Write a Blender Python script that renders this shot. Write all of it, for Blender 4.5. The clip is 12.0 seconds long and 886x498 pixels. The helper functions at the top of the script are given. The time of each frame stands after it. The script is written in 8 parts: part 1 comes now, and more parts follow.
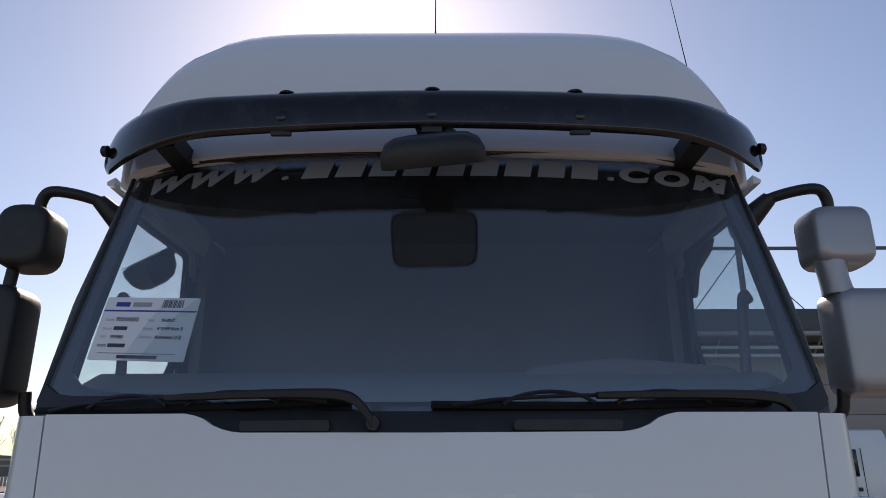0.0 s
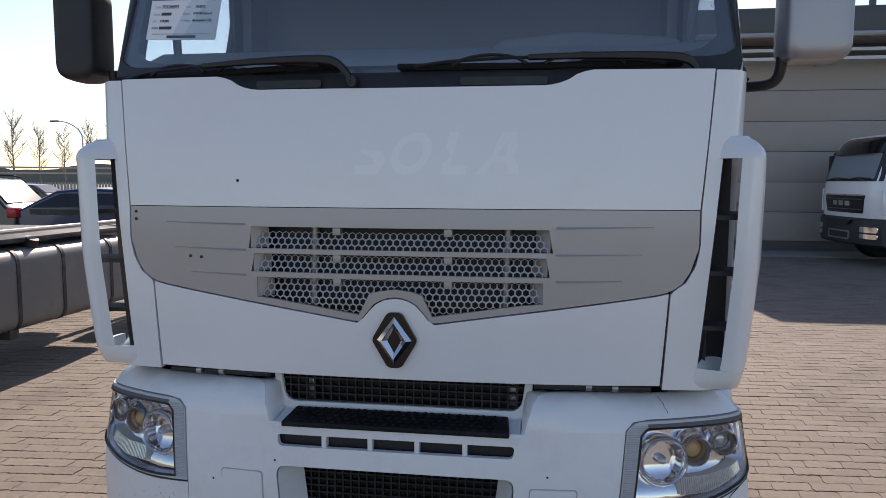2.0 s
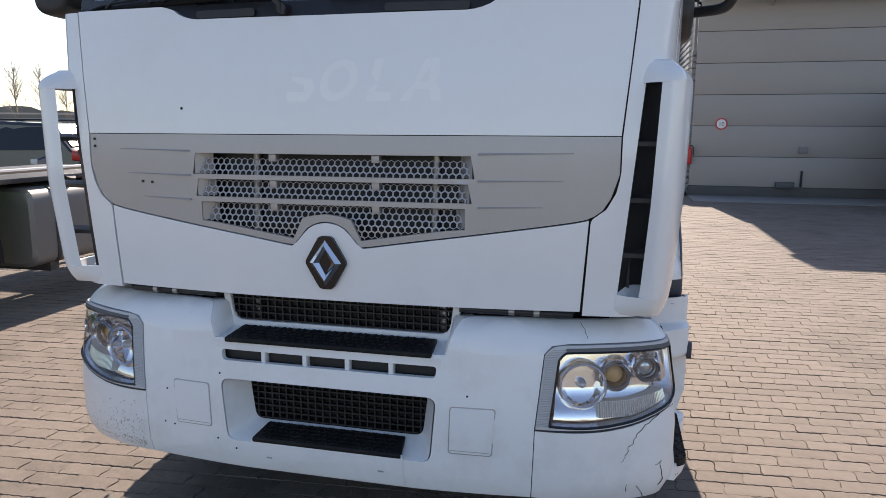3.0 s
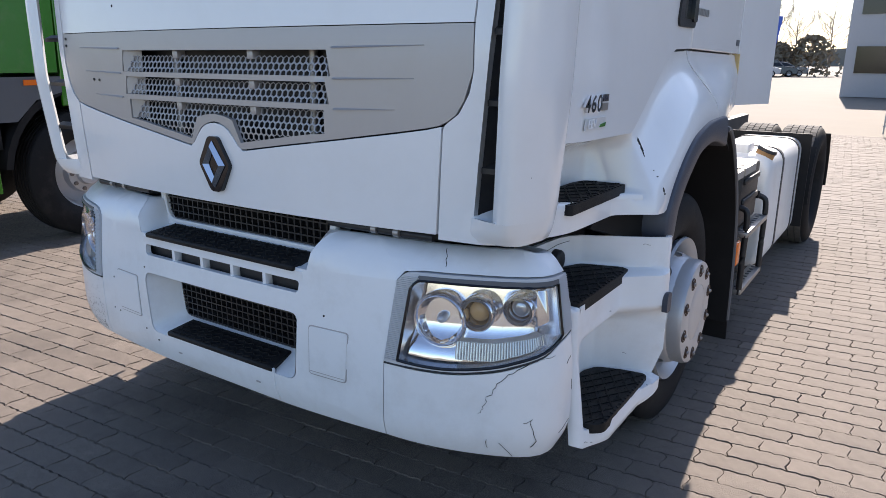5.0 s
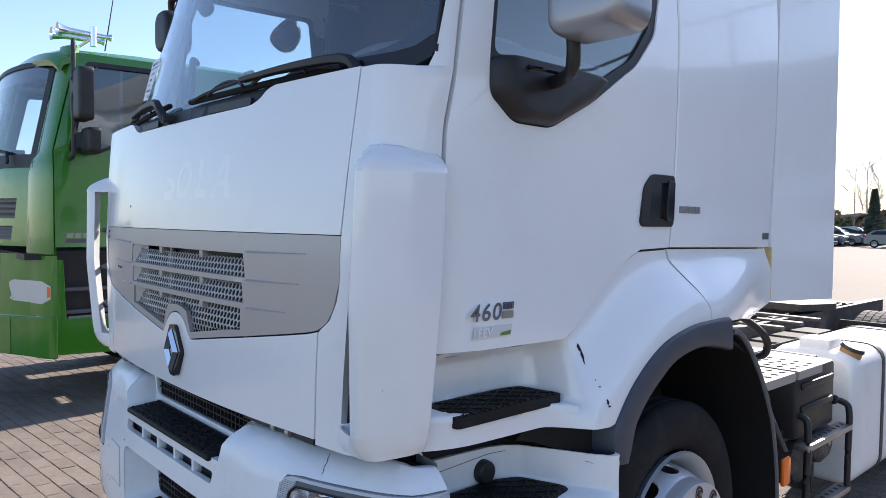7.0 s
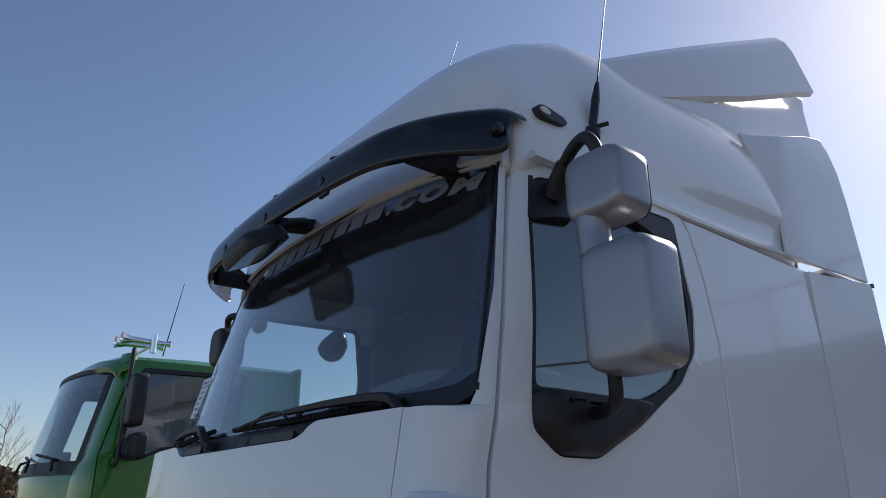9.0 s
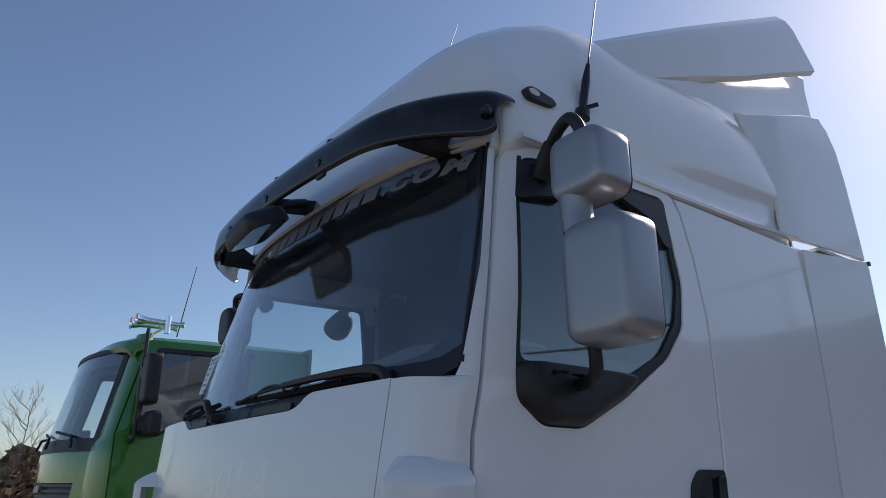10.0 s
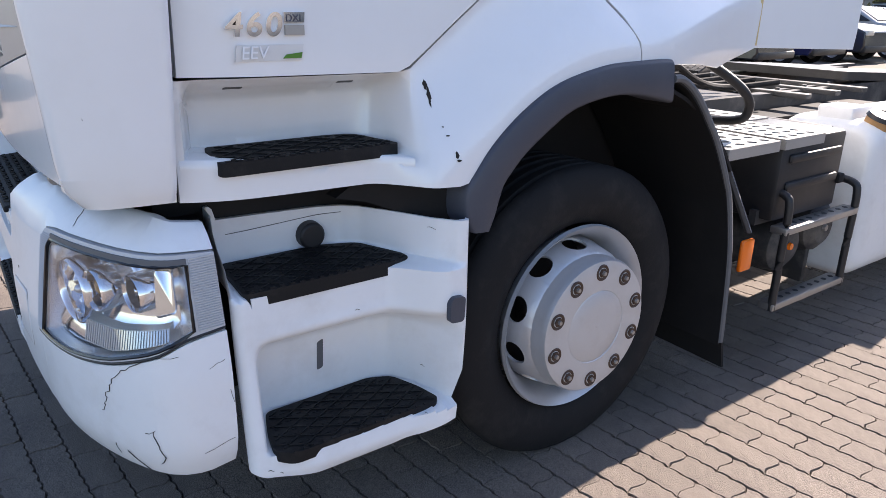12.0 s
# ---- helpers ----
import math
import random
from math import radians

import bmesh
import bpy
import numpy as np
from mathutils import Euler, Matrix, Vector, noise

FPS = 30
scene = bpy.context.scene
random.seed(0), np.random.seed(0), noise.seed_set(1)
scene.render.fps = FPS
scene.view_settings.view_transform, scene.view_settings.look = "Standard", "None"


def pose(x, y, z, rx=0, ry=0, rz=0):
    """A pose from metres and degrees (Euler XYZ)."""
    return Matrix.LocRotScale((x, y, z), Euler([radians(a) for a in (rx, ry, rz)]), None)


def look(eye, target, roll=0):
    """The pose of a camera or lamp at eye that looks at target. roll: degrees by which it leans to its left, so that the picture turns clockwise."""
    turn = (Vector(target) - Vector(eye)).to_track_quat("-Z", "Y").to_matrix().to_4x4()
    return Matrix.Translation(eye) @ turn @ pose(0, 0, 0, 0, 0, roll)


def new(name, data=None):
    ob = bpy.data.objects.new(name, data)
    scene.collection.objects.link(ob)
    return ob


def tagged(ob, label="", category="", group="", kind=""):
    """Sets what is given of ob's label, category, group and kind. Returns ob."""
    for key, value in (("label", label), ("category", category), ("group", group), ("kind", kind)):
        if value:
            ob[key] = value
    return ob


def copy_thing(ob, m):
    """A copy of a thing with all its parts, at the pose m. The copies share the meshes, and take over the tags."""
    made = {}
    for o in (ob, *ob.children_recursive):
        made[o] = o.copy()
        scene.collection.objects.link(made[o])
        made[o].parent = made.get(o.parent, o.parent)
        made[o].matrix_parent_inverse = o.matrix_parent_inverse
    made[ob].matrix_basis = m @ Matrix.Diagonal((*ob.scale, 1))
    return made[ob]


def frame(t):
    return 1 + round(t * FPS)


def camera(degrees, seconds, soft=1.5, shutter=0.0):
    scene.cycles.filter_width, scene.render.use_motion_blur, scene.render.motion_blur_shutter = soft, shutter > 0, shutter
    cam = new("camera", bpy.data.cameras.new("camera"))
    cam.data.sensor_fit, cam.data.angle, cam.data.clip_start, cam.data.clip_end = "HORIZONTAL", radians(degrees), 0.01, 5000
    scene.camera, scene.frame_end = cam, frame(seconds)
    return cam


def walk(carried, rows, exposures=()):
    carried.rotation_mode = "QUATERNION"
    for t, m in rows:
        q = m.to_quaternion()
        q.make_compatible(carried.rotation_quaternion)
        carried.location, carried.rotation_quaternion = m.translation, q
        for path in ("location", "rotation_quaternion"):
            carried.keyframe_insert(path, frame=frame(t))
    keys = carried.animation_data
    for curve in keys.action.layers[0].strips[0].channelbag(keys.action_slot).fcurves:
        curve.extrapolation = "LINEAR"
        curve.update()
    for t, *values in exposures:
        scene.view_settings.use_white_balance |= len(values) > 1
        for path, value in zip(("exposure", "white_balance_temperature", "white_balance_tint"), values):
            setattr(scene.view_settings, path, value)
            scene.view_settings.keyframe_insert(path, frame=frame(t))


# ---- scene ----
cam = camera(64.7, 12.0, soft=0.65)
PATH = [
    (0, (0.031, -1.692, 1.845), (0.03, 0.215, 2.445), -0.2),
    (0.5, (0.235, -1.831, 1.822), (0.056, 0.133, 2.152), -0.2),
    (1, (0.331, -1.943, 1.743), (0.081, 0.038, 1.865), 0.2),
    (1.5, (0.383, -2.043, 1.684), (0.104, -0.064, 1.615), 0.4),
    (2, (0.466, -2.136, 1.642), (0.177, -0.166, 1.447), 0.2),
    (2.5, (0.709, -2.157, 1.6), (0.379, -0.203, 1.334), 0.0),
    (3, (0.907, -2.116, 1.58), (0.443, -0.201, 1.237), 0.2),
    (3.5, (1.153, -1.996, 1.566), (0.512, -0.157, 1.108), 0.1),
    (5.5, (2.097, -1.251, 1.454), (0.882, 0.249, 0.931), 0.6),
    (6, (2.321, -1.047, 1.481), (0.967, 0.336, 0.975), 0.5),
    (6.5, (2.4, -0.929, 1.531), (0.954, 0.417, 1.218), 0.7),
    (7, (2.409, -0.93, 1.591), (0.925, 0.409, 1.515), 0.7),
    (7.5, (2.402, -0.923, 1.625), (0.915, 0.402, 1.803), 0.2),
    (9.5, (2.441, -0.931, 1.754), (0.972, 0.209, 2.49), 0.0),
    (10, (2.516, -0.907, 1.702), (1.005, 0.231, 2.352), 0.1),
    (10.5, (2.549, -0.846, 1.645), (0.964, 0.331, 1.969), 0.0),
    (11, (2.48, -0.699, 1.55), (0.876, 0.495, 1.503), 0.2),
    (11.5, (2.474, -0.47, 1.47), (0.883, 0.665, 1.045), 0.3),
    (12, (2.511, -0.134, 1.398), (0.978, 0.964, 0.732), 0.7),
]
EXPOSURE = [(0, 0.18, 7400, 20), (0.5, 0.26, 7400, 20), (1.0, 0.34, 7300, 19), (1.5, 0.46, 7300, 19), (2.5, 0.88, 7500, 18), (3.5, 1.12, 7400, 18), (5.5, 1.22, 6750, 16), (6.5, 1.35, 6650, 16), (7.5, 0.9, 6700, 16), (9.5, -0.08, 6600, 15), (10.0, 0.04, 6600, 15), (10.5, 0.32, 6900, 16), (11.0, 0.66, 7200, 16), (11.5, 1.16, 7050, 18), (12.0, 1.52, 7050, 19)]
walk(cam, [(t, look(eye, target, roll)) for t, eye, target, roll in PATH], EXPOSURE)

# ---- light ----
SUN_DIR = Vector((-0.0936, 0.828, 0.553)).normalized()
world = bpy.data.worlds.new("sky")
scene.world = world
world.use_nodes = True
wn = world.node_tree
sky = wn.nodes.new("ShaderNodeTexSky")
sky.sky_type = "NISHITA"
sky.sun_disc = False
sky.sun_elevation = radians(33.6)
sky.sun_rotation = radians(-6.4)
sky.air_density, sky.dust_density, sky.ozone_density = 1.0, 0.5, 3.2
wn.links.new(sky.outputs[0], wn.nodes["Background"].inputs[0])
wn.nodes["Background"].inputs[1].default_value = 0.115
sun_data = bpy.data.lights.new("sun", "SUN")
sun_data.energy, sun_data.angle, sun_data.color = 4.9, radians(0.55), (1.0, 0.95, 0.87)
sun = new("sun", sun_data)
sun.matrix_world = look(SUN_DIR * 60, (0, 0, 0))


# ---- materials ----
def mat(name, color, rough=0.5, metal=0.0, coat=0.0, vary=0.0, scale=8.0, bump=0.0, bscale=60.0, dirt=None, dirt_amount=0.0, dscale=3.0, rvary=0.0, obj=0.0, island=0.0, spec=0.5, speck=0.0):
    """A surface with grain, slow tone changes, dirt and fine relief, at real size."""
    m = bpy.data.materials.new(name)
    m.use_nodes = True
    nt = m.node_tree
    N, L = nt.nodes, nt.links
    b = N["Principled BSDF"]
    b.inputs["Base Color"].default_value = (*color, 1)
    b.inputs["Roughness"].default_value = rough
    b.inputs["Metallic"].default_value = metal
    b.inputs["Coat Weight"].default_value = coat
    b.inputs["Coat Roughness"].default_value = 0.06
    b.inputs["Specular IOR Level"].default_value = spec
    tc = N.new("ShaderNodeTexCoord")
    col = None

    def tone(fac, lo, hi, prev):
        mr = N.new("ShaderNodeMapRange")
        mr.inputs[3].default_value, mr.inputs[4].default_value = lo, hi
        L.new(fac, mr.inputs[0])
        mx = N.new("ShaderNodeMix")
        mx.data_type, mx.blend_type = "RGBA", "MULTIPLY"
        mx.inputs[0].default_value = 1.0
        if prev is None:
            mx.inputs[6].default_value = (*color, 1)
        else:
            L.new(prev, mx.inputs[6])
        L.new(mr.outputs[0], mx.inputs[7])
        return mx.outputs[2]

    if vary:
        n = N.new("ShaderNodeTexNoise")
        n.inputs["Scale"].default_value, n.inputs["Detail"].default_value = scale, 6
        L.new(tc.outputs["Object"], n.inputs["Vector"])
        col = tone(n.outputs[0], 1 - vary, 1 + vary, col)
        n2 = N.new("ShaderNodeTexNoise")
        n2.inputs["Scale"].default_value, n2.inputs["Detail"].default_value = scale * 14, 3
        L.new(tc.outputs["Object"], n2.inputs["Vector"])
        col = tone(n2.outputs[0], 1 - vary * 0.6, 1 + vary * 0.6, col)
        if rvary:
            mr = N.new("ShaderNodeMapRange")
            mr.inputs[3].default_value, mr.inputs[4].default_value = max(0.02, rough - rvary), rough + rvary
            L.new(n.outputs[0], mr.inputs[0])
            L.new(mr.outputs[0], b.inputs["Roughness"])
    if speck:
        n5 = N.new("ShaderNodeTexNoise")
        n5.inputs["Scale"].default_value, n5.inputs["Detail"].default_value = 330, 2
        L.new(tc.outputs["Object"], n5.inputs["Vector"])
        st = N.new("ShaderNodeMapRange")
        st.inputs[1].default_value, st.inputs[2].default_value = 0.36, 0.64
        L.new(n5.outputs[0], st.inputs[0])
        col = tone(st.outputs[0], 1 - speck, 1 + speck, col)
    if obj:
        oi = N.new("ShaderNodeObjectInfo")
        col = tone(oi.outputs["Random"], 1 - obj, 1 + obj, col)
    if island:
        ge = N.new("ShaderNodeNewGeometry")
        col = tone(ge.outputs["Random Per Island"], 1 - island, 1 + island, col)
    if dirt:
        n3 = N.new("ShaderNodeTexNoise")
        n3.inputs["Scale"].default_value, n3.inputs["Detail"].default_value, n3.inputs["Roughness"].default_value = dscale, 9, 0.68
        L.new(tc.outputs["Object"], n3.inputs["Vector"])
        mr = N.new("ShaderNodeMapRange")
        mr.inputs[1].default_value, mr.inputs[2].default_value = 0.5, 0.78
        mr.inputs[3].default_value, mr.inputs[4].default_value = 0.0, dirt_amount
        L.new(n3.outputs[0], mr.inputs[0])
        mx = N.new("ShaderNodeMix")
        mx.data_type = "RGBA"
        L.new(mr.outputs[0], mx.inputs[0])
        if col is None:
            mx.inputs[6].default_value = (*color, 1)
        else:
            L.new(col, mx.inputs[6])
        mx.inputs[7].default_value = (*dirt, 1)
        col = mx.outputs[2]
    if col is not None:
        L.new(col, b.inputs["Base Color"])
    if bump:
        n4 = N.new("ShaderNodeTexNoise")
        n4.inputs["Scale"].default_value, n4.inputs["Detail"].default_value = bscale, 4
        L.new(tc.outputs["Object"], n4.inputs["Vector"])
        bp = N.new("ShaderNodeBump")
        bp.inputs["Strength"].default_value, bp.inputs["Distance"].default_value = bump, 0.004
        L.new(n4.outputs[0], bp.inputs["Height"])
        L.new(bp.outputs[0], b.inputs["Normal"])
    return m


def glass(name, tint, gloss=1.0, rough=0.02, base=0.04, veil=0.0):
    """A thin pane: it lets light through with a tint and mirrors by its angle; an uneven pale film can imitate a veil
    of glare.
    """
    m = bpy.data.materials.new(name)
    m.use_nodes = True
    nt = m.node_tree
    N, L = nt.nodes, nt.links
    N.remove(N["Principled BSDF"])
    tr, gl, mx, fr = N.new("ShaderNodeBsdfTransparent"), N.new("ShaderNodeBsdfGlossy"), N.new("ShaderNodeMixShader"), N.new("ShaderNodeLayerWeight")
    tr.inputs[0].default_value = (*tint, 1)
    gl.inputs[0].default_value = (gloss, gloss, gloss, 1)
    gl.inputs["Roughness"].default_value = rough
    fr.inputs[0].default_value = 0.5
    pw, ml = N.new("ShaderNodeMath"), N.new("ShaderNodeMath")
    pw.operation, ml.operation = "POWER", "MULTIPLY_ADD"
    pw.inputs[1].default_value = 5.0
    ml.inputs[1].default_value, ml.inputs[2].default_value = 0.94, base
    L.new(fr.outputs[1], pw.inputs[0])
    L.new(pw.outputs[0], ml.inputs[0])
    L.new(ml.outputs[0], mx.inputs[0])
    clear = tr.outputs[0]
    if veil:
        df, dm = N.new("ShaderNodeBsdfDiffuse"), N.new("ShaderNodeMixShader")
        df.inputs[0].default_value = (0.62, 0.58, 0.56, 1)
        ns, mr = N.new("ShaderNodeTexNoise"), N.new("ShaderNodeMapRange")
        ns.inputs["Scale"].default_value, ns.inputs["Detail"].default_value = 5.0, 5
        mr.inputs[3].default_value, mr.inputs[4].default_value = 0.4 * veil, 1.6 * veil
        L.new(ns.outputs[0], mr.inputs[0])
        L.new(mr.outputs[0], dm.inputs[0])
        L.new(clear, dm.inputs[1])
        L.new(df.outputs[0], dm.inputs[2])
        clear = dm.outputs[0]
    L.new(clear, mx.inputs[1])
    L.new(gl.outputs[0], mx.inputs[2])
    L.new(mx.outputs[0], N["Material Output"].inputs[0])
    return m


DUST = (0.36, 0.32, 0.27)
WHITE = mat("white_paint", (0.80, 0.81, 0.82), 0.24, coat=0.6, vary=0.02, scale=1.5, dirt=(0.60, 0.58, 0.55), dirt_amount=0.18, dscale=2.2, rvary=0.06)
WHITE_PLASTIC = mat("white_bumper_paint", (0.79, 0.80, 0.81), 0.34, coat=0.3, vary=0.025, scale=3, dirt=(0.45, 0.42, 0.38), dirt_amount=0.30, dscale=5, rvary=0.08)
GREY_TRIM = mat("grey_trim_paint", (0.41, 0.395, 0.395), 0.36, metal=0.30, vary=0.03, scale=3, dirt=DUST, dirt_amount=0.25, dscale=5)
GREY_DARK = mat("grey_plastic", (0.10, 0.105, 0.115), 0.55, vary=0.05, scale=6, bump=0.1, bscale=400)
BLACK = mat("black_plastic", (0.013, 0.013, 0.015), 0.48, vary=0.10, scale=7, bump=0.12, bscale=500, dirt=DUST, dirt_amount=0.06, dscale=6)
GLOSS_BLACK = mat("gloss_black", (0.008, 0.008, 0.010), 0.12, vary=0.06, scale=5)
VISOR = mat("smoked_visor", (0.010, 0.010, 0.012), 0.10, vary=0.05, scale=4, dirt=DUST, dirt_amount=0.10, dscale=8)
ARCH = mat("blue_grey_arch_plastic", (0.046, 0.053, 0.074), 0.50, vary=0.05, scale=6, bump=0.15, bscale=600, dirt=DUST, dirt_amount=0.06)
PAD = mat("step_rubber", (0.010, 0.010, 0.011), 0.6, vary=0.12, scale=12, bump=0.2, bscale=300, dirt=DUST, dirt_amount=0.06, dscale=12, spec=0.22)
RUBBER = mat("tyre_rubber", (0.012, 0.012, 0.013), 0.75, vary=0.12, scale=9, bump=0.15, bscale=160, dirt=(0.10, 0.09, 0.08), dirt_amount=0.22, dscale=7, spec=0.22)
TREAD = mat("tyre_tread_rubber", (0.11, 0.10, 0.09), 0.88, vary=0.15, scale=14, bump=0.2, bscale=120)
RIM = mat("rim_silver_paint", (0.52, 0.53, 0.55), 0.40, metal=0.45, vary=0.04, scale=6, dirt=DUST, dirt_amount=0.25, dscale=9)
NUT = mat("wheel_nut_steel", (0.22, 0.20, 0.19), 0.45, metal=0.8, vary=0.15, scale=40)
NUT_RUST = mat("rusty_wheel_nut", (0.075, 0.045, 0.032), 0.55, metal=0.3, vary=0.3, scale=60)
CHROME = mat("chrome", (0.86, 0.86, 0.87), 0.08, metal=1.0, vary=0.02, scale=8)
REFLECTOR = mat("lamp_reflector", (0.80, 0.80, 0.82), 0.05, metal=1.0)
RIBBED = mat("ribbed_grey_plastic", (0.50, 0.505, 0.52), 0.4, vary=0.04, scale=20)
RIBBED_L = mat("pale_silver_badge", (0.68, 0.69, 0.70), 0.4, metal=0.3, vary=0.03, scale=20)
FILM = glass("dark_film", (0.24, 0.24, 0.28), base=0.03)
BEZEL = mat("lamp_bezel", (0.82, 0.82, 0.84), 0.09, metal=1.0, vary=0.03, scale=20)
LAMP_WALL = mat("lamp_side_wall", (0.84, 0.84, 0.85), 0.26, metal=0.9, vary=0.03, scale=20)
BULB = mat("yellowish_bulb", (0.60, 0.36, 0.15), 0.08, vary=0.05, scale=20)
GLASSY = mat("bulb_glass", (0.55, 0.60, 0.65), 0.06, metal=0.6)
STEEL = mat("raw_steel", (0.38, 0.37, 0.36), 0.42, metal=0.85, vary=0.08, scale=8, dirt=DUST, dirt_amount=0.35, dscale=6)
ALU = mat("checker_alloy", (0.40, 0.39, 0.375), 0.50, metal=0.55, vary=0.08, scale=10, dirt=DUST, dirt_amount=0.3, dscale=8)
SILVER = mat("mirror_silver_paint", (0.33, 0.33, 0.35), 0.34, metal=0.55, vary=0.03, scale=6, bump=0.03, bscale=700)
CHASSIS = mat("chassis_grey_paint", (0.035, 0.035, 0.037), 0.60, vary=0.15, scale=5, dirt=DUST, dirt_amount=0.4, dscale=5)
GREASE = mat("greasy_steel", (0.055, 0.052, 0.050), 0.48, metal=0.4, vary=0.25, scale=9, dirt=(0.015, 0.013, 0.012), dirt_amount=0.8, dscale=4)
MUD = mat("mudguard_black", (0.012, 0.012, 0.013), 0.65, vary=0.15, scale=6, dirt=(0.03, 0.027, 0.025), dirt_amount=0.4, dscale=4, spec=0.22)
TANK_WHITE = mat("white_tank_paint", (0.74, 0.74, 0.73), 0.38, vary=0.03, scale=3, dirt=(0.45, 0.42, 0.38), dirt_amount=0.35, dscale=4)
AMBER = mat("amber_lens", (0.88, 0.17, 0.01), 0.25, vary=0.05, scale=30)
RED_LENS = mat("red_lens", (0.45, 0.02, 0.02), 0.2)
RUST = mat("brass_cap", (0.36, 0.20, 0.08), 0.55, vary=0.2, scale=20)
FOAM = mat("yellowed_seal", (0.62, 0.47, 0.22), 0.7, vary=0.15, scale=20)
GHOST = mat("faded_letter_shadow", (0.852, 0.857, 0.856), 0.24, coat=0.6, vary=0.02)
PAPER = mat("card_paper", (0.82, 0.83, 0.85), 0.5, vary=0.01, scale=10)
INK_BLUE = mat("blue_ink", (0.03, 0.05, 0.35), 0.5)
INK = mat("dark_ink", (0.05, 0.05, 0.07), 0.5)
INK_GREY = mat("grey_ink", (0.35, 0.36, 0.40), 0.5)
LETTER = mat("silver_film", (0.20, 0.205, 0.225), 0.45, vary=0.03)
BAND = mat("dark_windscreen_film", (0.020, 0.020, 0.026), 0.35, vary=0.05)
CABIN = mat("cabin_trim", (0.17, 0.172, 0.19), 0.7, vary=0.08, scale=5)
CABIN_LIGHT = mat("cabin_light_trim", (0.26, 0.265, 0.28), 0.7, vary=0.06, scale=5)
SEAT = mat("seat_cloth", (0.10, 0.105, 0.12), 0.9, vary=0.1, scale=20)
CRACK = mat("crack_dark", (0.02, 0.018, 0.016), 0.9)
# the windscreen's pale diffuse film stands in for sun glare
SCREEN = glass("windscreen_glass", (0.90, 0.935, 0.945), base=0.085, veil=0.016)
WINDOW = glass("side_window_glass", (0.90, 0.945, 0.945), base=0.085)
CLEAR = glass("clear_lens", (0.95, 0.96, 0.97), rough=0.03)
GREEN = mat("green_paint", (0.026, 0.190, 0.008), 0.20, coat=0.8, vary=0.03, scale=2, dirt=DUST, dirt_amount=0.12, dscale=4)
HAZY = mat("aged_lamp_lens", (0.62, 0.60, 0.55), 0.25, vary=0.05, scale=10)
MIRROR = mat("mirror_glass", (0.75, 0.78, 0.82), 0.02, metal=1.0)


# ---- mesh helpers ----
def part(name, bm, material, parent, label="", sharp=38, bevel=0.0, weld=True):
    """Links a bmesh as one mesh object under a thing or a part."""
    if weld:
        bmesh.ops.recalc_face_normals(bm, faces=bm.faces)
    for f in bm.faces:
        f.smooth = True
    me = bpy.data.meshes.new(name)
    bm.to_mesh(me)
    bm.free()
    me.set_sharp_from_angle(angle=radians(sharp))
    me.materials.append(material)
    ob = new(name, me)
    ob.parent = parent
    if label:
        ob["label"] = label
    if bevel:
        md = ob.modifiers.new("edge", "BEVEL")
        md.width, md.segments, md.limit_method, md.angle_limit = bevel, 2, "ANGLE", radians(40)
    return ob


def thing(name, label, category, m=None, group="", kind=""):
    ob = new(name)
    ob.empty_display_size = 0.2
    if m is not None:
        ob.matrix_world = m
    return tagged(ob, label, category, group, kind)


def solid_mesh(name, bm, material, label="", category="", group="", kind="", sharp=38, bevel=0.0):
    ob = part(name, bm, material, None, "", sharp, bevel)
    return tagged(ob, label, category, group, kind)


def add_box(bm, x0, x1, y0, y1, z0, z1, m=None):
    vs = [bm.verts.new((x, y, z)) for x in (x0, x1) for y in (y0, y1) for z in (z0, z1)]
    if m is not None:
        for v in vs:
            v.co = m @ v.co
    for a, b, c, d in ((0, 1, 3, 2), (4, 6, 7, 5), (0, 4, 5, 1), (2, 3, 7, 6), (0, 2, 6, 4), (1, 5, 7, 3)):
        bm.faces.new((vs[a], vs[b], vs[c], vs[d]))
    return vs


def box(*a, m=None, bevel=0.0, segs=2):
    bm = bmesh.new()
    add_box(bm, *a, m=m)
    if bevel:
        bmesh.ops.bevel(bm, geom=bm.edges[:], offset=bevel, segments=segs, affect="EDGES", profile=0.5)
    return bm


def add_loft(bm, rings, closed=True, caps=True):
    vs = [[bm.verts.new(p) for p in r] for r in rings]
    n = len(rings[0])
    for a, b in zip(vs, vs[1:]):
        for i in range(n if closed else n - 1):
            j = (i + 1) % n
            bm.faces.new((a[i], a[j], b[j], b[i]))
    if caps and closed:
        bm.faces.new(vs[0][::-1])
        bm.faces.new(vs[-1])
    return vs


def loft(rings, closed=True, caps=True):
    bm = bmesh.new()
    add_loft(bm, rings, closed, caps)
    return bm


def add_cyl(bm, p0, p1, r0, r1=None, n=20, caps=True):
    p0, p1 = Vector(p0), Vector(p1)
    r1 = r0 if r1 is None else r1
    q = (p1 - p0).to_track_quat("Z", "Y").to_matrix()
    rings = [[p + q @ Vector((r * math.cos(2 * math.pi * i / n), r * math.sin(2 * math.pi * i / n), 0)) for i in range(n)] for p, r in ((p0, r0), (p1, r1))]
    add_loft(bm, rings, True, caps)


def cyl(p0, p1, r0, r1=None, n=20):
    bm = bmesh.new()
    add_cyl(bm, p0, p1, r0, r1, n)
    return bm


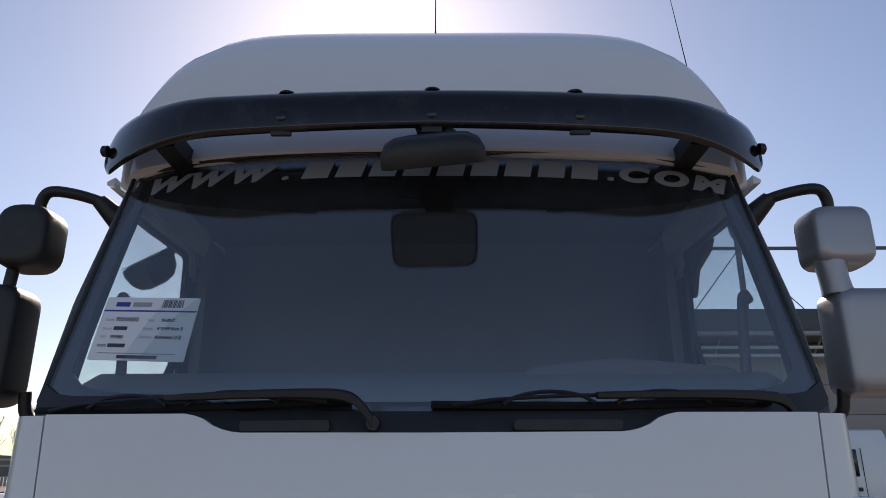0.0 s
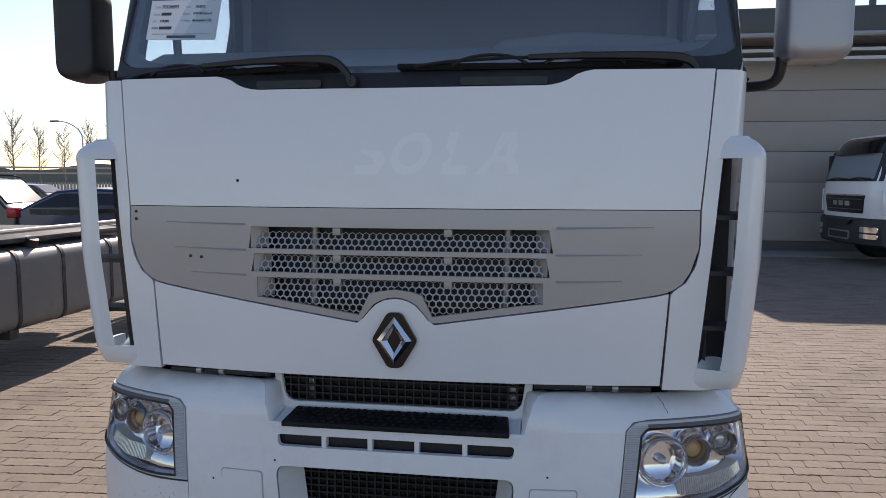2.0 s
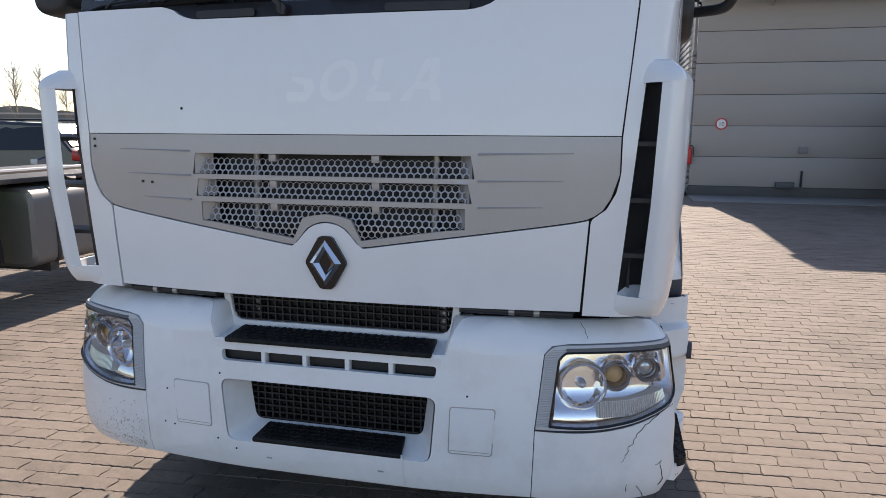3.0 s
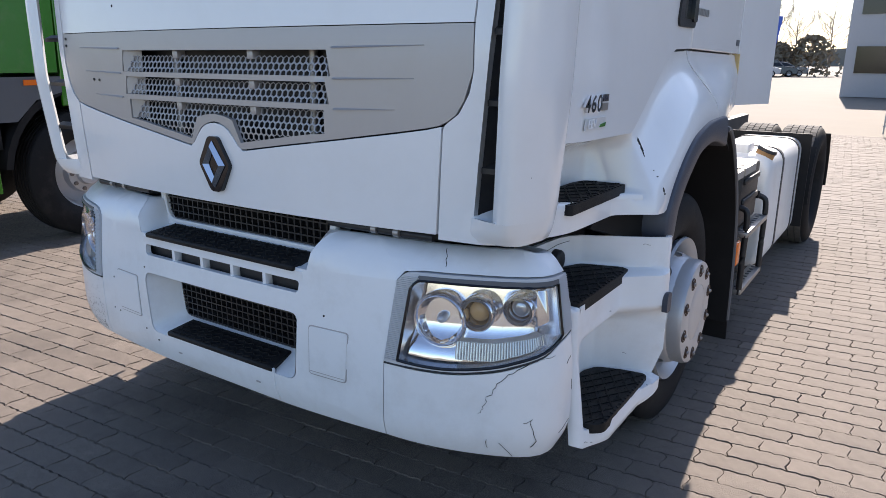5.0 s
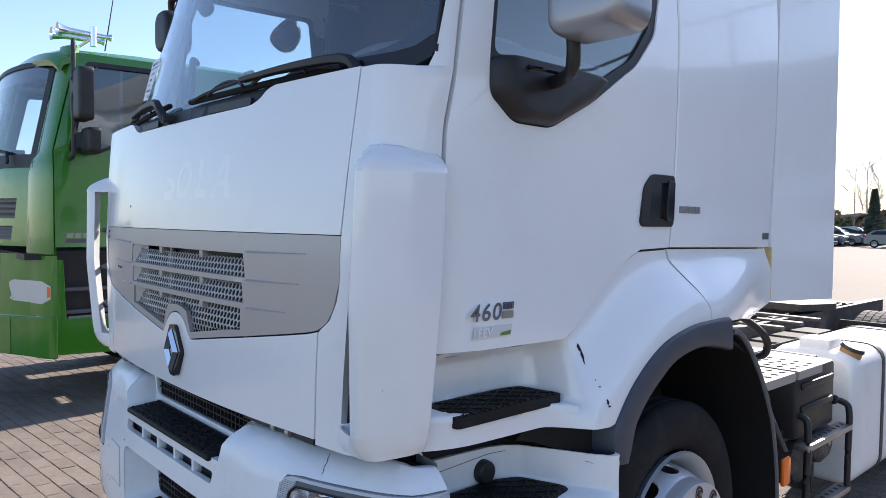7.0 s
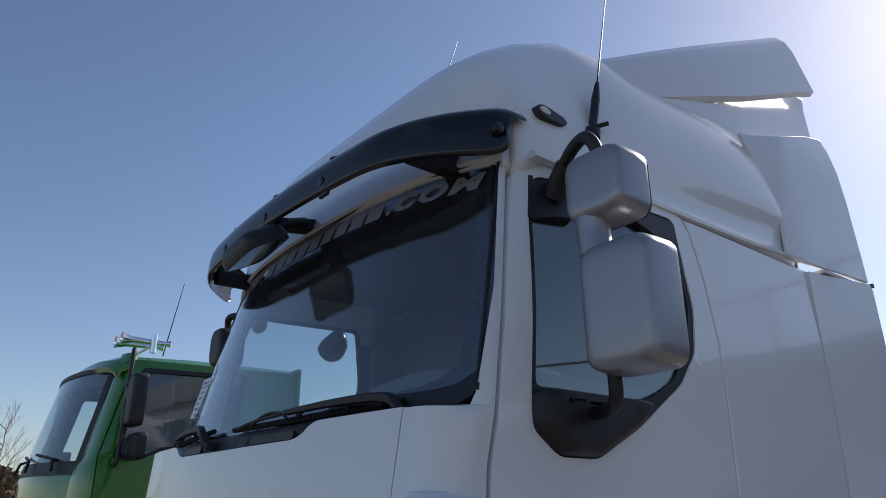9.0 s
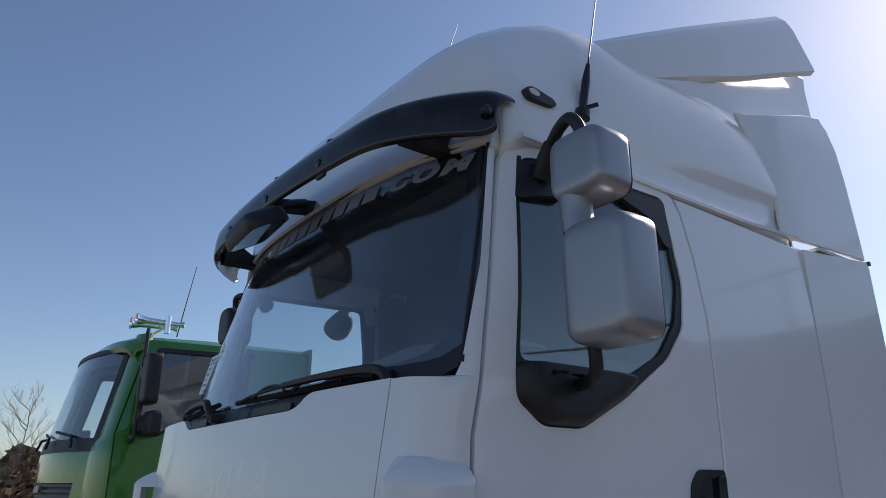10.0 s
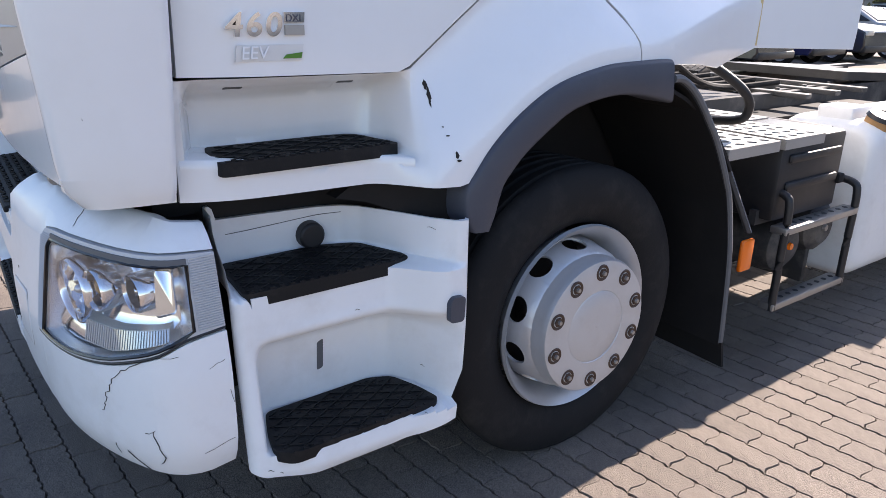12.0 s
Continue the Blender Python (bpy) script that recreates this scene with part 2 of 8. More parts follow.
def add_tube(bm, pts, r, n=10, flat=1.0, taper=None):
    pts = [Vector(p) for p in pts]
    rings = []
    for i, p in enumerate(pts):
        d = (pts[min(i + 1, len(pts) - 1)] - pts[max(i - 1, 0)]).normalized()
        q = d.to_track_quat("Z", "Y").to_matrix()
        k = r if taper is None else r + (taper - r) * i / (len(pts) - 1)
        rings.append([p + q @ Vector((k * math.cos(2 * math.pi * j / n), k * flat * math.sin(2 * math.pi * j / n), 0)) for j in range(n)])
    add_loft(bm, rings)


def tube(pts, r, n=10, flat=1.0, taper=None):
    bm = bmesh.new()
    add_tube(bm, pts, r, n, flat, taper)
    return bm


def smooth_path(pts, k=6):
    """A rounded line through the points."""
    pts = [Vector(p) for p in pts]
    out = []
    for i in range(len(pts) - 1):
        p0, p1, p2, p3 = pts[max(i - 1, 0)], pts[i], pts[i + 1], pts[min(i + 2, len(pts) - 1)]
        for j in range(k):
            t = j / k
            out.append(0.5 * (2 * p1 + (p2 - p0) * t + (2 * p0 - 5 * p1 + 4 * p2 - p3) * t * t + (3 * p1 - p0 - 3 * p2 + p3) * t ** 3))
    return out + [pts[-1]]


def rounded(pts, r, k=4):
    """A closed outline in the plane with its corners rounded by r."""
    out, n = [], len(pts)
    for i in range(n):
        p, a, b = Vector(pts[i]), Vector(pts[i - 1]), Vector(pts[(i + 1) % n])
        ua, ub = a - p, b - p
        d = min(r, 0.45 * ua.length, 0.45 * ub.length)
        pa, pb = p + ua.normalized() * d, p + ub.normalized() * d
        for j in range(k + 1):
            t = j / k
            out.append(tuple((1 - t) ** 2 * pa + 2 * t * (1 - t) * p + t * t * pb))
    return out


def plate(loops, fn, thick, step=0.0):
    """A plate with an outline and holes, given in the plane, laid on the surface fn(u, v, depth)."""
    bm = bmesh.new()
    edges = []
    for loop in loops:
        vs = [bm.verts.new((u, v, 0)) for u, v in loop]
        edges += [bm.edges.new((vs[i - 1], vs[i])) for i in range(len(vs))]
    bmesh.ops.triangle_fill(bm, use_beauty=True, use_dissolve=False, edges=edges)
    if step:
        for ax in (0, 1):
            lo, hi = min(p[ax] for p in loops[0]), max(p[ax] for p in loops[0])
            for k in range(1, int((hi - lo) / step) + 1):
                no = Vector((1, 0, 0)) if ax == 0 else Vector((0, 1, 0))
                bmesh.ops.bisect_plane(bm, geom=bm.verts[:] + bm.edges[:] + bm.faces[:], dist=1e-5, plane_co=no * (lo + k * step), plane_no=no)
    bm.verts.index_update()
    uv = [(v.co.x, v.co.y) for v in bm.verts]
    faces = [[v.index for v in f.verts] for f in bm.faces]
    rim = [(e.verts[0].index, e.verts[1].index) for e in bm.edges if len(e.link_faces) == 1]
    bm.free()
    out = bmesh.new()
    top = [out.verts.new(fn(u, v, 0)) for u, v in uv]
    low = [out.verts.new(fn(u, v, thick)) for u, v in uv]
    for f in faces:
        out.faces.new([top[i] for i in f])
        out.faces.new([low[i] for i in reversed(f)])
    for a, b in rim:
        out.faces.new((top[a], top[b], low[b], low[a]))
    return out


def revolve(profile, n, centre, axis="x", close=True):
    """A turned ring: profile of (along the axis, radius) round the axis through centre."""
    c = Vector(centre)
    rings = []
    for i in range(n):
        a = 2 * math.pi * i / n
        r = []
        for h, q in profile:
            if axis == "x":
                r.append(c + Vector((h, q * math.cos(a), q * math.sin(a))))
            elif axis == "y":
                r.append(c + Vector((q * math.cos(a), h, q * math.sin(a))))
            else:
                r.append(c + Vector((q * math.cos(a), q * math.sin(a), h)))
        rings.append(r)
    bm = bmesh.new()
    vs = [[bm.verts.new(p) for p in r] for r in rings]
    m = len(profile)
    for i in range(n):
        a, b = vs[i], vs[(i + 1) % n]
        for j in range(m if close else m - 1):
            k = (j + 1) % m
            bm.faces.new((a[j], a[k], b[k], b[j]))
    return bm


def text_mesh(name, body, size, m, material, parent, depth=0.0, label="", align="LEFT", shear=0.0, bold=0.0):
    cu = bpy.data.curves.new(name, "FONT")
    cu.body, cu.size, cu.extrude, cu.align_x, cu.shear, cu.offset = body, size, depth, align, shear, bold
    ob = bpy.data.objects.new(name, cu)
    scene.collection.objects.link(ob)
    me = bpy.data.meshes.new_from_object(ob.evaluated_get(bpy.context.evaluated_depsgraph_get()))
    bpy.data.objects.remove(ob)
    me.transform(m)
    me.materials.append(material)
    out = new(name, me)
    out.parent = parent
    if label:
        out["label"] = label
    return out


def lerp(x, xs, ys):
    return float(np.interp(x, xs, ys))


def clamp(v, a=0.0, b=1.0):
    return max(a, min(b, v))



# ---- the white tractor unit ----
truck = thing("tractor_unit", "white tractor unit with a grey grille panel, parked on brick paving", "truck")


def front(x, z, d=0.0):
    """The cab's front skin: bowed in plan, leaning back at the top; d goes inwards."""
    y = lerp(z, (0.95, 1.2, 1.5, 1.75, 2.0), (0.006, 0.0, 0.0, 0.014, 0.034)) + 0.055 * (abs(x) / 0.925) ** 2.2
    return Vector((x, y + d, z))


def ease(t):
    t = clamp(t)
    return t * t * (3 - 2 * t)


def side_x(y, z):
    """Half the cab's width, with the rounded front corner."""
    w = lerp(z, (0.9, 1.3, 2.2, 2.78), (1.085, 1.10, 1.105, 1.085))
    y0 = 0.087 + 0.315 * clamp((z - 1.97) / 0.80)
    return w - 0.135 * max(0.0, (y0 + 0.313 - y) / 0.313) ** 2.2


def fender_x(y, z):
    """The wing swells outwards away from the door seam."""
    a, b = ((y - 0.76) * 0.26 - (z - 1.24) * 0.395) / 0.473, 1.50 - z
    h = clamp(0.5 + 0.5 * (b - a) / 0.16)
    d = b + (a - b) * h - 0.16 * h * (1 - h) * 0.6
    t = clamp(d / 0.24)
    back = ease((y - 1.40) / 0.70)
    t2 = clamp(d / (0.24 - 0.12 * back))
    full = 1.088 + (0.105 - 0.085 * ease((y - 1.55) / 0.65)) * t2 * t2 * (3 - 2 * t2)
    return full - 0.02 * ease((1.26 - z) / 0.06) * back


def step_floor(u):
    """Height of the first step's floor along the cab."""
    return 1.088 - 0.075 * (u - 0.25)


def even(pts, n):
    """The same line with n points at equal distances."""
    run = [0.0]
    for p, q in zip(pts, pts[1:]):
        run.append(run[-1] + math.hypot(q[0] - p[0], q[1] - p[1]))
    return [(lerp(run[-1] * i / (n - 1), run, [p[0] for p in pts]), lerp(run[-1] * i / (n - 1), run, [p[1] for p in pts])) for i in range(n)]


PLAN = smooth_path([(0, -0.058, 0), (0.30, -0.057, 0), (0.50, -0.050, 0), (0.70, -0.034, 0), (0.80, -0.018, 0), (0.898, 0.010, 0), (0.995, 0.050, 0), (1.058, 0.085, 0), (1.100, 0.118, 0), (1.126, 0.150, 0), (1.140, 0.188, 0), (1.143, 0.228, 0), (1.138, 0.290, 0)], 6)
RUN = [0.0]
for p, q in zip(PLAN, PLAN[1:]):
    RUN.append(RUN[-1] + (q - p).length)


def bumper_at(u, z, d=0.0):
    """The bumper skin: u runs along its plan from the middle round the corner, d goes inwards."""
    a = abs(u) * 1.012
    x, y = lerp(a, RUN, [p.x for p in PLAN]), lerp(a, RUN, [p.y for p in PLAN])
    tx, ty = lerp(a + 0.03, RUN, [p.x for p in PLAN]) - lerp(a - 0.03, RUN, [p.x for p in PLAN]), lerp(a + 0.03, RUN, [p.y for p in PLAN]) - lerp(a - 0.03, RUN, [p.y for p in PLAN])
    k = math.hypot(tx, ty) or 1.0
    e = 0.045 * clamp((z - 0.62) / 0.30) ** 1.2 * clamp((a - 0.45) / 0.25) + 0.085 * clamp((z - 0.90) / 0.08) ** 1.6 * clamp((a - 0.36) / 0.08) + 0.03 * clamp((0.48 - z) / 0.10) ** 2 + 0.022 * clamp((z - 0.68) / 0.17) * clamp((0.70 - a) / 0.25)
    return Vector((math.copysign(x - ty / k * (e + d), u), y + tx / k * (e + d), z))


def bump_y(u, z):
    return bumper_at(u, z).y


# hood panel
def hood_top(x):
    a = abs(x)
    return lerp(a, (0.0, 0.47, 0.52, 0.56, 0.60, 1.0), (1.928, 1.930, 1.942, 1.968, 1.976, 1.978))


def hood_edge(z):
    return lerp(z, (1.0, 1.295, 1.306, 1.335, 1.385, 1.44, 1.55, 1.98), (0.826, 0.842, 0.848, 0.887, 0.914, 0.926, 0.926, 0.962))


xs = [i / 40 for i in range(-40, 41)]
outline = [(s * 0.926, 1.556) for s in xs] + [(0.944, 1.76)] + [(s * 0.961, hood_top(s * 0.961)) for s in reversed(xs)] + [(-0.944, 1.76)]
part("hood_panel", plate([outline], front, 0.022, 0.08), WHITE, truck, "white upper front panel with faint old lettering", bevel=0.003)

# faded letters on the hood, as plain slanted shapes
for k, (x0, w, kind) in enumerate(((-0.13, 0.10, 0), (-0.01, 0.12, 1), (0.14, 0.08, 2), (0.25, 0.13, 3))):
    z0, z1 = 1.66, 1.79
    sl = 0.02
    if kind == 1:
        ring = [(x0 + 0.06 + 0.062 * math.cos(a) + sl * math.sin(a), 1.725 + 0.065 * math.sin(a)) for a in [i * math.pi / 12 for i in range(24)]]
        hole = [(x0 + 0.06 + 0.036 * math.cos(a) + sl * 0.6 * math.sin(a), 1.725 + 0.040 * math.sin(a)) for a in [i * math.pi / 12 for i in range(24)]]
        loops = [ring, hole]
    elif kind == 2:
        loops = [[(x0, z0), (x0 + w, z0), (x0 + w + 0.004, z0 + 0.028), (x0 + 0.032, z0 + 0.028), (x0 + 0.06, z1), (x0 + 0.03, z1)]]
    elif kind == 3:
        loops = [[(x0, z0), (x0 + 0.032, z0), (x0 + 0.05, z0 + 0.035), (x0 + 0.095, z0 + 0.035), (x0 + 0.10, z0), (x0 + 0.132, z0), (x0 + 0.125, z1), (x0 + 0.085, z1)],
                 [(x0 + 0.062, z0 + 0.058), (x0 + 0.094, z0 + 0.058), (x0 + 0.098, z0 + 0.10)]]
    else:
        loops = [[(x0, z0), (x0 + 0.07, z0), (x0 + 0.10, z0 + 0.04), (x0 + 0.09, z0 + 0.07), (x0 + 0.02, z0 + 0.08), (x0 + 0.02, z0 + 0.065), (x0 + 0.06, z0 + 0.05), (x0 + 0.06, z0 + 0.03), (x0, z0 + 0.03)]]
    part("faded_mark", plate(loops, lambda u, v, d: front(u, v, d - 0.00025), 0.0003, 0.0), GHOST, truck, "faint outline of a removed letter")


# grey grille panel
def grey_low(x):
    a = abs(x)
    return lerp(a, (0.0, 0.035, 0.07, 0.118, 0.30, 0.50, 0.70, 0.80, 0.846, 0.885, 0.912, 0.926), (1.274, 1.270, 1.250, 1.192, 1.220, 1.249, 1.279, 1.295, 1.306, 1.335, 1.385, 1.44))


grey = [(s * 0.926, grey_low(s * 0.926)) for s in xs] + [(0.926, 1.5535), (-0.926, 1.5535)]
ROWS = ((1.492, 1.421, 0.478), (1.405, 1.345, 0.470), (1.328, 1.262, 0.462))
holes = []
for zt, zb, w in ROWS[:2]:
    holes.append([(-w - 0.012, zb), (w + 0.012, zb), (w, zt), (-w, zt)])
zt, zb, w = ROWS[2]
low_hole = [(-w, zt), (w, zt), (w, zb)]
low_hole += [(x, grey_low(x) + 0.022) for x in (0.40, 0.30, 0.20, 0.14, 0.118)] + [(0.085, grey_low(0.085) + 0.05), (0.05, 1.292), (0.0, 1.298), (-0.05, 1.292), (-0.085, grey_low(0.085) + 0.05)]
low_hole += [(x, grey_low(x) + 0.022) for x in (-0.118, -0.14, -0.20, -0.30, -0.40)] + [(-w, zb)]
holes.append(low_hole)
grille = part("grille_panel", plate([grey] + holes, lambda u, v, d: front(u, v, d + 0.002), 0.014, 0.045), GREY_TRIM, truck, "satin grey panel with three slots of pierced mesh", bevel=0.0025)


def hex_mesh(w0, w1, z0, z1, pitch, y_at, keep=None):
    """A sheet pierced by rows of six-sided holes."""
    bm = bmesh.new()
    r_out, r_in = pitch / math.sqrt(3), pitch / math.sqrt(3) * 0.80
    row, z = 0, z0
    while z < z1:
        x = w0 + (pitch / 2 if row % 2 else 0)
        while x < w1:
            if keep is None or keep(x, z):
                o, i2, bk = [], [], []
                for k in range(6):
                    a = math.pi / 6 + k * math.pi / 3
                    for lst, r, dy in ((o, r_out, 0), (i2, r_in, 0), (bk, r_in, 0.003)):
                        px, pz = x + r * math.cos(a), z + r * math.sin(a)
                        lst.append(bm.verts.new((px, y_at(px, pz) + dy, pz)))
                for k in range(6):
                    j = (k + 1) % 6
                    bm.faces.new((o[k], o[j], i2[j], i2[k]))
                    bm.faces.new((i2[k], i2[j], bk[j], bk[k]))
            x += pitch
        z += pitch * math.sqrt(3) / 2
        row += 1
    return bm


for k, (zt, zb, w) in enumerate(ROWS):
    top = zt - 0.012
    if k < 2:
        bm = hex_mesh(-w - 0.004, w + 0.012, zb + 0.004, top, 0.0225, lambda x, z, zb=zb: front(x, z).y + 0.010 + 0.36 * (z - zb))
    else:
        bm = hex_mesh(-w + 0.005, w, 1.195, top, 0.0225, lambda x, z: front(x, z).y + 0.016 + 0.35 * max(0.0, z - 1.26), keep=lambda x, z: z > max(grey_low(x) + 0.020, 1.262 if abs(x) > 0.41 else 0))
    part("grille_mesh", bm, GREY_TRIM, grille, weld=False)["kind"] = "stuff"
    for cx in (-0.195, 0.165):
        part("mesh_clip", box(cx - 0.013, cx + 0.013, front(cx, zt).y + 0.018, front(cx, zt).y + 0.05, zt - 0.026, zt - 0.001, bevel=0.002), GREY_TRIM, grille)
    for s in (-1, 1):
        low_z = zb if k < 2 else 1.262
        part("slot_end", loft([[Vector((s * x, front(w, z).y + dy, z)) for x, dy in ((w + 0.004 + 0.010 * (z == low_z), 0.004), (w - 0.040, 0.05), (w + 0.012, 0.05))] for z in (low_z + 0.001, zt)]), GREY_TRIM, grille)
# fins pressed into the grey panel
for zf, xe in ((1.497, 0.79), (1.414, 0.76), (1.332, 0.70)):
    for s in (-1, 1):
        p = [front(s * (0.50 + (xe - 0.50) * t), zf + 0.006 * t) for t in np.linspace(0, 1, 8)]
        bm = loft([[q + Vector((0, 0.003, -0.0015)), q + Vector((0, -0.006 * (1 - t) - 0.0002, -0.001)), q + Vector((0, 0.0025, 0.004 * (1 - t) + 0.0008))] for q, t in zip(p, np.linspace(0, 1, 8))])
        part("fin", bm, GREY_TRIM, grille)
for px, pz in ((-0.905, 1.535), (-0.905, 1.51), (-0.66, 1.388), (-0.70, 1.39)):
    part("plug", cyl(front(px, pz, -0.001), front(px, pz, 0.004), 0.005, n=10), BLACK, grille)
part("radiator", box(-0.56, 0.56, 0.14, 0.17, 1.16, 1.54), BLACK, truck, "dark radiator core behind the grille")
for k in range(7):
    z = 1.19 + k * 0.05
    part("radiator_tube", box(-0.55, 0.55, 0.128, 0.139, z, z + 0.004), BLACK, truck)
for cx in (0.34, -0.30):
    part("hood_brace", tube([(cx, 0.10, 1.17), (cx + 0.01, 0.10, 1.50)], 0.014), STEEL, truck)

# lower front panel with the emblem
low = [(s * 0.823, 1.012 - 0.004 * (1 - s * s)) for s in xs] + [(0.841, 1.300)] + [(s * 0.835, grey_low(s * 0.835) - 0.0045) for s in reversed(xs)] + [(-0.841, 1.300)]
part("lower_front_panel", plate([low], front, 0.022, 0.08), WHITE, truck, bevel=0.003)


hexa = rounded([(-0.022, 1.228), (0.022, 1.228), (0.074, 1.139), (0.022, 1.050), (-0.022, 1.050), (-0.074, 1.139)], 0.014)

em = part("emblem", plate([hexa], lambda u, v, d: Vector((u, -0.013 + d, v)), 0.022), GLOSS_BLACK, truck, "black six-sided badge with a chrome diamond", bevel=0.005)
bm = bmesh.new()
O = [(0, 1.215), (0.056, 1.139), (0, 1.063), (-0.056, 1.139)]
I = [(0, 1.180), (0.022, 1.139), (0, 1.098), (-0.022, 1.139)]
for k in range(4):
    j = (k + 1) % 4
    mid = lambda p, q: ((p[0] + q[0]) / 2, (p[1] + q[1]) / 2)
    a, b, c, d = O[k], O[j], I[j], I[k]
    va, vb, vc, vd = [bm.verts.new((p[0], y, p[1])) for p, y in ((a, -0.015), (b, -0.015), (c, -0.015), (d, -0.015))]
    m1, m2 = mid(a, d), mid(b, c)
    r1, r2 = bm.verts.new((m1[0], -0.027, m1[1])), bm.verts.new((m2[0], -0.027, m2[1]))
    bm.faces.new((va, vb, r2, r1))
    bm.faces.new((r1, r2, vc, vd))
part("diamond", bm, CHROME, em, "chrome open diamond", sharp=10)

# hood gap liner and the bay behind the panels
part("gap_backing", box(-0.97, 0.97, 0.115, 0.125, 1.0, 1.93), BLACK, truck)
part("bay", box(-0.80, 0.80, 0.135, 0.15, 0.60, 1.90), BLACK, truck)
for s in (-1, 1):
    part("hinge_bar", tube([(s * 0.44, 0.045, 0.998), (s * 0.80, 0.07, 0.995)], 0.011), BLACK, truck)
    for x in (0.50, 0.60, 0.68):
        part("hinge_clip", cyl((s * x, 0.052, 0.998), (s * (x + 0.018), 0.053, 0.998), 0.013, n=12), STEEL, truck)

# cab corners, pillars and sides
DOOR_FRONT = ((1.0, 0.235), (1.245, 0.247), (1.836, 0.268), (2.11, 0.316), (2.40, 0.375), (2.70, 0.437), (2.78, 0.46))


def door_front(z):
    return lerp(z, [a for a, b in DOOR_FRONT], [b for a, b in DOOR_FRONT])




def ws_edge(z):
    return lerp(z, (1.93, 2.02, 2.32, 2.78), (1.045, 1.070, 1.056, 0.980))


def ws_edge_y(z):
    t = clamp((z - 1.95) / 0.85)
    return 0.055 + 0.25 * t + 0.125 * (ws_edge(z) / 0.96) ** 2.6


DOOR = [(0.252, 1.252), (0.62, 1.246), (0.745, 1.244), (0.775, 1.256), (0.90, 1.352), (1.04, 1.456), (1.09, 1.485), (1.150, 1.507), (1.33, 1.512), (1.352, 1.80), (1.358, 2.05), (1.358, 2.30), (1.33, 2.52), (1.285, 2.69), (1.25, 2.745),
        (1.20, 2.762), (0.60, 2.760), (0.52, 2.757), (0.478, 2.742), (0.455, 2.71), (0.383, 2.40), (0.324, 2.11), (0.276, 1.836), (0.256, 1.40)]
WIN = rounded([(0.405, 1.935), (0.50, 1.866), (0.66, 1.866), (0.86, 1.965), (1.10, 2.115), (1.205, 2.235), (1.240, 2.40), (1.190, 2.728), (0.51, 2.712), (0.47, 2.56), (0.408, 2.05)], 0.03, 4)
LOWER_BLACK = [(0.404, 2.035), (0.404, 1.93), (0.50, 1.868), (0.66, 1.868), (0.86, 1.965), (0.945, 2.035)]
xin = lambda z: lerp(z, (1.0, 1.08, 1.70, 1.98), (0.925, 0.935, 0.988, 1.0))
tun = lambda a: 0.74 if math.cos(a) > 0 else 0.60
for s in (-1, 1):
    def skin(u, v, d, s=s):
        return Vector((s * (side_x(u, v) - d), u, v))

    # corner and windscreen pillar: from the hood edge round to the door
    rings = []
    for z in sorted(list(np.linspace(1.0, 1.975, 40)) + [1.29, 1.298, 1.304, 1.312, 1.32, 1.334, 1.342, 1.36, 1.387]) + list(np.linspace(1.985, 2.78, 28)):
        yb = door_front(z) - 0.005
        xe = side_x(yb, z)
        if z < 1.98:
            slot = clamp((z - 1.06) / 0.03) * clamp((1.735 - z) / 0.03)
            x0, xi = hood_edge(z) + 0.0045, lerp(z, (1.0, 1.08, 1.70, 1.98), (0.925, 0.935, 0.988, 1.0))
            row = [(x0 + (xi - x0) * t, front(x0 + (xi - x0) * t, z).y) for t in (0, 0.33, 0.66, 1.0)]
            yi = row[-1][1]
            for k in range(1, 13):
                t = k / 12
                a = t * math.pi / 2
                x, y = xi + (xe - xi) * math.sin(a), yi + (yb - yi) * (1 - math.cos(a))
                dip = slot * math.sin(math.pi * min(1.0, t * 1.05)) ** 0.5
                row.append((x - 0.055 * dip, y + 0.06 * dip * (1 - t * 0.6)))
        else:
            x0 = ws_edge(z) + 0.004
            ya = ws_edge_y(z)
            row = [(x0 + (xe - x0) * math.sin(t * math.pi / 2), ya + (yb - ya) * t) for t in [k / 15 for k in range(16)]]
        row = [Vector((s * x, y, z)) for x, y in row]
        m = len(row) - 1
        rings.append(row + [Vector((p.x - s * 0.03 * clamp(k / 5), p.y + 0.03 * clamp((m - k) / 5), p.z)) for k, p in reversed(list(enumerate(row)))])
    part("cab_corner", loft(rings), WHITE, truck, "white cab corner and windscreen pillar", sharp=50)
    part("door_seal", loft([[Vector((s * (side_x(door_front(z), z) - a), door_front(z) + b, z)) for a, b in ((0.035, -0.03), (0.035, 0.03), (0.06, 0.03), (0.06, -0.03))] for z in np.linspace(1.252, 2.76, 15)]), BLACK, truck)
    # door with its window
    door = part("door", plate([DOOR, WIN], skin, 0.03, 0.14), WHITE, truck, "white cab door with a black-framed window", bevel=0.005)
    frame_in = [(0.428, 2.045), (0.485, 2.56), (0.53, 2.690), (1.172, 2.708), (1.215, 2.40), (1.17, 2.25), (1.07, 2.13), (0.915, 2.045)]
    part("window_frame", plate([WIN, rounded(frame_in, 0.03)], lambda u, v, d, s=s: Vector((s * (side_x(u, v) - 0.006 - d), u, v)), 0.02, 0.2), BLACK, door, bevel=0.003)
    part("pane", plate([rounded([(a, b) for a, b in frame_in], 0.02)], lambda u, v, d, s=s: Vector((s * (side_x(u, v) - 0.014 - d), u, v)), 0.004), WINDOW, door, "side window glass reflecting the sky")
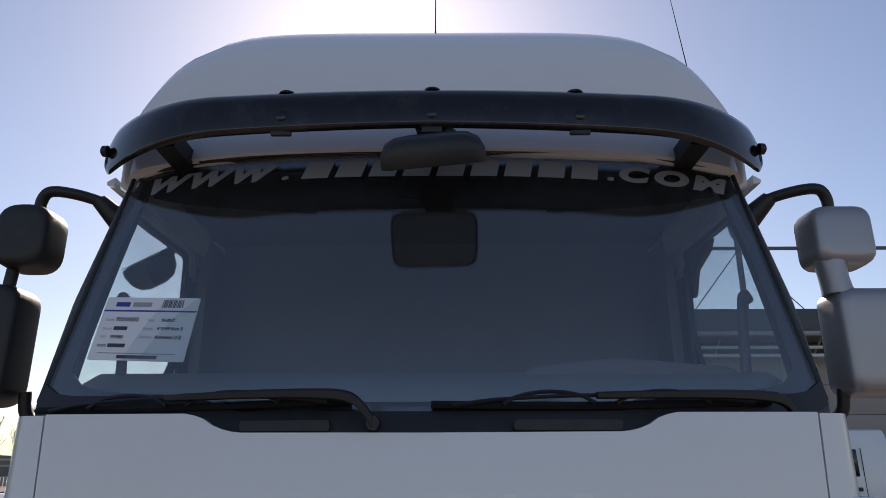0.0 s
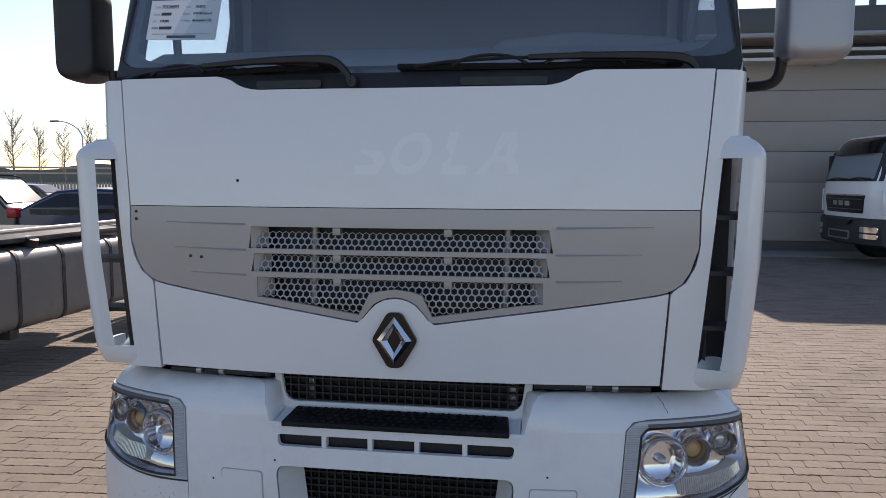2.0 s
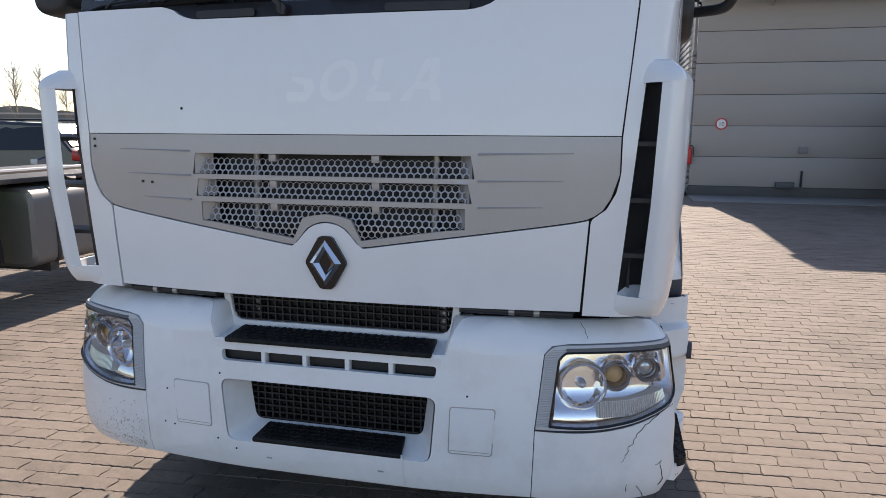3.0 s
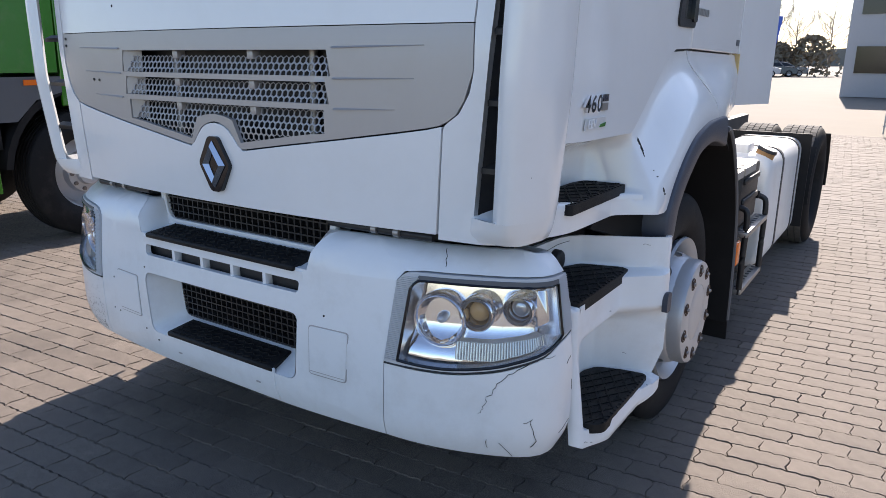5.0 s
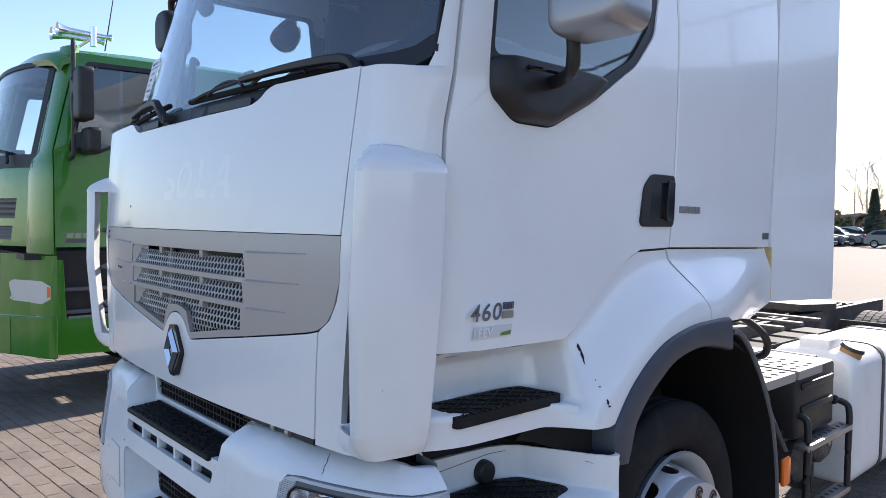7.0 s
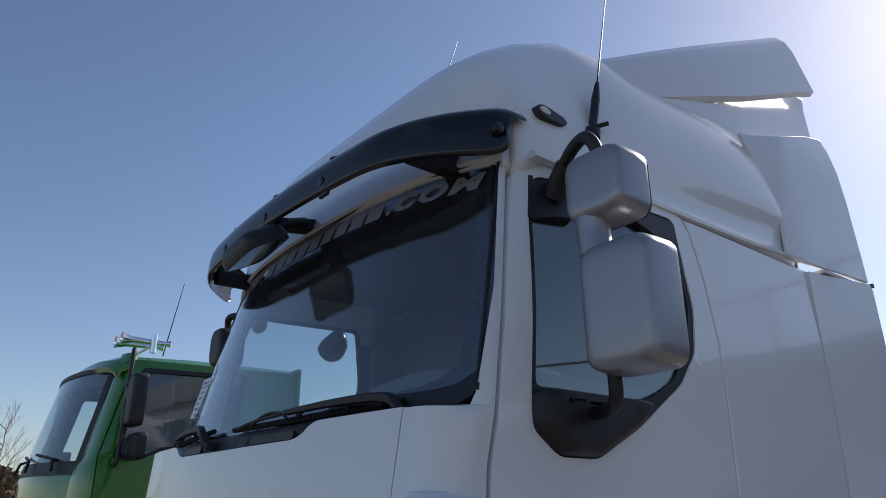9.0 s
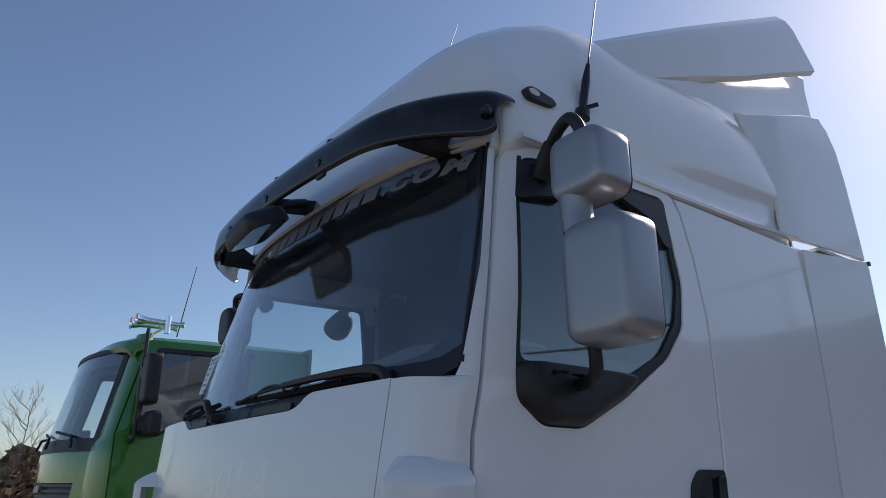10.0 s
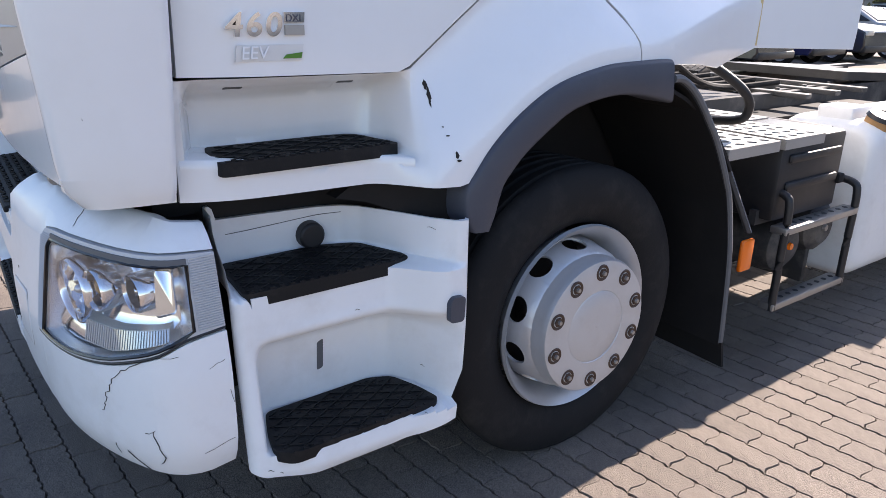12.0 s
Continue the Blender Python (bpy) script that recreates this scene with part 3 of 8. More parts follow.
    # top black panel of the window and the moulded mirror foot
    if s > 0:
        part("top_trim", plate([[(0.50, 2.715), (0.468, 2.56), (0.475, 2.555), (0.56, 2.575), (0.66, 2.59), (0.72, 2.65), (0.74, 2.715)]], lambda u, v, d, s=s: Vector((s * (side_x(u, v) + 0.004 - d), u, v)), 0.02), BLACK, door)
        part("rear_trim", plate([rounded([(0.90, 2.705), (0.95, 2.665), (1.10, 2.625), (1.165, 2.53), (1.205, 2.53), (1.19, 2.715)], 0.02)], lambda u, v, d, s=s: Vector((s * (side_x(u, v) + 0.004 - d), u, v)), 0.02), BLACK, door)
    foot_rings = []
    for t in np.linspace(0, 1, 7):
        k = 1 - 0.45 * t * t
        cy, cz = 0.60, 1.975
        foot_rings.append([Vector((s * (side_x(0.5, 1.95) - 0.01 + 0.055 * math.sin(t * math.pi / 2)), cy + (u - cy) * k, cz + 0.012 * t + (v - cz) * (1 - 0.18 * t * t))) for u, v in rounded(LOWER_BLACK, 0.03)])
    part("mirror_foot", loft(foot_rings), BLACK, door, "black moulded mirror foot")
    bm = revolve([(0.006 * math.sin(a), 0.058 + 0.006 * math.cos(a)) for a in [k * math.pi / 3 for k in range(6)]], 24, (0, 0, 0), "z")
    bmesh.ops.transform(bm, matrix=Matrix.Translation((s * 1.150, 0.60, 2.012)) @ Matrix.Rotation(s * 0.25, 4, "Y") @ Matrix.Diagonal((0.55, 1.5, 1, 1)), verts=bm.verts)
    part("arm_socket", bm, GLOSS_BLACK, door, "oval rim round the mirror arm")
    # grip recess
    hp = rounded([(1.135, 1.60), (1.155, 1.72), (1.20, 1.765), (1.348, 1.765), (1.345, 1.585), (1.15, 1.585)], 0.02)
    part("handle_cup", plate([hp, rounded([(1.185, 1.615), (1.205, 1.735), (1.335, 1.74), (1.332, 1.612)], 0.02)], lambda u, v, d, s=s: Vector((s * (side_x(u, v) + 0.008 - d), u, v)), 0.012), BLACK, door, bevel=0.003)
    part("handle_bowl", plate([hp], lambda u, v, d, s=s: Vector((s * (side_x(u, v) + 0.002 - d), u, v)), 0.002), GLOSS_BLACK, door)
    part("handle", plate([rounded([(1.285, 1.605), (1.335, 1.605), (1.338, 1.745), (1.295, 1.745)], 0.010)], lambda u, v, d, s=s: Vector((s * (side_x(u, v) + 0.016 - d), u, v)), 0.014), GLOSS_BLACK, door, "black pull handle", bevel=0.004)

    # rear side panel, wing and its rear half
    rear = [(1.342, 1.512), (2.155, 1.500), (2.185, 2.0), (2.20, 2.40), (2.19, 2.735), (1.80, 2.742), (1.40, 2.748), (1.265, 2.748), (1.297, 2.69), (1.342, 2.52), (1.370, 2.30), (1.370, 2.05), (1.364, 1.80)]
    part("rear_side_panel", plate([rear], skin, 0.03, 0.2), WHITE, truck, bevel=0.005)
    part("door_strip", box(s * 1.06 if s > 0 else -1.075, s * 1.075 if s > 0 else -1.06, 1.20, 1.45, 1.45, 2.75), BLACK, truck)
    sm = lambda pts, k=4: [(p.x, p.y) for p in smooth_path([(a, b, 0) for a, b in pts], k)]
    wing = sm([(0.785, 1.250), (0.905, 1.343), (1.045, 1.447), (1.095, 1.476), (1.152, 1.498)], 3) + [(1.327, 1.503)] + sm([(1.34, 1.46), (1.43, 1.36), (1.470, 1.30), (1.480, 1.236)], 3) + sm([(1.38, 1.232), (1.28, 1.222), (1.18, 1.201), (1.09, 1.158), (1.0, 1.100), (0.94, 1.042), (0.893, 0.982)]) + [(0.86, 0.976), (0.752, 0.984), (0.44, 0.990), (0.238, 0.996), (0.238, 1.245), (0.62, 1.239), (0.745, 1.237)]

    def wing_skin(u, v, d, s=s):
        """The wing runs on into the moulded recess of the first step and the sill under it."""
        k = ease((u - 0.66) / 0.14)
        x = (side_x(u, v) - 0.008) * (1 - k) + fender_x(u, v) * k
        deep = ease((u - 0.250) / 0.055) * ease((0.785 - u) / 0.055) * ease((1.268 - v) / 0.075) * ease((v - step_floor(u) + 0.012) / 0.012)
        return Vector((s * (x - 0.135 * deep - d), u, v))
    part("front_wing", plate([wing], wing_skin, 0.012, 0.016), WHITE, truck, "white wing with paint chips and a moulded step recess", sharp=65)
    part("step_floor", loft([[Vector((s * x, u, step_floor(u) + dz)) for x, dz in ((0.93, 0.004), (0.97, 0.0), (fx - 0.004, 0.0), (fx, -0.004), (fx, -0.022), (0.93, -0.022))] for u, fx in [(u, abs(wing_skin(u, step_floor(u) - 0.0125, -0.0006).x)) for u in np.linspace(0.243, 0.757, 16)]]), WHITE, truck, sharp=60)
    for u in (0.391, 0.664):
        part("drain_slot", plate([rounded([(u - 0.022, 1.211), (u + 0.022, 1.209), (u + 0.022, 1.219), (u - 0.022, 1.220)], 0.004)], lambda p, q, d: wing_skin(p, q, d - 0.0008), 0.002), BLACK, truck)
    wing2 = [(1.340, 1.505), (2.145, 1.494), (2.175, 1.40), (2.165, 1.262), (1.95, 1.205), (1.80, 1.225), (1.66, 1.232), (1.488, 1.232), (1.478, 1.30), (1.438, 1.366), (1.348, 1.466)]

    part("rear_wing", plate([wing2], lambda u, v, d, s=s: Vector((s * (fender_x(u, v) - d), u, v)), 0.012, 0.022), WHITE, truck, "glossy white wing above the wheel", bevel=0.006)
    # dark arch lip with a rounded section
    lip_o = even(sm([(0.895, 0.853), (0.876, 0.885), (0.872, 0.93), (0.878, 0.968), (0.903, 1.003), (0.961, 1.072), (1.052, 1.145), (1.17, 1.206), (1.335, 1.243), (1.47, 1.250), (1.57, 1.252), (1.612, 1.249)]), 48)
    lip_i = even(sm([(0.948, 0.850), (0.965, 0.885), (0.980, 0.93), (0.994, 0.966), (1.022, 0.998), (1.061, 1.035), (1.136, 1.086), (1.226, 1.134), (1.361, 1.159), (1.482, 1.154), (1.626, 1.124)]), 48)
    part("wheel_arch_lip", loft([[Vector((s * x, p[0] + (q[0] - p[0]) * t, p[1] + (q[1] - p[1]) * t)) for t, x in ((0.0, 1.10), (0.0, 1.196), (0.05, 1.203), (0.12, 1.206), (0.5, 1.208), (0.90, 1.207), (0.97, 1.203), (1.0, 1.192), (1.0, 1.10))] for p, q in zip(lip_o, lip_i)]), ARCH, truck, "blue-grey plastic wheel arch lip", sharp=50)
    # mudguard behind the wheel
    mg = [(1.622, 1.195), (1.66, 1.192), (1.709, 1.166), (1.765, 1.118), (1.812, 1.065), (1.868, 0.998), (1.913, 0.93), (1.962, 0.845), (2.0, 0.761), (2.047, 0.574), (2.068, 0.367), (2.078, 0.215)]
    rings = []
    mg = sm(mg)
    for (y, z), nx in zip(mg, mg[1:] + mg[-1:]):
        rings.append([Vector((s * 1.205, y, z)), Vector((s * 1.205, y - 0.012, z - 0.012)), Vector((s * 0.72, y - 0.012, z - 0.012)), Vector((s * 0.72, y, z))])
    part("mudguard", loft(rings), MUD, truck, "black mudguard behind the front wheel")
    part("mudguard_edge", tube([Vector((s * 1.203, y, z)) for y, z in mg], 0.012, 8), GREY_DARK, truck)
    part("mud_flap", plate([[(0.74, 0.10), (1.20, 0.09), (1.205, 0.235), (0.74, 0.235)]], lambda u, v, d, s=s: Vector((s * u, 2.08 + 0.3 * (0.235 - v) + d, v)), 0.012), RUBBER, truck)
    part("wheel_tunnel", loft([[Vector((s * 0.70, 1.372 + tun(a) * math.cos(a), 0.50 + 0.70 * math.sin(a))), Vector((s * 1.19, 1.372 + tun(a) * math.cos(a), 0.50 + 0.70 * math.sin(a))), Vector((s * 1.19, 1.372 + (tun(a) + 0.01) * math.cos(a), 0.50 + 0.712 * math.sin(a))), Vector((s * 0.70, 1.372 + (tun(a) + 0.01) * math.cos(a), 0.50 + 0.712 * math.sin(a)))] for a in np.linspace(0.55, math.pi - 0.72, 18)]), MUD, truck)
    part("wheel_wall", box(*sorted((s * 0.66, s * 0.70)), 0.80, 2.10, 0.30, 1.25), MUD, truck)

    # first step, cut into the lower cab
    part("sill_gap", box(*sorted((s * 0.70, s * 0.915)), 0.21, 0.86, 0.84, 1.03), MUD, truck)
    part("sill_cover", plate([[(0.66, 0.985), (0.90, 0.990), (0.95, 0.960), (0.93, 0.82), (0.86, 0.86), (0.68, 0.93), (0.60, 0.95)]], lambda u, v, d, s=s: Vector((s * (1.04 + 0.45 * clamp(u - 0.70) - d), u, v)), 0.05), MUD, truck, "black cover under the wing")

    # step housing behind the bumper: one moulded skin with two step recesses
    def housing_x(u, v):
        front_x = lerp(v, (0.33, 0.35, 0.50, 0.62, 0.80, 0.848, 0.878, 0.91, 0.948), (1.158, 1.162, 1.148, 1.134, 1.130, 1.112, 1.074, 1.052, 1.046))
        mid_x = lerp(v, (0.32, 0.335, 0.36, 0.41, 0.50, 0.62, 0.70, 0.80, 0.92), (1.190, 1.206, 1.214, 1.206, 1.168, 1.134, 1.121, 1.121, 1.121))
        out = front_x + (mid_x - front_x) * ease((u - 0.30) / 0.16)
        out += (1.236 - out) * ease((u - 0.68) / 0.13)
        out -= 0.016 * clamp((0.322 - u) / 0.02) ** 2 + 0.030 * clamp((u - 0.845) / 0.03) ** 2
        behind = lerp(u, (0.30, 0.45, 0.60, 0.66, 0.70, 0.74, 0.77, 0.80, 0.835, 0.9), (0.932, 0.930, 0.932, 0.946, 0.978, 1.045, 1.11, 1.175, 1.226, 1.236))
        e = ease((u - 0.304) / 0.014)
        if v > 0.780:
            return out + (min(out, behind) - out) * e * clamp((v - 0.782) / 0.014)
        wall = lerp(u, (0.30, 0.70, 0.75, 0.78, 0.805, 0.825, 0.845), (1.003, 1.004, 1.020, 1.060, 1.12, 1.19, 1.236))
        e = ease((u - 0.334) / 0.05) * clamp((v - 0.400) / 0.006) * ease((0.676 - v) / 0.085)
        return out + (min(out, wall) - out) * e

    def housing_edge(a, b):
        """The point of the housing's outline grid: a from front to rear, b from foot to top."""
        low = lerp(a, (0.0, 0.06, 0.5, 0.85, 1.0), (0.356, 0.340, 0.328, 0.340, 0.362))
        high = lerp(a, (0.0, 0.058, 0.066, 0.75, 1.0), (0.946, 0.945, 0.911, 0.899, 0.901))
        v = low + (high - low) * b
        back = lerp(v, (0.33, 0.36, 0.50, 0.70, 0.88, 0.90), (0.80, 0.826, 0.845, 0.862, 0.872, 0.866))
        return 0.302 + (back - 0.302) * a, v

    cols = [k / 84 for k in range(85)]
    bands = sorted([k / 70 for k in range(71)] + [(z - 0.335) / 0.572 for z in (0.399, 0.4005, 0.4035, 0.4065, 0.7815, 0.7845, 0.789, 0.7935, 0.7965)])
    grid = [[Vector((s * housing_x(*housing_edge(a, b)), *housing_edge(a, b))) for a in cols] for b in bands]
    bm = bmesh.new()
    for inner in (0.0, 0.014):
        vs = [[bm.verts.new((p.x - s * inner, p.y, p.z)) for p in r] for r in grid]
        for r0, r1 in zip(vs, vs[1:]):
            for k in range(len(cols) - 1):
                bm.faces.new((r0[k], r0[k + 1], r1[k + 1], r1[k]))
        ring = vs[0] + [r[-1] for r in vs[1:]] + vs[-1][-2::-1] + [r[0] for r in vs[-2:0:-1]]
        if inner == 0.0:
            first = ring
    for k in range(len(first)):
        bm.faces.new((first[k - 1], first[k], ring[k], ring[k - 1]))
    housing = part("step_housing", bm, WHITE_PLASTIC, truck, "white moulded step housing with scuffs", sharp=52)
    part("seam_line", tube([Vector((s * (housing_x(u, z) + 0.0004), u, z)) for u, z in [(u, 0.872 + 0.012 * ease((u - 0.36) / 0.3)) for u in np.linspace(0.362, 0.66, 14)]], 0.0011, 5), GREY_DARK, housing)
    for u, z, dy in ((0.60, 0.688, 0.012), (0.79, 0.875, 0.010), (0.335, 0.36, 0.012), (0.36, 0.352, 0.006), (0.80, 0.47, 0.005), (0.74, 0.40, 0.006)):
        part("scuff", tube([Vector((s * (housing_x(u + dy * t, z) + 0.0006), u + dy * t, z + 0.002 * math.sin(5 * t))) for t in np.linspace(0, 1, 5)], 0.0011, 5, 0.5), CRACK, housing)
    part("gap_backing", box(*sorted((s * 0.80, s * 0.985)), 0.20, 0.298, 0.40, 0.93), BLACK, truck)
    def tread_pad(plan, z, tilt, deep=0.045, name="step_pad", s=s):
        """A black pad with a raised rim and slanted ribs."""
        bm = plate([rounded(plan, 0.02)], lambda u, v, d: Vector((s * u, v, z - tilt * (u - 1.0) - d)), deep)
        holder = part(name, bm, PAD, truck, "black anti-slip step pad", bevel=0.004)
        us, vs = [p[0] for p in plan], [p[1] for p in plan]
        bm = bmesh.new()

        def inside(x, y, gap):
            return all((qx - px) * (y - py) - (qy - py) * (x - px) < -gap * math.hypot(qx - px, qy - py) for (px, py), (qx, qy) in zip(plan, plan[1:] + plan[:1]))

        x0, x1, y0, y1 = min(us), max(us), min(vs), max(vs)
        for lean in (-1, 1):
            c = y0 - (x1 - x0) * 1.8
            while c < y1 + (x1 - x0) * 1.8:
                for k in range(40):
                    x = x0 + (x1 - x0) * (k + 0.5) / 40
                    y = c + lean * (x - (x0 + x1) / 2) * 1.7
                    if inside(x, y, 0.012):
                        m = Matrix.Translation((s * x, y, z - tilt * (x - 1.0))) @ Matrix.Rotation(math.atan2(lean * 1.7, s * 1.0), 4, "Z")
                        add_box(bm, -0.0075, 0.0075, -0.002, 0.002, 0.0, 0.0032, m)
                c += 0.072
        row, x = 0, x0 + 0.016
        while x < x1 - 0.012:
            y = y0 + 0.016 + (0.012 if row % 2 else 0)
            while y < y1 - 0.012:
                if inside(x, y, 0.014):
                    add_box(bm, -0.0013, 0.0013, -0.007, 0.007, 0.0, 0.0016, Matrix.Translation((s * x, y, z - tilt * (x - 1.0))))
                y += 0.024
            x += 0.019
            row += 1
        x = x1 - 0.006
        y = y0 + 0.02
        while y < y1 - 0.03:
            if inside(x, y, 0.003):
                add_box(bm, -0.004, 0.004, -0.006, 0.006, 0.0, 0.003, Matrix.Translation((s * x, y, z - tilt * (x - 1.0))))
            y += 0.024
        part("rib", bm, PAD, holder)["kind"] = "stuff"
        return holder

    tread_pad([(0.962, 0.325), (0.962, 0.62), (0.975, 0.69), (1.085, 0.748), (1.094, 0.744), (1.094, 0.313), (0.985, 0.318)], 1.086, 0.09, 0.030)
    tread_pad([(0.945, 0.334), (0.945, 0.60), (0.975, 0.69), (1.095, 0.762), (1.124, 0.755), (1.126, 0.328)], 0.802, 0.08, 0.034)
    tread_pad([(1.015, 0.392), (1.008, 0.69), (1.035, 0.752), (1.12, 0.786), (1.19, 0.800), (1.206, 0.785), (1.208, 0.385), (1.17, 0.350), (1.10, 0.364)], 0.418, 0.03, 0.030)
    part("round_cap", cyl((s * 0.925, 0.575, 0.836), (s * 0.958, 0.575, 0.836), 0.037, 0.034, n=20), BLACK, truck, "round black rubber cap", bevel=0.006)
    part("side_buffer", plate([rounded([(0.795, 0.648), (0.838, 0.645), (0.842, 0.712), (0.806, 0.716), (0.796, 0.700)], 0.012)], lambda u, v, d, s=s: Vector((s * (1.250 - d), u, v)), 0.018), ARCH, truck, "dark oblong rubber buffer", bevel=0.006)
    part("wall_slot", plate([rounded([(0.548, 0.565), (0.566, 0.572), (0.562, 0.49), (0.544, 0.485)], 0.006)], lambda u, v, d, s=s: Vector((s * (1.004 - d), u, v)), 0.008), GREY_DARK, truck)

    # corner air deflector with an open slot towards the cab
    def fin_plan(z, bridge, s=s):
        """Its outer skin in plan at a height, from the slot's edge (or the cab) round to the door."""
        xs0 = lerp(z, (1.0, 1.08, 1.35, 1.70, 1.755), (0.995, 1.014, 1.032, 1.046, 1.05))
        ys0 = lerp(z, (1.0, 1.08, 1.4, 1.755), (0.045, 0.022, 0.0, 0.010))
        xo = lerp(z, (1.0, 1.1, 1.4, 1.70, 1.755), (1.085, 1.100, 1.120, 1.127, 1.122))
        key = [(xs0, ys0 + 0.010), (xs0 + 0.018, ys0), (xs0 + 0.045, ys0 + 0.010), (xo - 0.018, ys0 + 0.052), (xo, ys0 + 0.12), (xo, 0.19), (xo - 0.004, door_front(z) - 0.02)]
        if s < 0 and not bridge:
            key = key[:4]
        if bridge:
            key = [(xin(z) - 0.004, front(xin(z), z).y - 0.002), ((xin(z) + xs0) / 2, (front(xin(z), z).y + ys0) / 2 - 0.004)] + key[1:]
        out = smooth_path([(x, y, 0) for x, y in key], 4)
        close = clamp((z - 1.715) / 0.06) ** 2 + 0.35 * clamp((1.045 - z) / 0.035) ** 2
        pts = []
        for p in out:
            cx, cy = min(p.x, side_x(0.20, z) - 0.01), max(p.y, front(min(p.x, 0.99), z).y + 0.01)
            cx, cy = p.x + (min(p.x, 1.06) - p.x) * close, p.y + (max(p.y, 0.085) - p.y) * close
            pts.append((cx, cy))
        return pts

    def fin(zs, bridge):
        rings = []
        for z in zs:
            pts = fin_plan(z, bridge)
            rings.append([Vector((s * x, y, z)) for x, y in pts] + [Vector((s * (x - 0.014), y + 0.012, z)) for x, y in reversed(pts)])
        return loft(rings)
    defl = part("air_deflector", fin(list(np.linspace(1.070, 1.712, 22)), False), WHITE, truck, "white corner air deflector with a dark slot", sharp=55)
    part("deflector_foot", fin([1.008, 1.014, 1.024, 1.036, 1.05, 1.0715], True), WHITE, defl, sharp=55)
    part("deflector_head", fin([1.7105, 1.722, 1.735, 1.748, 1.760, 1.770, 1.778], True), WHITE, defl, sharp=55)
    part("slot_liner", loft([[Vector((s * x, y, z)) for x, y in ((xin(z) + 0.003, front(xin(z), z).y + 0.016), (xin(z) + 0.03, 0.125), (1.045, 0.20), (1.035, 0.22), (xin(z) - 0.01, 0.14))] for z in (1.06, 1.4, 1.72)]), BLACK, truck, "dark slot between cab and deflector")
    if s < 0:
        part("slot_strip", loft([[Vector((s * x, y, z)) for x, y in ((xin(z) - 0.004, front(xin(z), z).y + 0.012), (xin(z) + 0.030, front(xin(z), z).y + 0.020), (xin(z) + 0.034, front(xin(z), z).y + 0.036), (xin(z) - 0.004, front(xin(z), z).y + 0.030))] for z in (1.03, 1.2, 1.4, 1.6, 1.735)]), BLACK, defl, "dark strip beside the cab")
    for z in (1.20, 1.37, 1.54):
        part("vane", loft([[Vector((s * x, y, z + dz)) for x, y, dz in ((xin(z), 0.075, 0.0), (xin(z), 0.10, 0.012), (1.09, 0.10, 0.012), (1.09, 0.072, 0.0))], [Vector((s * x, y, z + dz)) for x, y, dz in ((xin(z), 0.075, -0.014), (xin(z), 0.11, -0.006), (1.09, 0.11, -0.006), (1.09, 0.072, -0.014))]]), BLACK, defl)

# paint chips, cracks and dirt runs of the right wing and bumper corner
def crack(pts, r, nm="crack"):
    part(nm, tube([Vector(p) for p in pts], r, 5, 0.5), CRACK, truck, "dark crack in the paint", weld=True)


def jagged(a, b, n, amp, r, on, seed):
    rng = random.Random(seed)
    pts = []
    for i in range(n + 1):
        t = i / n
        u, v = a[0] + (b[0] - a[0]) * t, a[1] + (b[1] - a[1]) * t
        if 0 < i < n:
            u, v = u + rng.uniform(-amp, amp), v + rng.uniform(-amp, amp)
        pts.append(on(u, v))
    crack(pts, r)


on_wing = lambda u, v: Vector((fender_x(u, v) + 0.0008, u, v))
chip_rng = random.Random(9)
for cy, cz, cw, ch in ((0.816, 1.213, 0.006, 0.012), (0.820, 1.190, 0.005, 0.020), (0.818, 1.172, 0.002, 0.012), (0.838, 1.098, 0.006, 0.002), (0.852, 1.052, 0.005, 0.009), (0.832, 1.118, 0.002, 0.002), (0.856, 1.040, 0.007, 0.003)):
    part("paint_chip", plate([[(cy + cw * chip_rng.uniform(0.55, 1.2) * math.cos(k * math.pi / 7), cz + ch * chip_rng.uniform(0.6, 1.15) * math.sin(k * math.pi / 7)) for k in range(14)]], lambda u, v, d: on_wing(u, v) + Vector((0.0006 - d, 0, 0)), 0.001), CRACK, truck)
on_bump = lambda u, v: bumper_at(u, v) + Vector((0.0004, -0.0006, 0))

# ---- bumper ----
HL_IN, HL_OUT = 0.690, 1.152
top_line = [(1.298, 0.950), (1.20, 0.960), (1.08, 0.967), (0.90, 0.970), (0.60, 0.973), (0.472, 0.973), (0.450, 0.966), (0.434, 0.945), (0.422, 0.915), (0.408, 0.862)]
centre = [(-0.686, 0.402), (-0.30, 0.392), (0.30, 0.392), (0.686, 0.402), (0.692, 0.64), (0.718, 0.878), (0.742, 0.904), (0.80, 0.911), (0.95, 0.912), (1.10, 0.910), (1.22, 0.907), (1.298, 0.901)] + top_line
centre += [(-x, z) for x, z in reversed(top_line)] + [(-1.298, 0.901), (-1.22, 0.907), (-1.10, 0.910), (-0.95, 0.912), (-0.80, 0.911), (-0.742, 0.904), (-0.718, 0.878), (-0.692, 0.63)]
slot_hole = rounded([(-0.375, 0.785), (0.375, 0.785), (0.380, 0.823), (-0.380, 0.823)], 0.014)
low_hole = rounded([(-0.362, 0.500), (0.362, 0.500), (0.381, 0.722), (-0.381, 0.722)], 0.034)
bumper = part("bumper", plate([centre, slot_hole, low_hole], bumper_at, 0.02, 0.06), WHITE_PLASTIC, truck, "white plastic bumper with two black step pads", bevel=0.005)
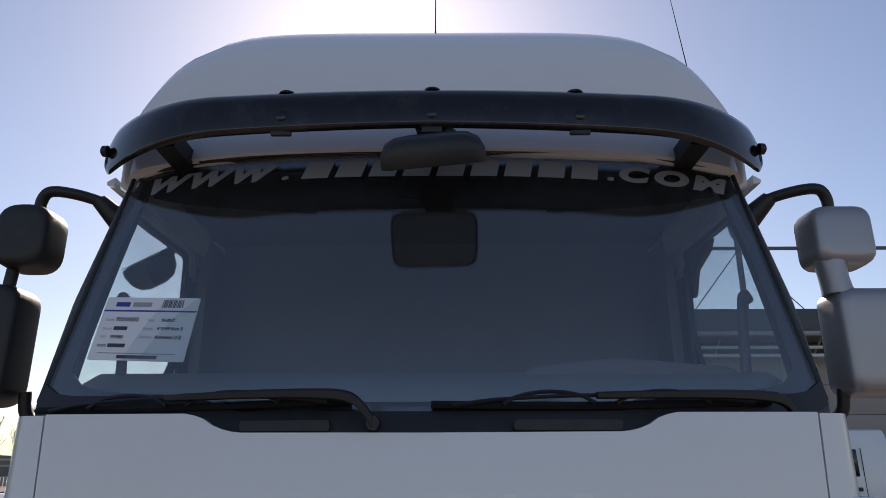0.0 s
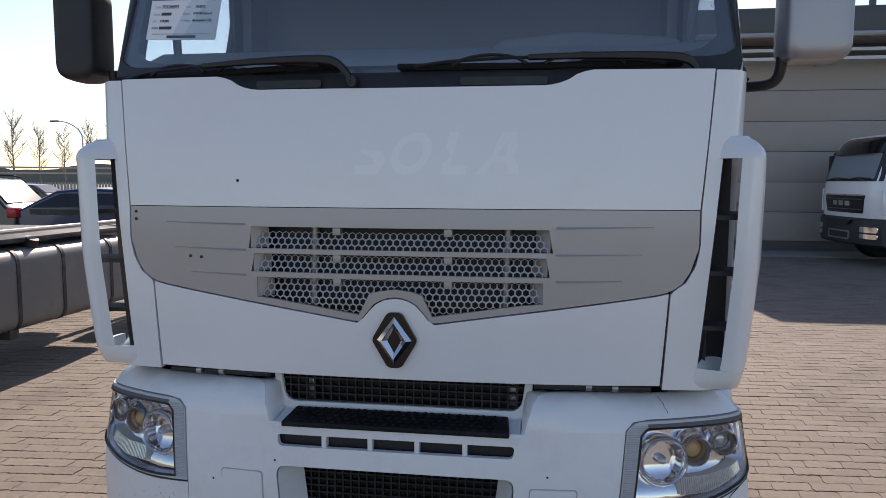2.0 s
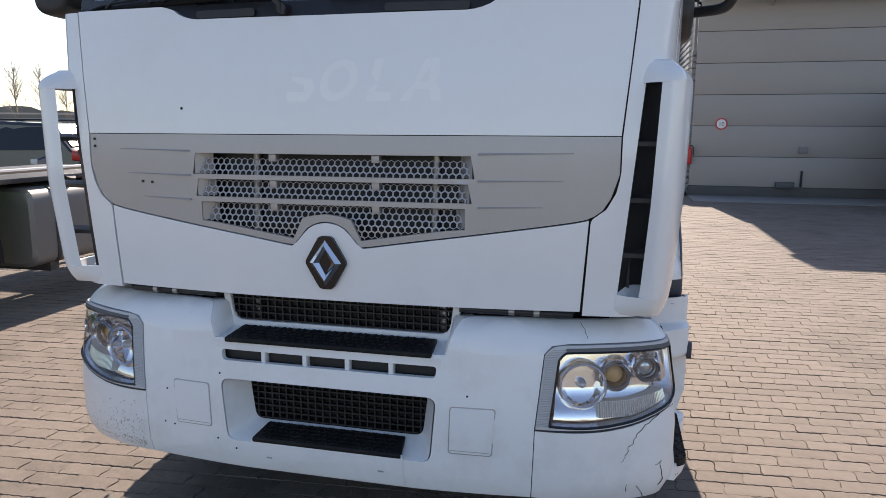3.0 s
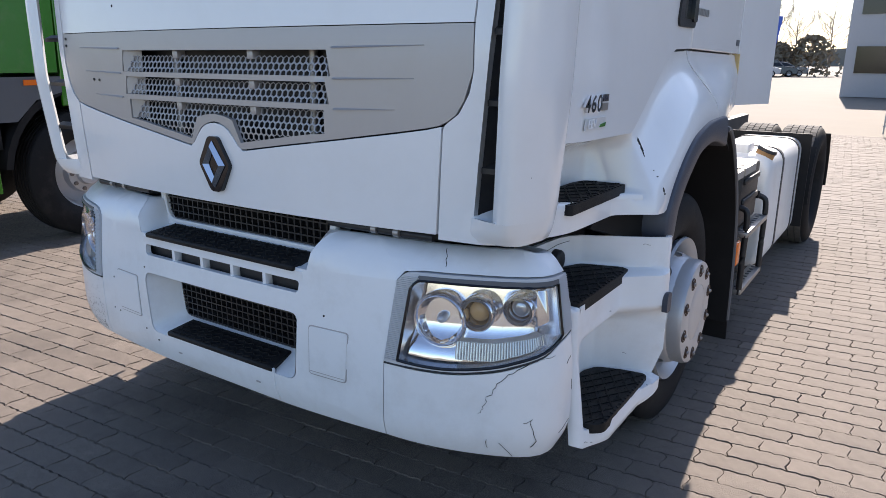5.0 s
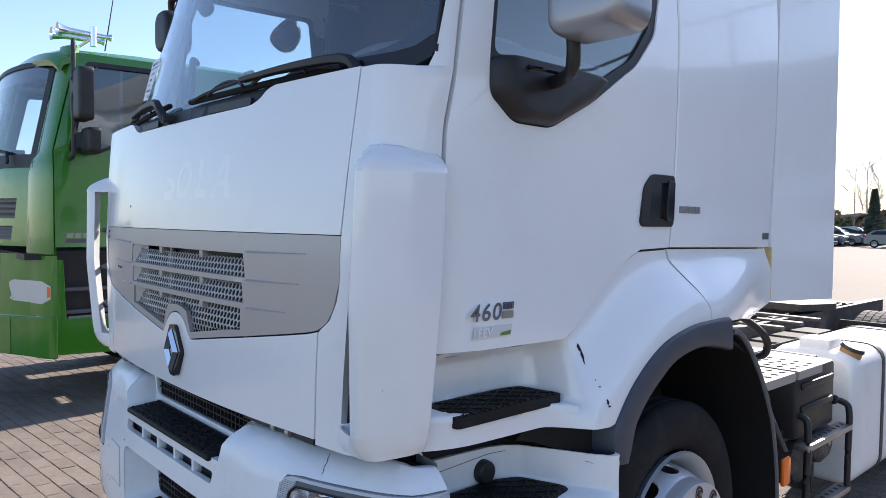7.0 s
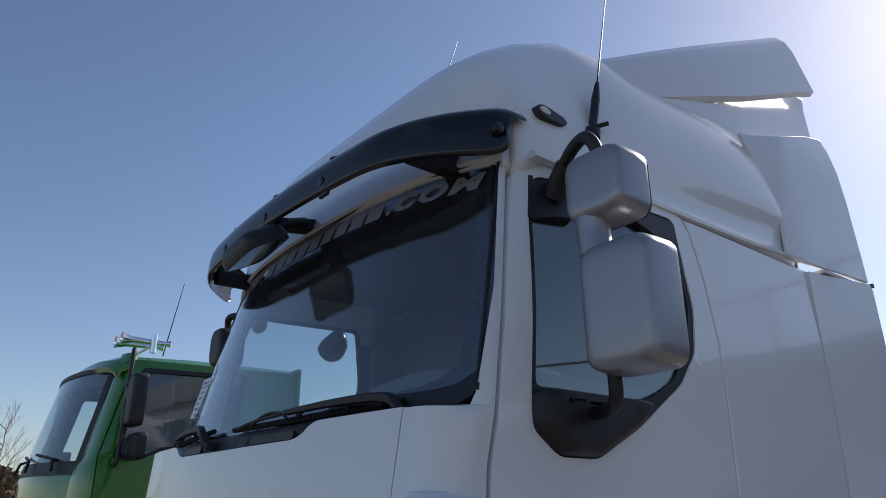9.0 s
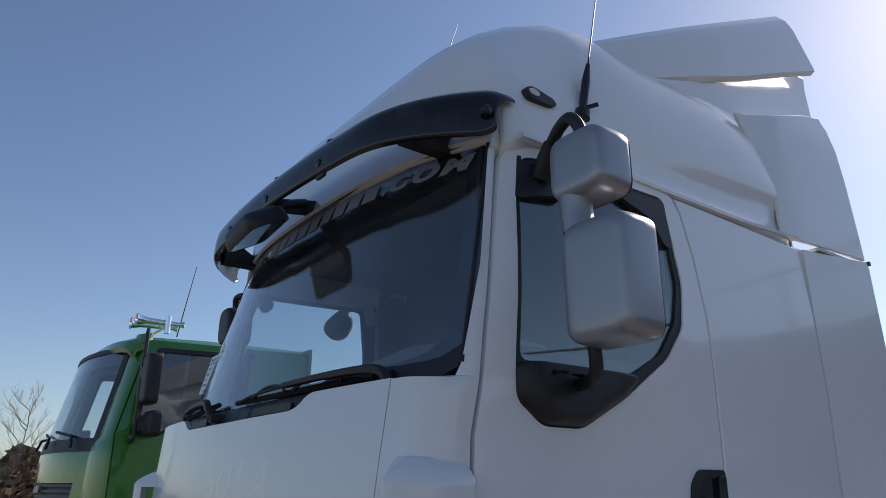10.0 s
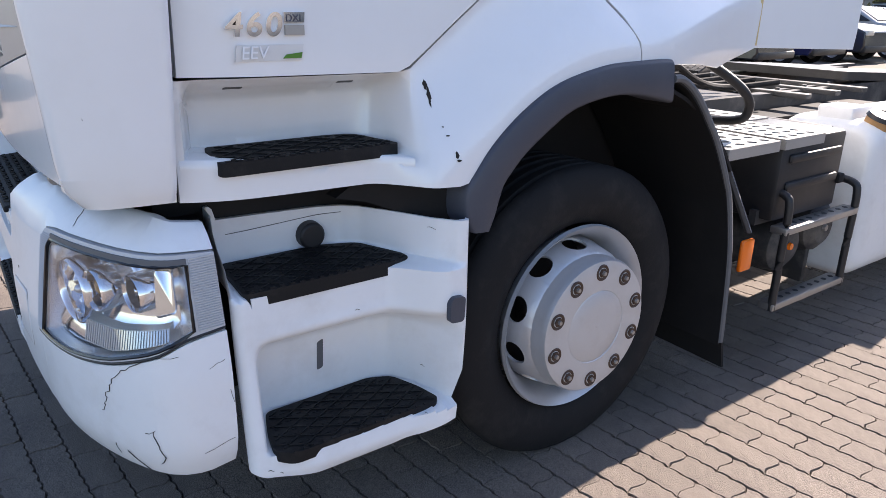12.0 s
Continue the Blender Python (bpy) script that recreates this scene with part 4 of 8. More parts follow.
# funnel round the lower opening, shelf and ribs
inner = rounded([(-0.312, 0.540), (0.312, 0.540), (0.332, 0.706), (-0.332, 0.706)], 0.030)
rings = [[Vector((u, bump_y(u, v) + 0.002, v)) for u, v in low_hole], [Vector((u, 0.055, v)) for u, v in inner], [Vector((u * 1.03, 0.07, 0.627 + (v - 0.627) * 1.08)) for u, v in inner], [Vector((u * 1.02, bump_y(u, v) + 0.02, 0.617 + (v - 0.617) * 1.06)) for u, v in low_hole]]
part("lower_funnel", loft(rings, True, False), WHITE_PLASTIC, bumper)
shelf = [[Vector((x, y, z)) for y, z in ((-0.036, 0.824), (-0.036, 0.856), (0.076, 0.872), (0.086, 0.890), (0.115, 0.894), (0.115, 0.824))] for x in (-0.40, 0.40)]
part("upper_shelf", loft(shelf), WHITE_PLASTIC, bumper, bevel=0.004)
for s in (-1, 1):
    cheek = []
    for x, z, xi in ((0.404, 0.852, 0.396), (0.409, 0.868, 0.397), (0.415, 0.890, 0.398), (0.423, 0.915, 0.400), (0.428, 0.930, 0.403), (0.434, 0.945, 0.406), (0.450, 0.966, 0.411), (0.474, 0.9725, 0.418)):
        y = bump_y(x, z)
        cheek.append([Vector((s * a, b, c)) for a, b, c in ((x + 0.003, y + 0.003, z), (x - 0.004, y + 0.012, z), (xi + 0.006, 0.06, z - 0.004), (xi, 0.095, z - 0.006), (xi + 0.05, 0.11, z - 0.006), (x + 0.02, y + 0.018, z - 0.002))])
    part("opening_cheek", loft(cheek), WHITE_PLASTIC, bumper, sharp=50)
for k in range(4):
    x = -0.228 + k * 0.152
    part("slot_rib", box(x - 0.008, x + 0.008, -0.036, -0.004, 0.776, 0.826, bevel=0.003), WHITE_PLASTIC, bumper)
part("slot_shelf", loft([[Vector((x, y, z)) for y, z in ((-0.036, 0.735), (-0.036, 0.784), (-0.016, 0.772), (0.03, 0.770), (0.03, 0.735))] for x in (-0.385, 0.385)]), WHITE_PLASTIC, bumper)
# black sheet set close behind the slot in place of its shaded depth
part("slot_dark", box(-0.40, 0.40, -0.008, 0.004, 0.765, 0.830), BLACK, bumper)
frame_o = rounded([(-0.424, 0.872), (0.424, 0.872), (0.440, 1.04), (-0.440, 1.04)], 0.045)
frame_i = rounded([(-0.398, 0.8965), (0.398, 0.8965), (0.414, 1.03), (-0.414, 1.03)], 0.040)
part("opening_frame", plate([frame_o, frame_i], lambda u, v, d: Vector((u, 0.078 + d, v)), 0.02), WHITE_PLASTIC, bumper, bevel=0.004)
for x in (-0.315, 0.372):
    br = part("grille_bracket", box(x - 0.016, x + 0.016, 0.118, 0.126, 0.90, 0.99, bevel=0.003), STEEL, bumper, "small steel bracket behind the grille")
    part("bracket_bolt", cyl((x, 0.112, 0.925), (x, 0.119, 0.925), 0.012, n=6), STEEL, br)


def grid_grille(x0, x1, z0, z1, y, nx, nz, name):
    holder = part(name, box(x0, x1, y + 0.05, y + 0.06, z0, z1), BLACK, bumper, "black square-mesh radiator grille")
    for i in range(nx + 1):
        x = x0 + (x1 - x0) * i / nx
        part("upright_bar", box(x - 0.0025, x + 0.0025, y, y + 0.018, z0, z1), BLACK, holder)
    for j in range(nz + 1):
        z = z0 + (z1 - z0) * j / nz
        part("cross_bar", box(x0, x1, y - 0.002, y + 0.016, z - 0.0025, z + 0.0025), BLACK, holder)


grid_grille(-0.412, 0.412, 0.900, 1.025, 0.092, 29, 5, "upper_grille")
grid_grille(-0.332, 0.332, 0.545, 0.710, 0.058, 24, 7, "lower_grille")


def studded_pad(w_front, w_back, z_front, z_back, y0, y1):
    bm = bmesh.new()
    add_loft(bm, [[Vector((x * w, y, z + dz)) for x in (-1, 1) for dz in ((0.0, -0.018) if x < 0 else (-0.018, 0.0))] for w, y, z in ((w_front, y0, z_front), (w_back, y1, z_back))])
    pad = part("bumper_step", bm, PAD, bumper, "black studded rubber step", bevel=0.006)
    bm = bmesh.new()
    for j in range(5):
        t = (j + 0.6) / 5.2
        y, z, w = y0 + (y1 - y0) * t, z_front + (z_back - z_front) * t, w_front + (w_back - w_front) * t - 0.02
        n = 24
        for i in range(n):
            x = -w + 2 * w * (i + (0.5 if j % 2 else 0.0)) / n
            add_box(bm, -0.0085, 0.0085, -0.0024, 0.0024, -0.002, 0.004, Matrix.Translation((x, y, z)) @ Matrix.Rotation(0.6 if (i + j) % 2 else -0.6, 4, "Z"))
    part("stud", bm, PAD, pad)["kind"] = "stuff"


studded_pad(0.368, 0.358, 0.868, 0.882, -0.046, 0.076)
studded_pad(0.270, 0.256, 0.521, 0.540, -0.064, 0.040)
# plate carrier under the lower step, with two screw holes
carrier = rounded([(-0.274, 0.402), (0.274, 0.402), (0.269, 0.518), (-0.269, 0.518)], 0.008)
holder = part("plate_carrier", plate([carrier], lambda u, v, d: bumper_at(u, v, d - 0.004), 0.008, 0.06), WHITE_PLASTIC, bumper, bevel=0.0025)
for x in (-0.205, 0.195):
    part("screw_hole", plate([rounded([(x - 0.010, 0.448), (x + 0.010, 0.448), (x + 0.010, 0.454), (x - 0.010, 0.454)], 0.0025)], lambda u, v, d: bumper_at(u, v, d - 0.0045), 0.002), GREY_TRIM, holder)
for s in (-1, 1):
    sq = rounded([(s * 0.420, 0.540), (s * 0.562, 0.540), (s * 0.572, 0.700), (s * 0.425, 0.700)], 0.012)
    sq_in = [(s * 0.4965 + (u - s * 0.4965) * 0.955, 0.62 + (v - 0.62) * 0.955) for u, v in sq]
    part("tow_cover", plate([sq_in], lambda u, v, d: bumper_at(u, v, d - 0.0035), 0.01), WHITE_PLASTIC, bumper, bevel=0.002)
    part("cover_groove", plate([sq, sq_in], lambda u, v, d: bumper_at(u, v, d - 0.001), 0.004), GREY_TRIM, bumper)
    part("cover_crease", plate([[(s * 0.428, 0.5515), (s * 0.556, 0.5515), (s * 0.556, 0.5535), (s * 0.428, 0.5535)]], lambda u, v, d: bumper_at(u, v, d - 0.0040), 0.002), GREY_TRIM, bumper)
    # lower corner piece
    cor = [(s * u, v) for u, v in [(0.6885, 0.402), (0.85, 0.394), (1.0, 0.387), (1.12, 0.381), (1.24, 0.378)] + rounded([(1.296, 0.384), (1.299, 0.722)], 0.0, 1)[1:3] + sm([(1.28, 0.722), (1.21, 0.714), (1.15, 0.689), (1.08, 0.668), (1.0, 0.648), (0.90, 0.635), (0.80, 0.633), (0.6945, 0.638)], 3)]
    part("bumper_corner", plate([cor], bumper_at, 0.02, 0.04), WHITE_PLASTIC, truck, "white bumper corner, cracked below the headlight" if s > 0 else "white bumper corner with stone chips", bevel=0.004)

    # headlight
    low_edge = sm([(0.6955, 0.645), (0.80, 0.643), (0.90, 0.645), (1.0, 0.658), (1.08, 0.678), (1.15, 0.699), (1.21, 0.727), (1.295, 0.735)], 3)
    up_edge = sm([(1.297, 0.897), (1.22, 0.903), (1.10, 0.906), (0.95, 0.908), (0.80, 0.907), (0.748, 0.901), (0.7205, 0.877)], 3)
    hl = [(s * u, v) for u, v in low_edge + up_edge]
    low_in = sm([(0.738, 0.656), (0.82, 0.651), (0.90, 0.653), (1.0, 0.666), (1.08, 0.686), (1.15, 0.706), (1.228, 0.740)], 3)
    up_in = sm([(1.232, 0.880), (1.10, 0.884), (0.95, 0.886), (0.81, 0.886), (0.782, 0.880), (0.766, 0.862)], 3)
    lens = [(s * u, v) for u, v in low_in + up_in]
    light = part("headlight", plate([hl, lens], lambda u, v, d: bumper_at(u, v, d - 0.005), 0.025, 0.05), RIBBED, truck, "clear headlight unit with grey ribbed ends", bevel=0.002)
    for zz in np.linspace(0.655, 0.892, 46):
        xi, xo = lerp(zz, (0.634, 0.88), (0.697, 0.724)), lerp(zz, (0.648, 0.868, 0.892), (0.734, 0.762, 0.79))
        part("rib", tube([bumper_at(s * max(xi, lerp(zz, (0.87, 0.895), (0.70, 0.752))), zz, -0.0065), bumper_at(s * xo, zz, -0.0065)], 0.0019, 5), RIBBED, light)
        if zz > 0.738:
            part("rib", tube([bumper_at(s * (1.238 + 0.057 * t), zz, -0.0065) for t in (0, 0.5, 1)], 0.0019, 5), RIBBED, light)
    part("top_strip", plate([[(s * u, v) for u, v in sm([(0.785, 0.889), (0.95, 0.8885), (1.10, 0.8865), (1.233, 0.8825)], 3) + sm([(1.233, 0.8945), (1.10, 0.8985), (0.95, 0.900), (0.79, 0.899)], 3)]], lambda u, v, d: bumper_at(u, v, d - 0.0075), 0.004, 0.05), GREY_DARK, light, "dark strip above the lens")
    part("gasket", tube([bumper_at(u, v, -0.005) for u, v in lens + lens[:1]], 0.0042, 6), GLOSS_BLACK, light)
    part("lower_gasket", tube([bumper_at(s * u, v - 0.004, -0.002) for u, v in low_edge], 0.003, 6), BLACK, light)
    part("lens", plate([lens], lambda u, v, d: bumper_at(u, v, d - 0.003), 0.003, 0.05), CLEAR, light, "clear plastic lens")
    mid = (0.97, 0.78)
    shrink = lambda k: [(mid[0] + (u - mid[0]) * k, mid[1] + (v - mid[1]) * k) for u, v in low_in + up_in]
    part("bezel_wall", loft([[bumper_at(s * u, v, 0.004) for u, v in low_in + up_in], [bumper_at(s * u, v, 0.03) for u, v in shrink(0.975)], [bumper_at(s * u, v, 0.062) for u, v in shrink(0.93)]], True, False), LAMP_WALL, light, "chrome inner bezel", sharp=60)
    part("inner_bezel", plate([[(s * u, v) for u, v in shrink(0.935)]], lambda u, v, d: bumper_at(u, v, 0.062 + d + 0.014 * (abs(u) - 0.97) - 0.030 * ease((0.745 - v) / 0.075)), 0.006, 0.02), BEZEL, light, "chrome inner bezel", sharp=60)
    blk = rounded([(1.135, 0.765), (1.198, 0.775), (1.198, 0.872), (1.135, 0.876)], 0.012)
    part("side_reflector", loft([[bumper_at(s * (1.167 + (u - 1.167) * k), 0.82 + (v - 0.82) * k, dd) for u, v in blk] for dd, k in ((0.055, 1.08), (0.020, 1.0), (0.015, 0.88))]), REFLECTOR, light, "chrome end reflector")
    axis = Vector((s * 0.22, -0.97, 0)).normalized()
    for nm, cu, cz, dep, r in (("main_reflector", 0.850, 0.775, 0.040, 0.072), ("dipped_projector", 0.960, 0.803, 0.030, 0.046), ("side_lamp", 1.085, 0.815, 0.034, 0.040)):
        m = Matrix.Translation(bumper_at(s * cu, cz, dep)) @ axis.to_track_quat("Y", "Z").to_matrix().to_4x4()
        lip = [(0.022, r * 0.93), (0.026, r), (0.020, r * 1.09), (-0.01, r * 1.10), (-0.045, r * 1.02), (-0.045, r * 0.9), (0.010, r * 0.90)]
        bm = revolve(lip, 36, (0, 0, 0), "y")
        bmesh.ops.transform(bm, matrix=m, verts=bm.verts)
        ring = part(nm, bm, BEZEL, light, "round chrome lamp ring", sharp=60)
        if nm != "main_reflector":
            bm = revolve([(-0.012, r * 1.02), (-0.035, r * 1.12), (-0.070, r * 1.42), (-0.072, r * 1.2), (-0.03, r * 0.9)], 36, (0, 0, 0), "y")
            bmesh.ops.transform(bm, matrix=m, verts=bm.verts)
            part("cone", bm, LAMP_WALL, ring, "satin silver lamp cone", sharp=60)
            bm = revolve([(0.018, r * 0.91), (0.019, r * 0.80), (0.004, r * 0.78), (0.004, r * 0.90)], 32, (0, 0, 0), "y")
            bmesh.ops.transform(bm, matrix=m, verts=bm.verts)
            part("inner_ring", bm, GREY_DARK, ring)
        bowl = [(0.008, r * 0.92), (-0.016, r * 0.74), (-0.032, r * 0.5), (-0.042, r * 0.22), (-0.043, 0.001)]
        if nm == "main_reflector":
            bowl = [(y * 1.5 - 0.004, q) for y, q in bowl]
        bm = revolve(bowl, 16 if nm == "main_reflector" else 32, (0, 0, 0), "y", False)
        bmesh.ops.transform(bm, matrix=m, verts=bm.verts)
        part("bowl", bm, REFLECTOR, ring, sharp=12 if nm == "main_reflector" else 40)
        ball = bmesh.new()
        bmesh.ops.create_uvsphere(ball, u_segments=20, v_segments=12, radius=1.0)
        k = {"main_reflector": (0.22, 0.030), "dipped_projector": (0.62, 0.018), "side_lamp": (0.66, 0.014)}[nm]
        bmesh.ops.transform(ball, matrix=m @ Matrix.Translation((0, -0.012, 0)) @ Matrix.Diagonal((r * k[0], k[1], r * k[0], 1)), verts=ball.verts)
        part("bulb", ball, BULB if nm == "dipped_projector" else GLASSY, ring)
    part("turn_lamp", loft([[bumper_at(s * u, z, dd) for z, dd in ((0.672 + 0.25 * max(0, u - 1.0), 0.020), (0.722 + 0.12 * max(0, u - 1.0), 0.026), (0.722 + 0.12 * max(0, u - 1.0), 0.058), (0.672 + 0.25 * max(0, u - 1.0), 0.058))] for u in np.linspace(0.90, 1.17, 14)]), HAZY, light, "ribbed turn lamp strip")
    bm = bmesh.new()
    for u in np.linspace(0.905, 1.165, 34):
        add_tube(bm, [bumper_at(s * u, 0.674 + 0.25 * max(0, u - 1.0), 0.019), bumper_at(s * u, 0.721 + 0.12 * max(0, u - 1.0), 0.025)], 0.0028, 5)
    part("lamp_flutes", bm, GLASSY, light)["kind"] = "stuff"

for k, (a, b, n, amp, r) in enumerate((((1.13, 0.688), (1.075, 0.662), 4, 0.003, 0.0028), ((1.075, 0.662), (1.02, 0.622), 5, 0.004, 0.0022), ((1.02, 0.622), (1.0, 0.585), 5, 0.005, 0.0022), ((1.0, 0.585), (0.985, 0.545), 6, 0.006, 0.0018), ((0.985, 0.545), (0.97, 0.530), 3, 0.004, 0.0012),
                                       ((1.13, 0.688), (1.19, 0.690), 4, 0.002, 0.0012), ((1.285, 0.66), (1.25, 0.648), 4, 0.003, 0.0012), ((1.29, 0.585), (1.296, 0.55), 3, 0.002, 0.0014), ((1.12, 0.515), (1.095, 0.505), 4, 0.004, 0.0016), ((1.115, 0.512), (1.135, 0.445), 6, 0.004, 0.0022), ((1.135, 0.445), (1.12, 0.425), 3, 0.004, 0.0028),
                                       ((0.995, 0.450), (0.998, 0.420), 4, 0.004, 0.0014), ((1.03, 0.440), (1.07, 0.388), 5, 0.003, 0.0020), ((1.29, 0.46), (1.22, 0.445), 4, 0.003, 0.0010), ((0.862, 0.925), (0.850, 0.965), 5, 0.005, 0.0014))):
    jagged(a, b, n, amp, 0.7 * r, on_bump, 40 + k)
rng = random.Random(5)
bm = bmesh.new()
for k in range(260):
    u, v = -0.71 - abs(rng.gauss(0, 0.14)), 0.41 + abs(rng.gauss(0, 0.075))
    p = bumper_at(u, v, -0.0004)
    add_cyl(bm, p, p + Vector((-0.0003, -0.0008, 0)), rng.uniform(0.0006, 0.0018), n=5)
part("stone_chips", bm, CRACK, truck, "dark stone chips in the bumper paint")["kind"] = "stuff"
part("dark_speck", cyl(front(-0.525, 1.64, -0.001), front(-0.525, 1.64, 0.002), 0.005, n=8), CRACK, truck)

for u, v in ((-0.60, 0.66), (-0.385, 0.738), (-0.615, 0.535), (-0.575, 0.53), (-0.40, 0.50), (0.48, 0.735), (-0.33, 0.47)):
    part("black_dot", cyl(bumper_at(u, v, -0.0008), bumper_at(u, v, 0.002), 0.0036, n=8), CRACK, truck)

# ---- windscreen, roof, visor ----
def ws_half(z):
    return ws_edge(z)


def ws_y(x, z):
    t = clamp((z - 1.95) / 0.85, 0, 1.2)
    return 0.055 + 0.25 * t + 0.125 * (abs(x) / 0.96) ** 2.6


def on_screen(u, v, d=0.0):
    return Vector((u * ws_half(v) / 0.95, ws_y(u * ws_half(v) / 0.95, v) + d, v))


def ws_low(u):
    a = abs(u)
    return lerp(a, (0.0, 0.43, 0.485, 0.54, 0.80, 0.87, 0.92, 0.95), (1.925, 1.927, 1.950, 1.972, 1.976, 1.980, 1.992, 2.02))


def ws_high(u):
    return 2.800 - 0.030 * (abs(u) / 0.95) ** 3


us = list(np.linspace(-0.95, 0.95, 41))
glass_loop = [(u, ws_low(u) + 0.002) for u in us] + [(u, ws_high(u)) for u in reversed(us)]
inner_loop = [(u * 0.935, max(2.005, ws_low(u) + 0.055 + 0.03 * (abs(u) / 0.95) ** 6)) for u in us] + [(u * 0.925, ws_high(u) - 0.05) for u in reversed(us)]
screen = part("windscreen", plate([glass_loop], lambda u, v, d: on_screen(u, v, d + 0.004), 0.006, 0.12), SCREEN, truck, "tinted windscreen with a black border")
part("screen_border", plate([glass_loop, inner_loop], lambda u, v, d: on_screen(u, v, d + 0.012), 0.004, 0.12), GLOSS_BLACK, screen, "black printed border")
part("screen_seal", tube([on_screen(u, v, 0.004) for u, v in glass_loop + glass_loop[:1]], 0.007, 6), BLACK, screen)
# dark film across the top with a line of silver letters
film = [(u * 0.90, 2.575 + 0.10 * (abs(u) / 0.95) ** 3.0) for u in us] + [(u * 0.915, ws_high(u) - 0.012) for u in reversed(us)]
part("sun_film", plate([film], lambda u, v, d: on_screen(u, v, d + 0.024), 0.002, 0.05), FILM, screen, "dark sun strip film")


def on_film(p):
    """Lays flat writing of the strip along the bowed glass."""
    u = p.x * 0.95 / ws_half(2.70)
    return on_screen(u, 2.698 + p.y - 0.020 * abs(u / 0.85) ** 2.2, 0.0004 - p.z)


def film_letter(ch, x0, x1, high):
    word = text_mesh("silver_letter", ch, 0.1, Matrix(), LETTER, screen, 0.0006, shear=0.30, bold=0.006)
    cs = [v.co for v in word.data.vertices]
    lo, hi, dn, up = min(c.x for c in cs), max(c.x for c in cs), min(c.y for c in cs), max(c.y for c in cs)
    bm = bmesh.new()
    bm.from_mesh(word.data)
    for k in range(1, 6):
        bmesh.ops.bisect_plane(bm, geom=bm.verts[:] + bm.edges[:] + bm.faces[:], dist=1e-5, plane_co=(lo + (hi - lo) * k / 6, 0, 0), plane_no=(1, 0, 0))
    for v in bm.verts:
        v.co = on_film(Vector((x0 + (v.co.x - lo) / (hi - lo) * (x1 - x0), (v.co.y - dn) / (up - dn) * high, v.co.z)))
    bm.to_mesh(word.data)
    bm.free()


for ch, x0, x1, high in (("W", -0.905, -0.760, 0.062), ("W", -0.765, -0.620, 0.062), ("W", -0.625, -0.480, 0.062), (".", -0.466, -0.444, 0.014), (".", 0.538, 0.560, 0.014), ("C", 0.580, 0.690, 0.064), ("O", 0.695, 0.815, 0.064), ("M", 0.815, 0.955, 0.062)):
    film_letter(ch, x0, x1, high)
for k in range(9):
    u0 = -0.405 + 0.1035 * k
    part("silver_bar", plate([[(u0, 0.0), (u0 + 0.082, 0.0), (u0 + 0.098, 0.062), (u0 + 0.016, 0.062)]], lambda a, b, d: on_film(Vector((a, b, 0.0006 - d))), 0.001, 0.03), LETTER, screen)

# scuttle and wipers
scut = [(u, ws_low(u) - 0.012) for u in us] + [(u, ws_low(u) + 0.055) for u in reversed(us)]
part("scuttle", plate([scut], lambda u, v, d: on_screen(u, v, d - 0.004 - 0.02 * clamp((1.98 - v) / 0.05)), 0.05, 0.12), BLACK, truck, "black scuttle panel below the windscreen", bevel=0.004)
part("scuttle_vent", plate([rounded([(0.18, 1.933), (0.42, 1.933), (0.42, 1.958), (0.18, 1.958)], 0.01)], lambda u, v, d: on_screen(u, v, d - 0.028), 0.012), BLACK, truck)
part("scuttle_vent", plate([rounded([(-0.42, 1.933), (-0.22, 1.933), (-0.22, 1.958), (-0.42, 1.958)], 0.01)], lambda u, v, d: on_screen(u, v, d - 0.028), 0.012), BLACK, truck)
for x0, x1 in ((-0.16, -0.92), (0.80, 0.02)):
    arm = smooth_path([on_screen(x0 + 0.035, 1.952, -0.040), on_screen(x0 + 0.015, 1.985, -0.060), on_screen(x0 - 0.02, 2.012, -0.066), on_screen(x0 - 0.10, 2.020, -0.060), on_screen(x0 - 0.25, 2.020, -0.050), on_screen((x0 + x1) / 2 - 0.05, 2.016, -0.040)])
    bm = bmesh.new()
    add_loft(bm, [[p + Vector((0, y, z)) for y, z in ((-0.012, -0.5 * h), (-0.014, 0.3 * h), (-0.006, 0.5 * h), (0.010, 0.5 * h), (0.012, -0.5 * h))] for p, h in zip(arm, np.linspace(0.034, 0.016, len(arm)))])
    wip = part("wiper", bm, BLACK, truck, "black windscreen wiper", bevel=0.003)
    part("blade", tube([on_screen(x0 - 0.02 + (x1 - x0) * t, 2.008 - 0.012 * t - 0.008 * math.sin(t * math.pi), -0.014) for t in np.linspace(0, 1, 9)], 0.010, 6), RUBBER, wip)
    for t0, t1, dz in ((0.06, 0.94, 0.020), (0.20, 0.48, 0.030), (0.54, 0.80, 0.030)):
        part("bow", tube([on_screen(x0 - 0.02 + (x1 - x0) * (t0 + (t1 - t0) * t), 2.004 - 0.012 * (t0 + (t1 - t0) * t) + dz * math.sin(t * math.pi) ** 0.6, -0.030) for t in np.linspace(0, 1, 9)], 0.0055, 6), BLACK, wip)
    part("hub", cyl(on_screen(x0 + 0.035, 1.950, -0.050), on_screen(x0 + 0.035, 1.950, 0.0), 0.016, 0.020, 14), BLACK, wip)

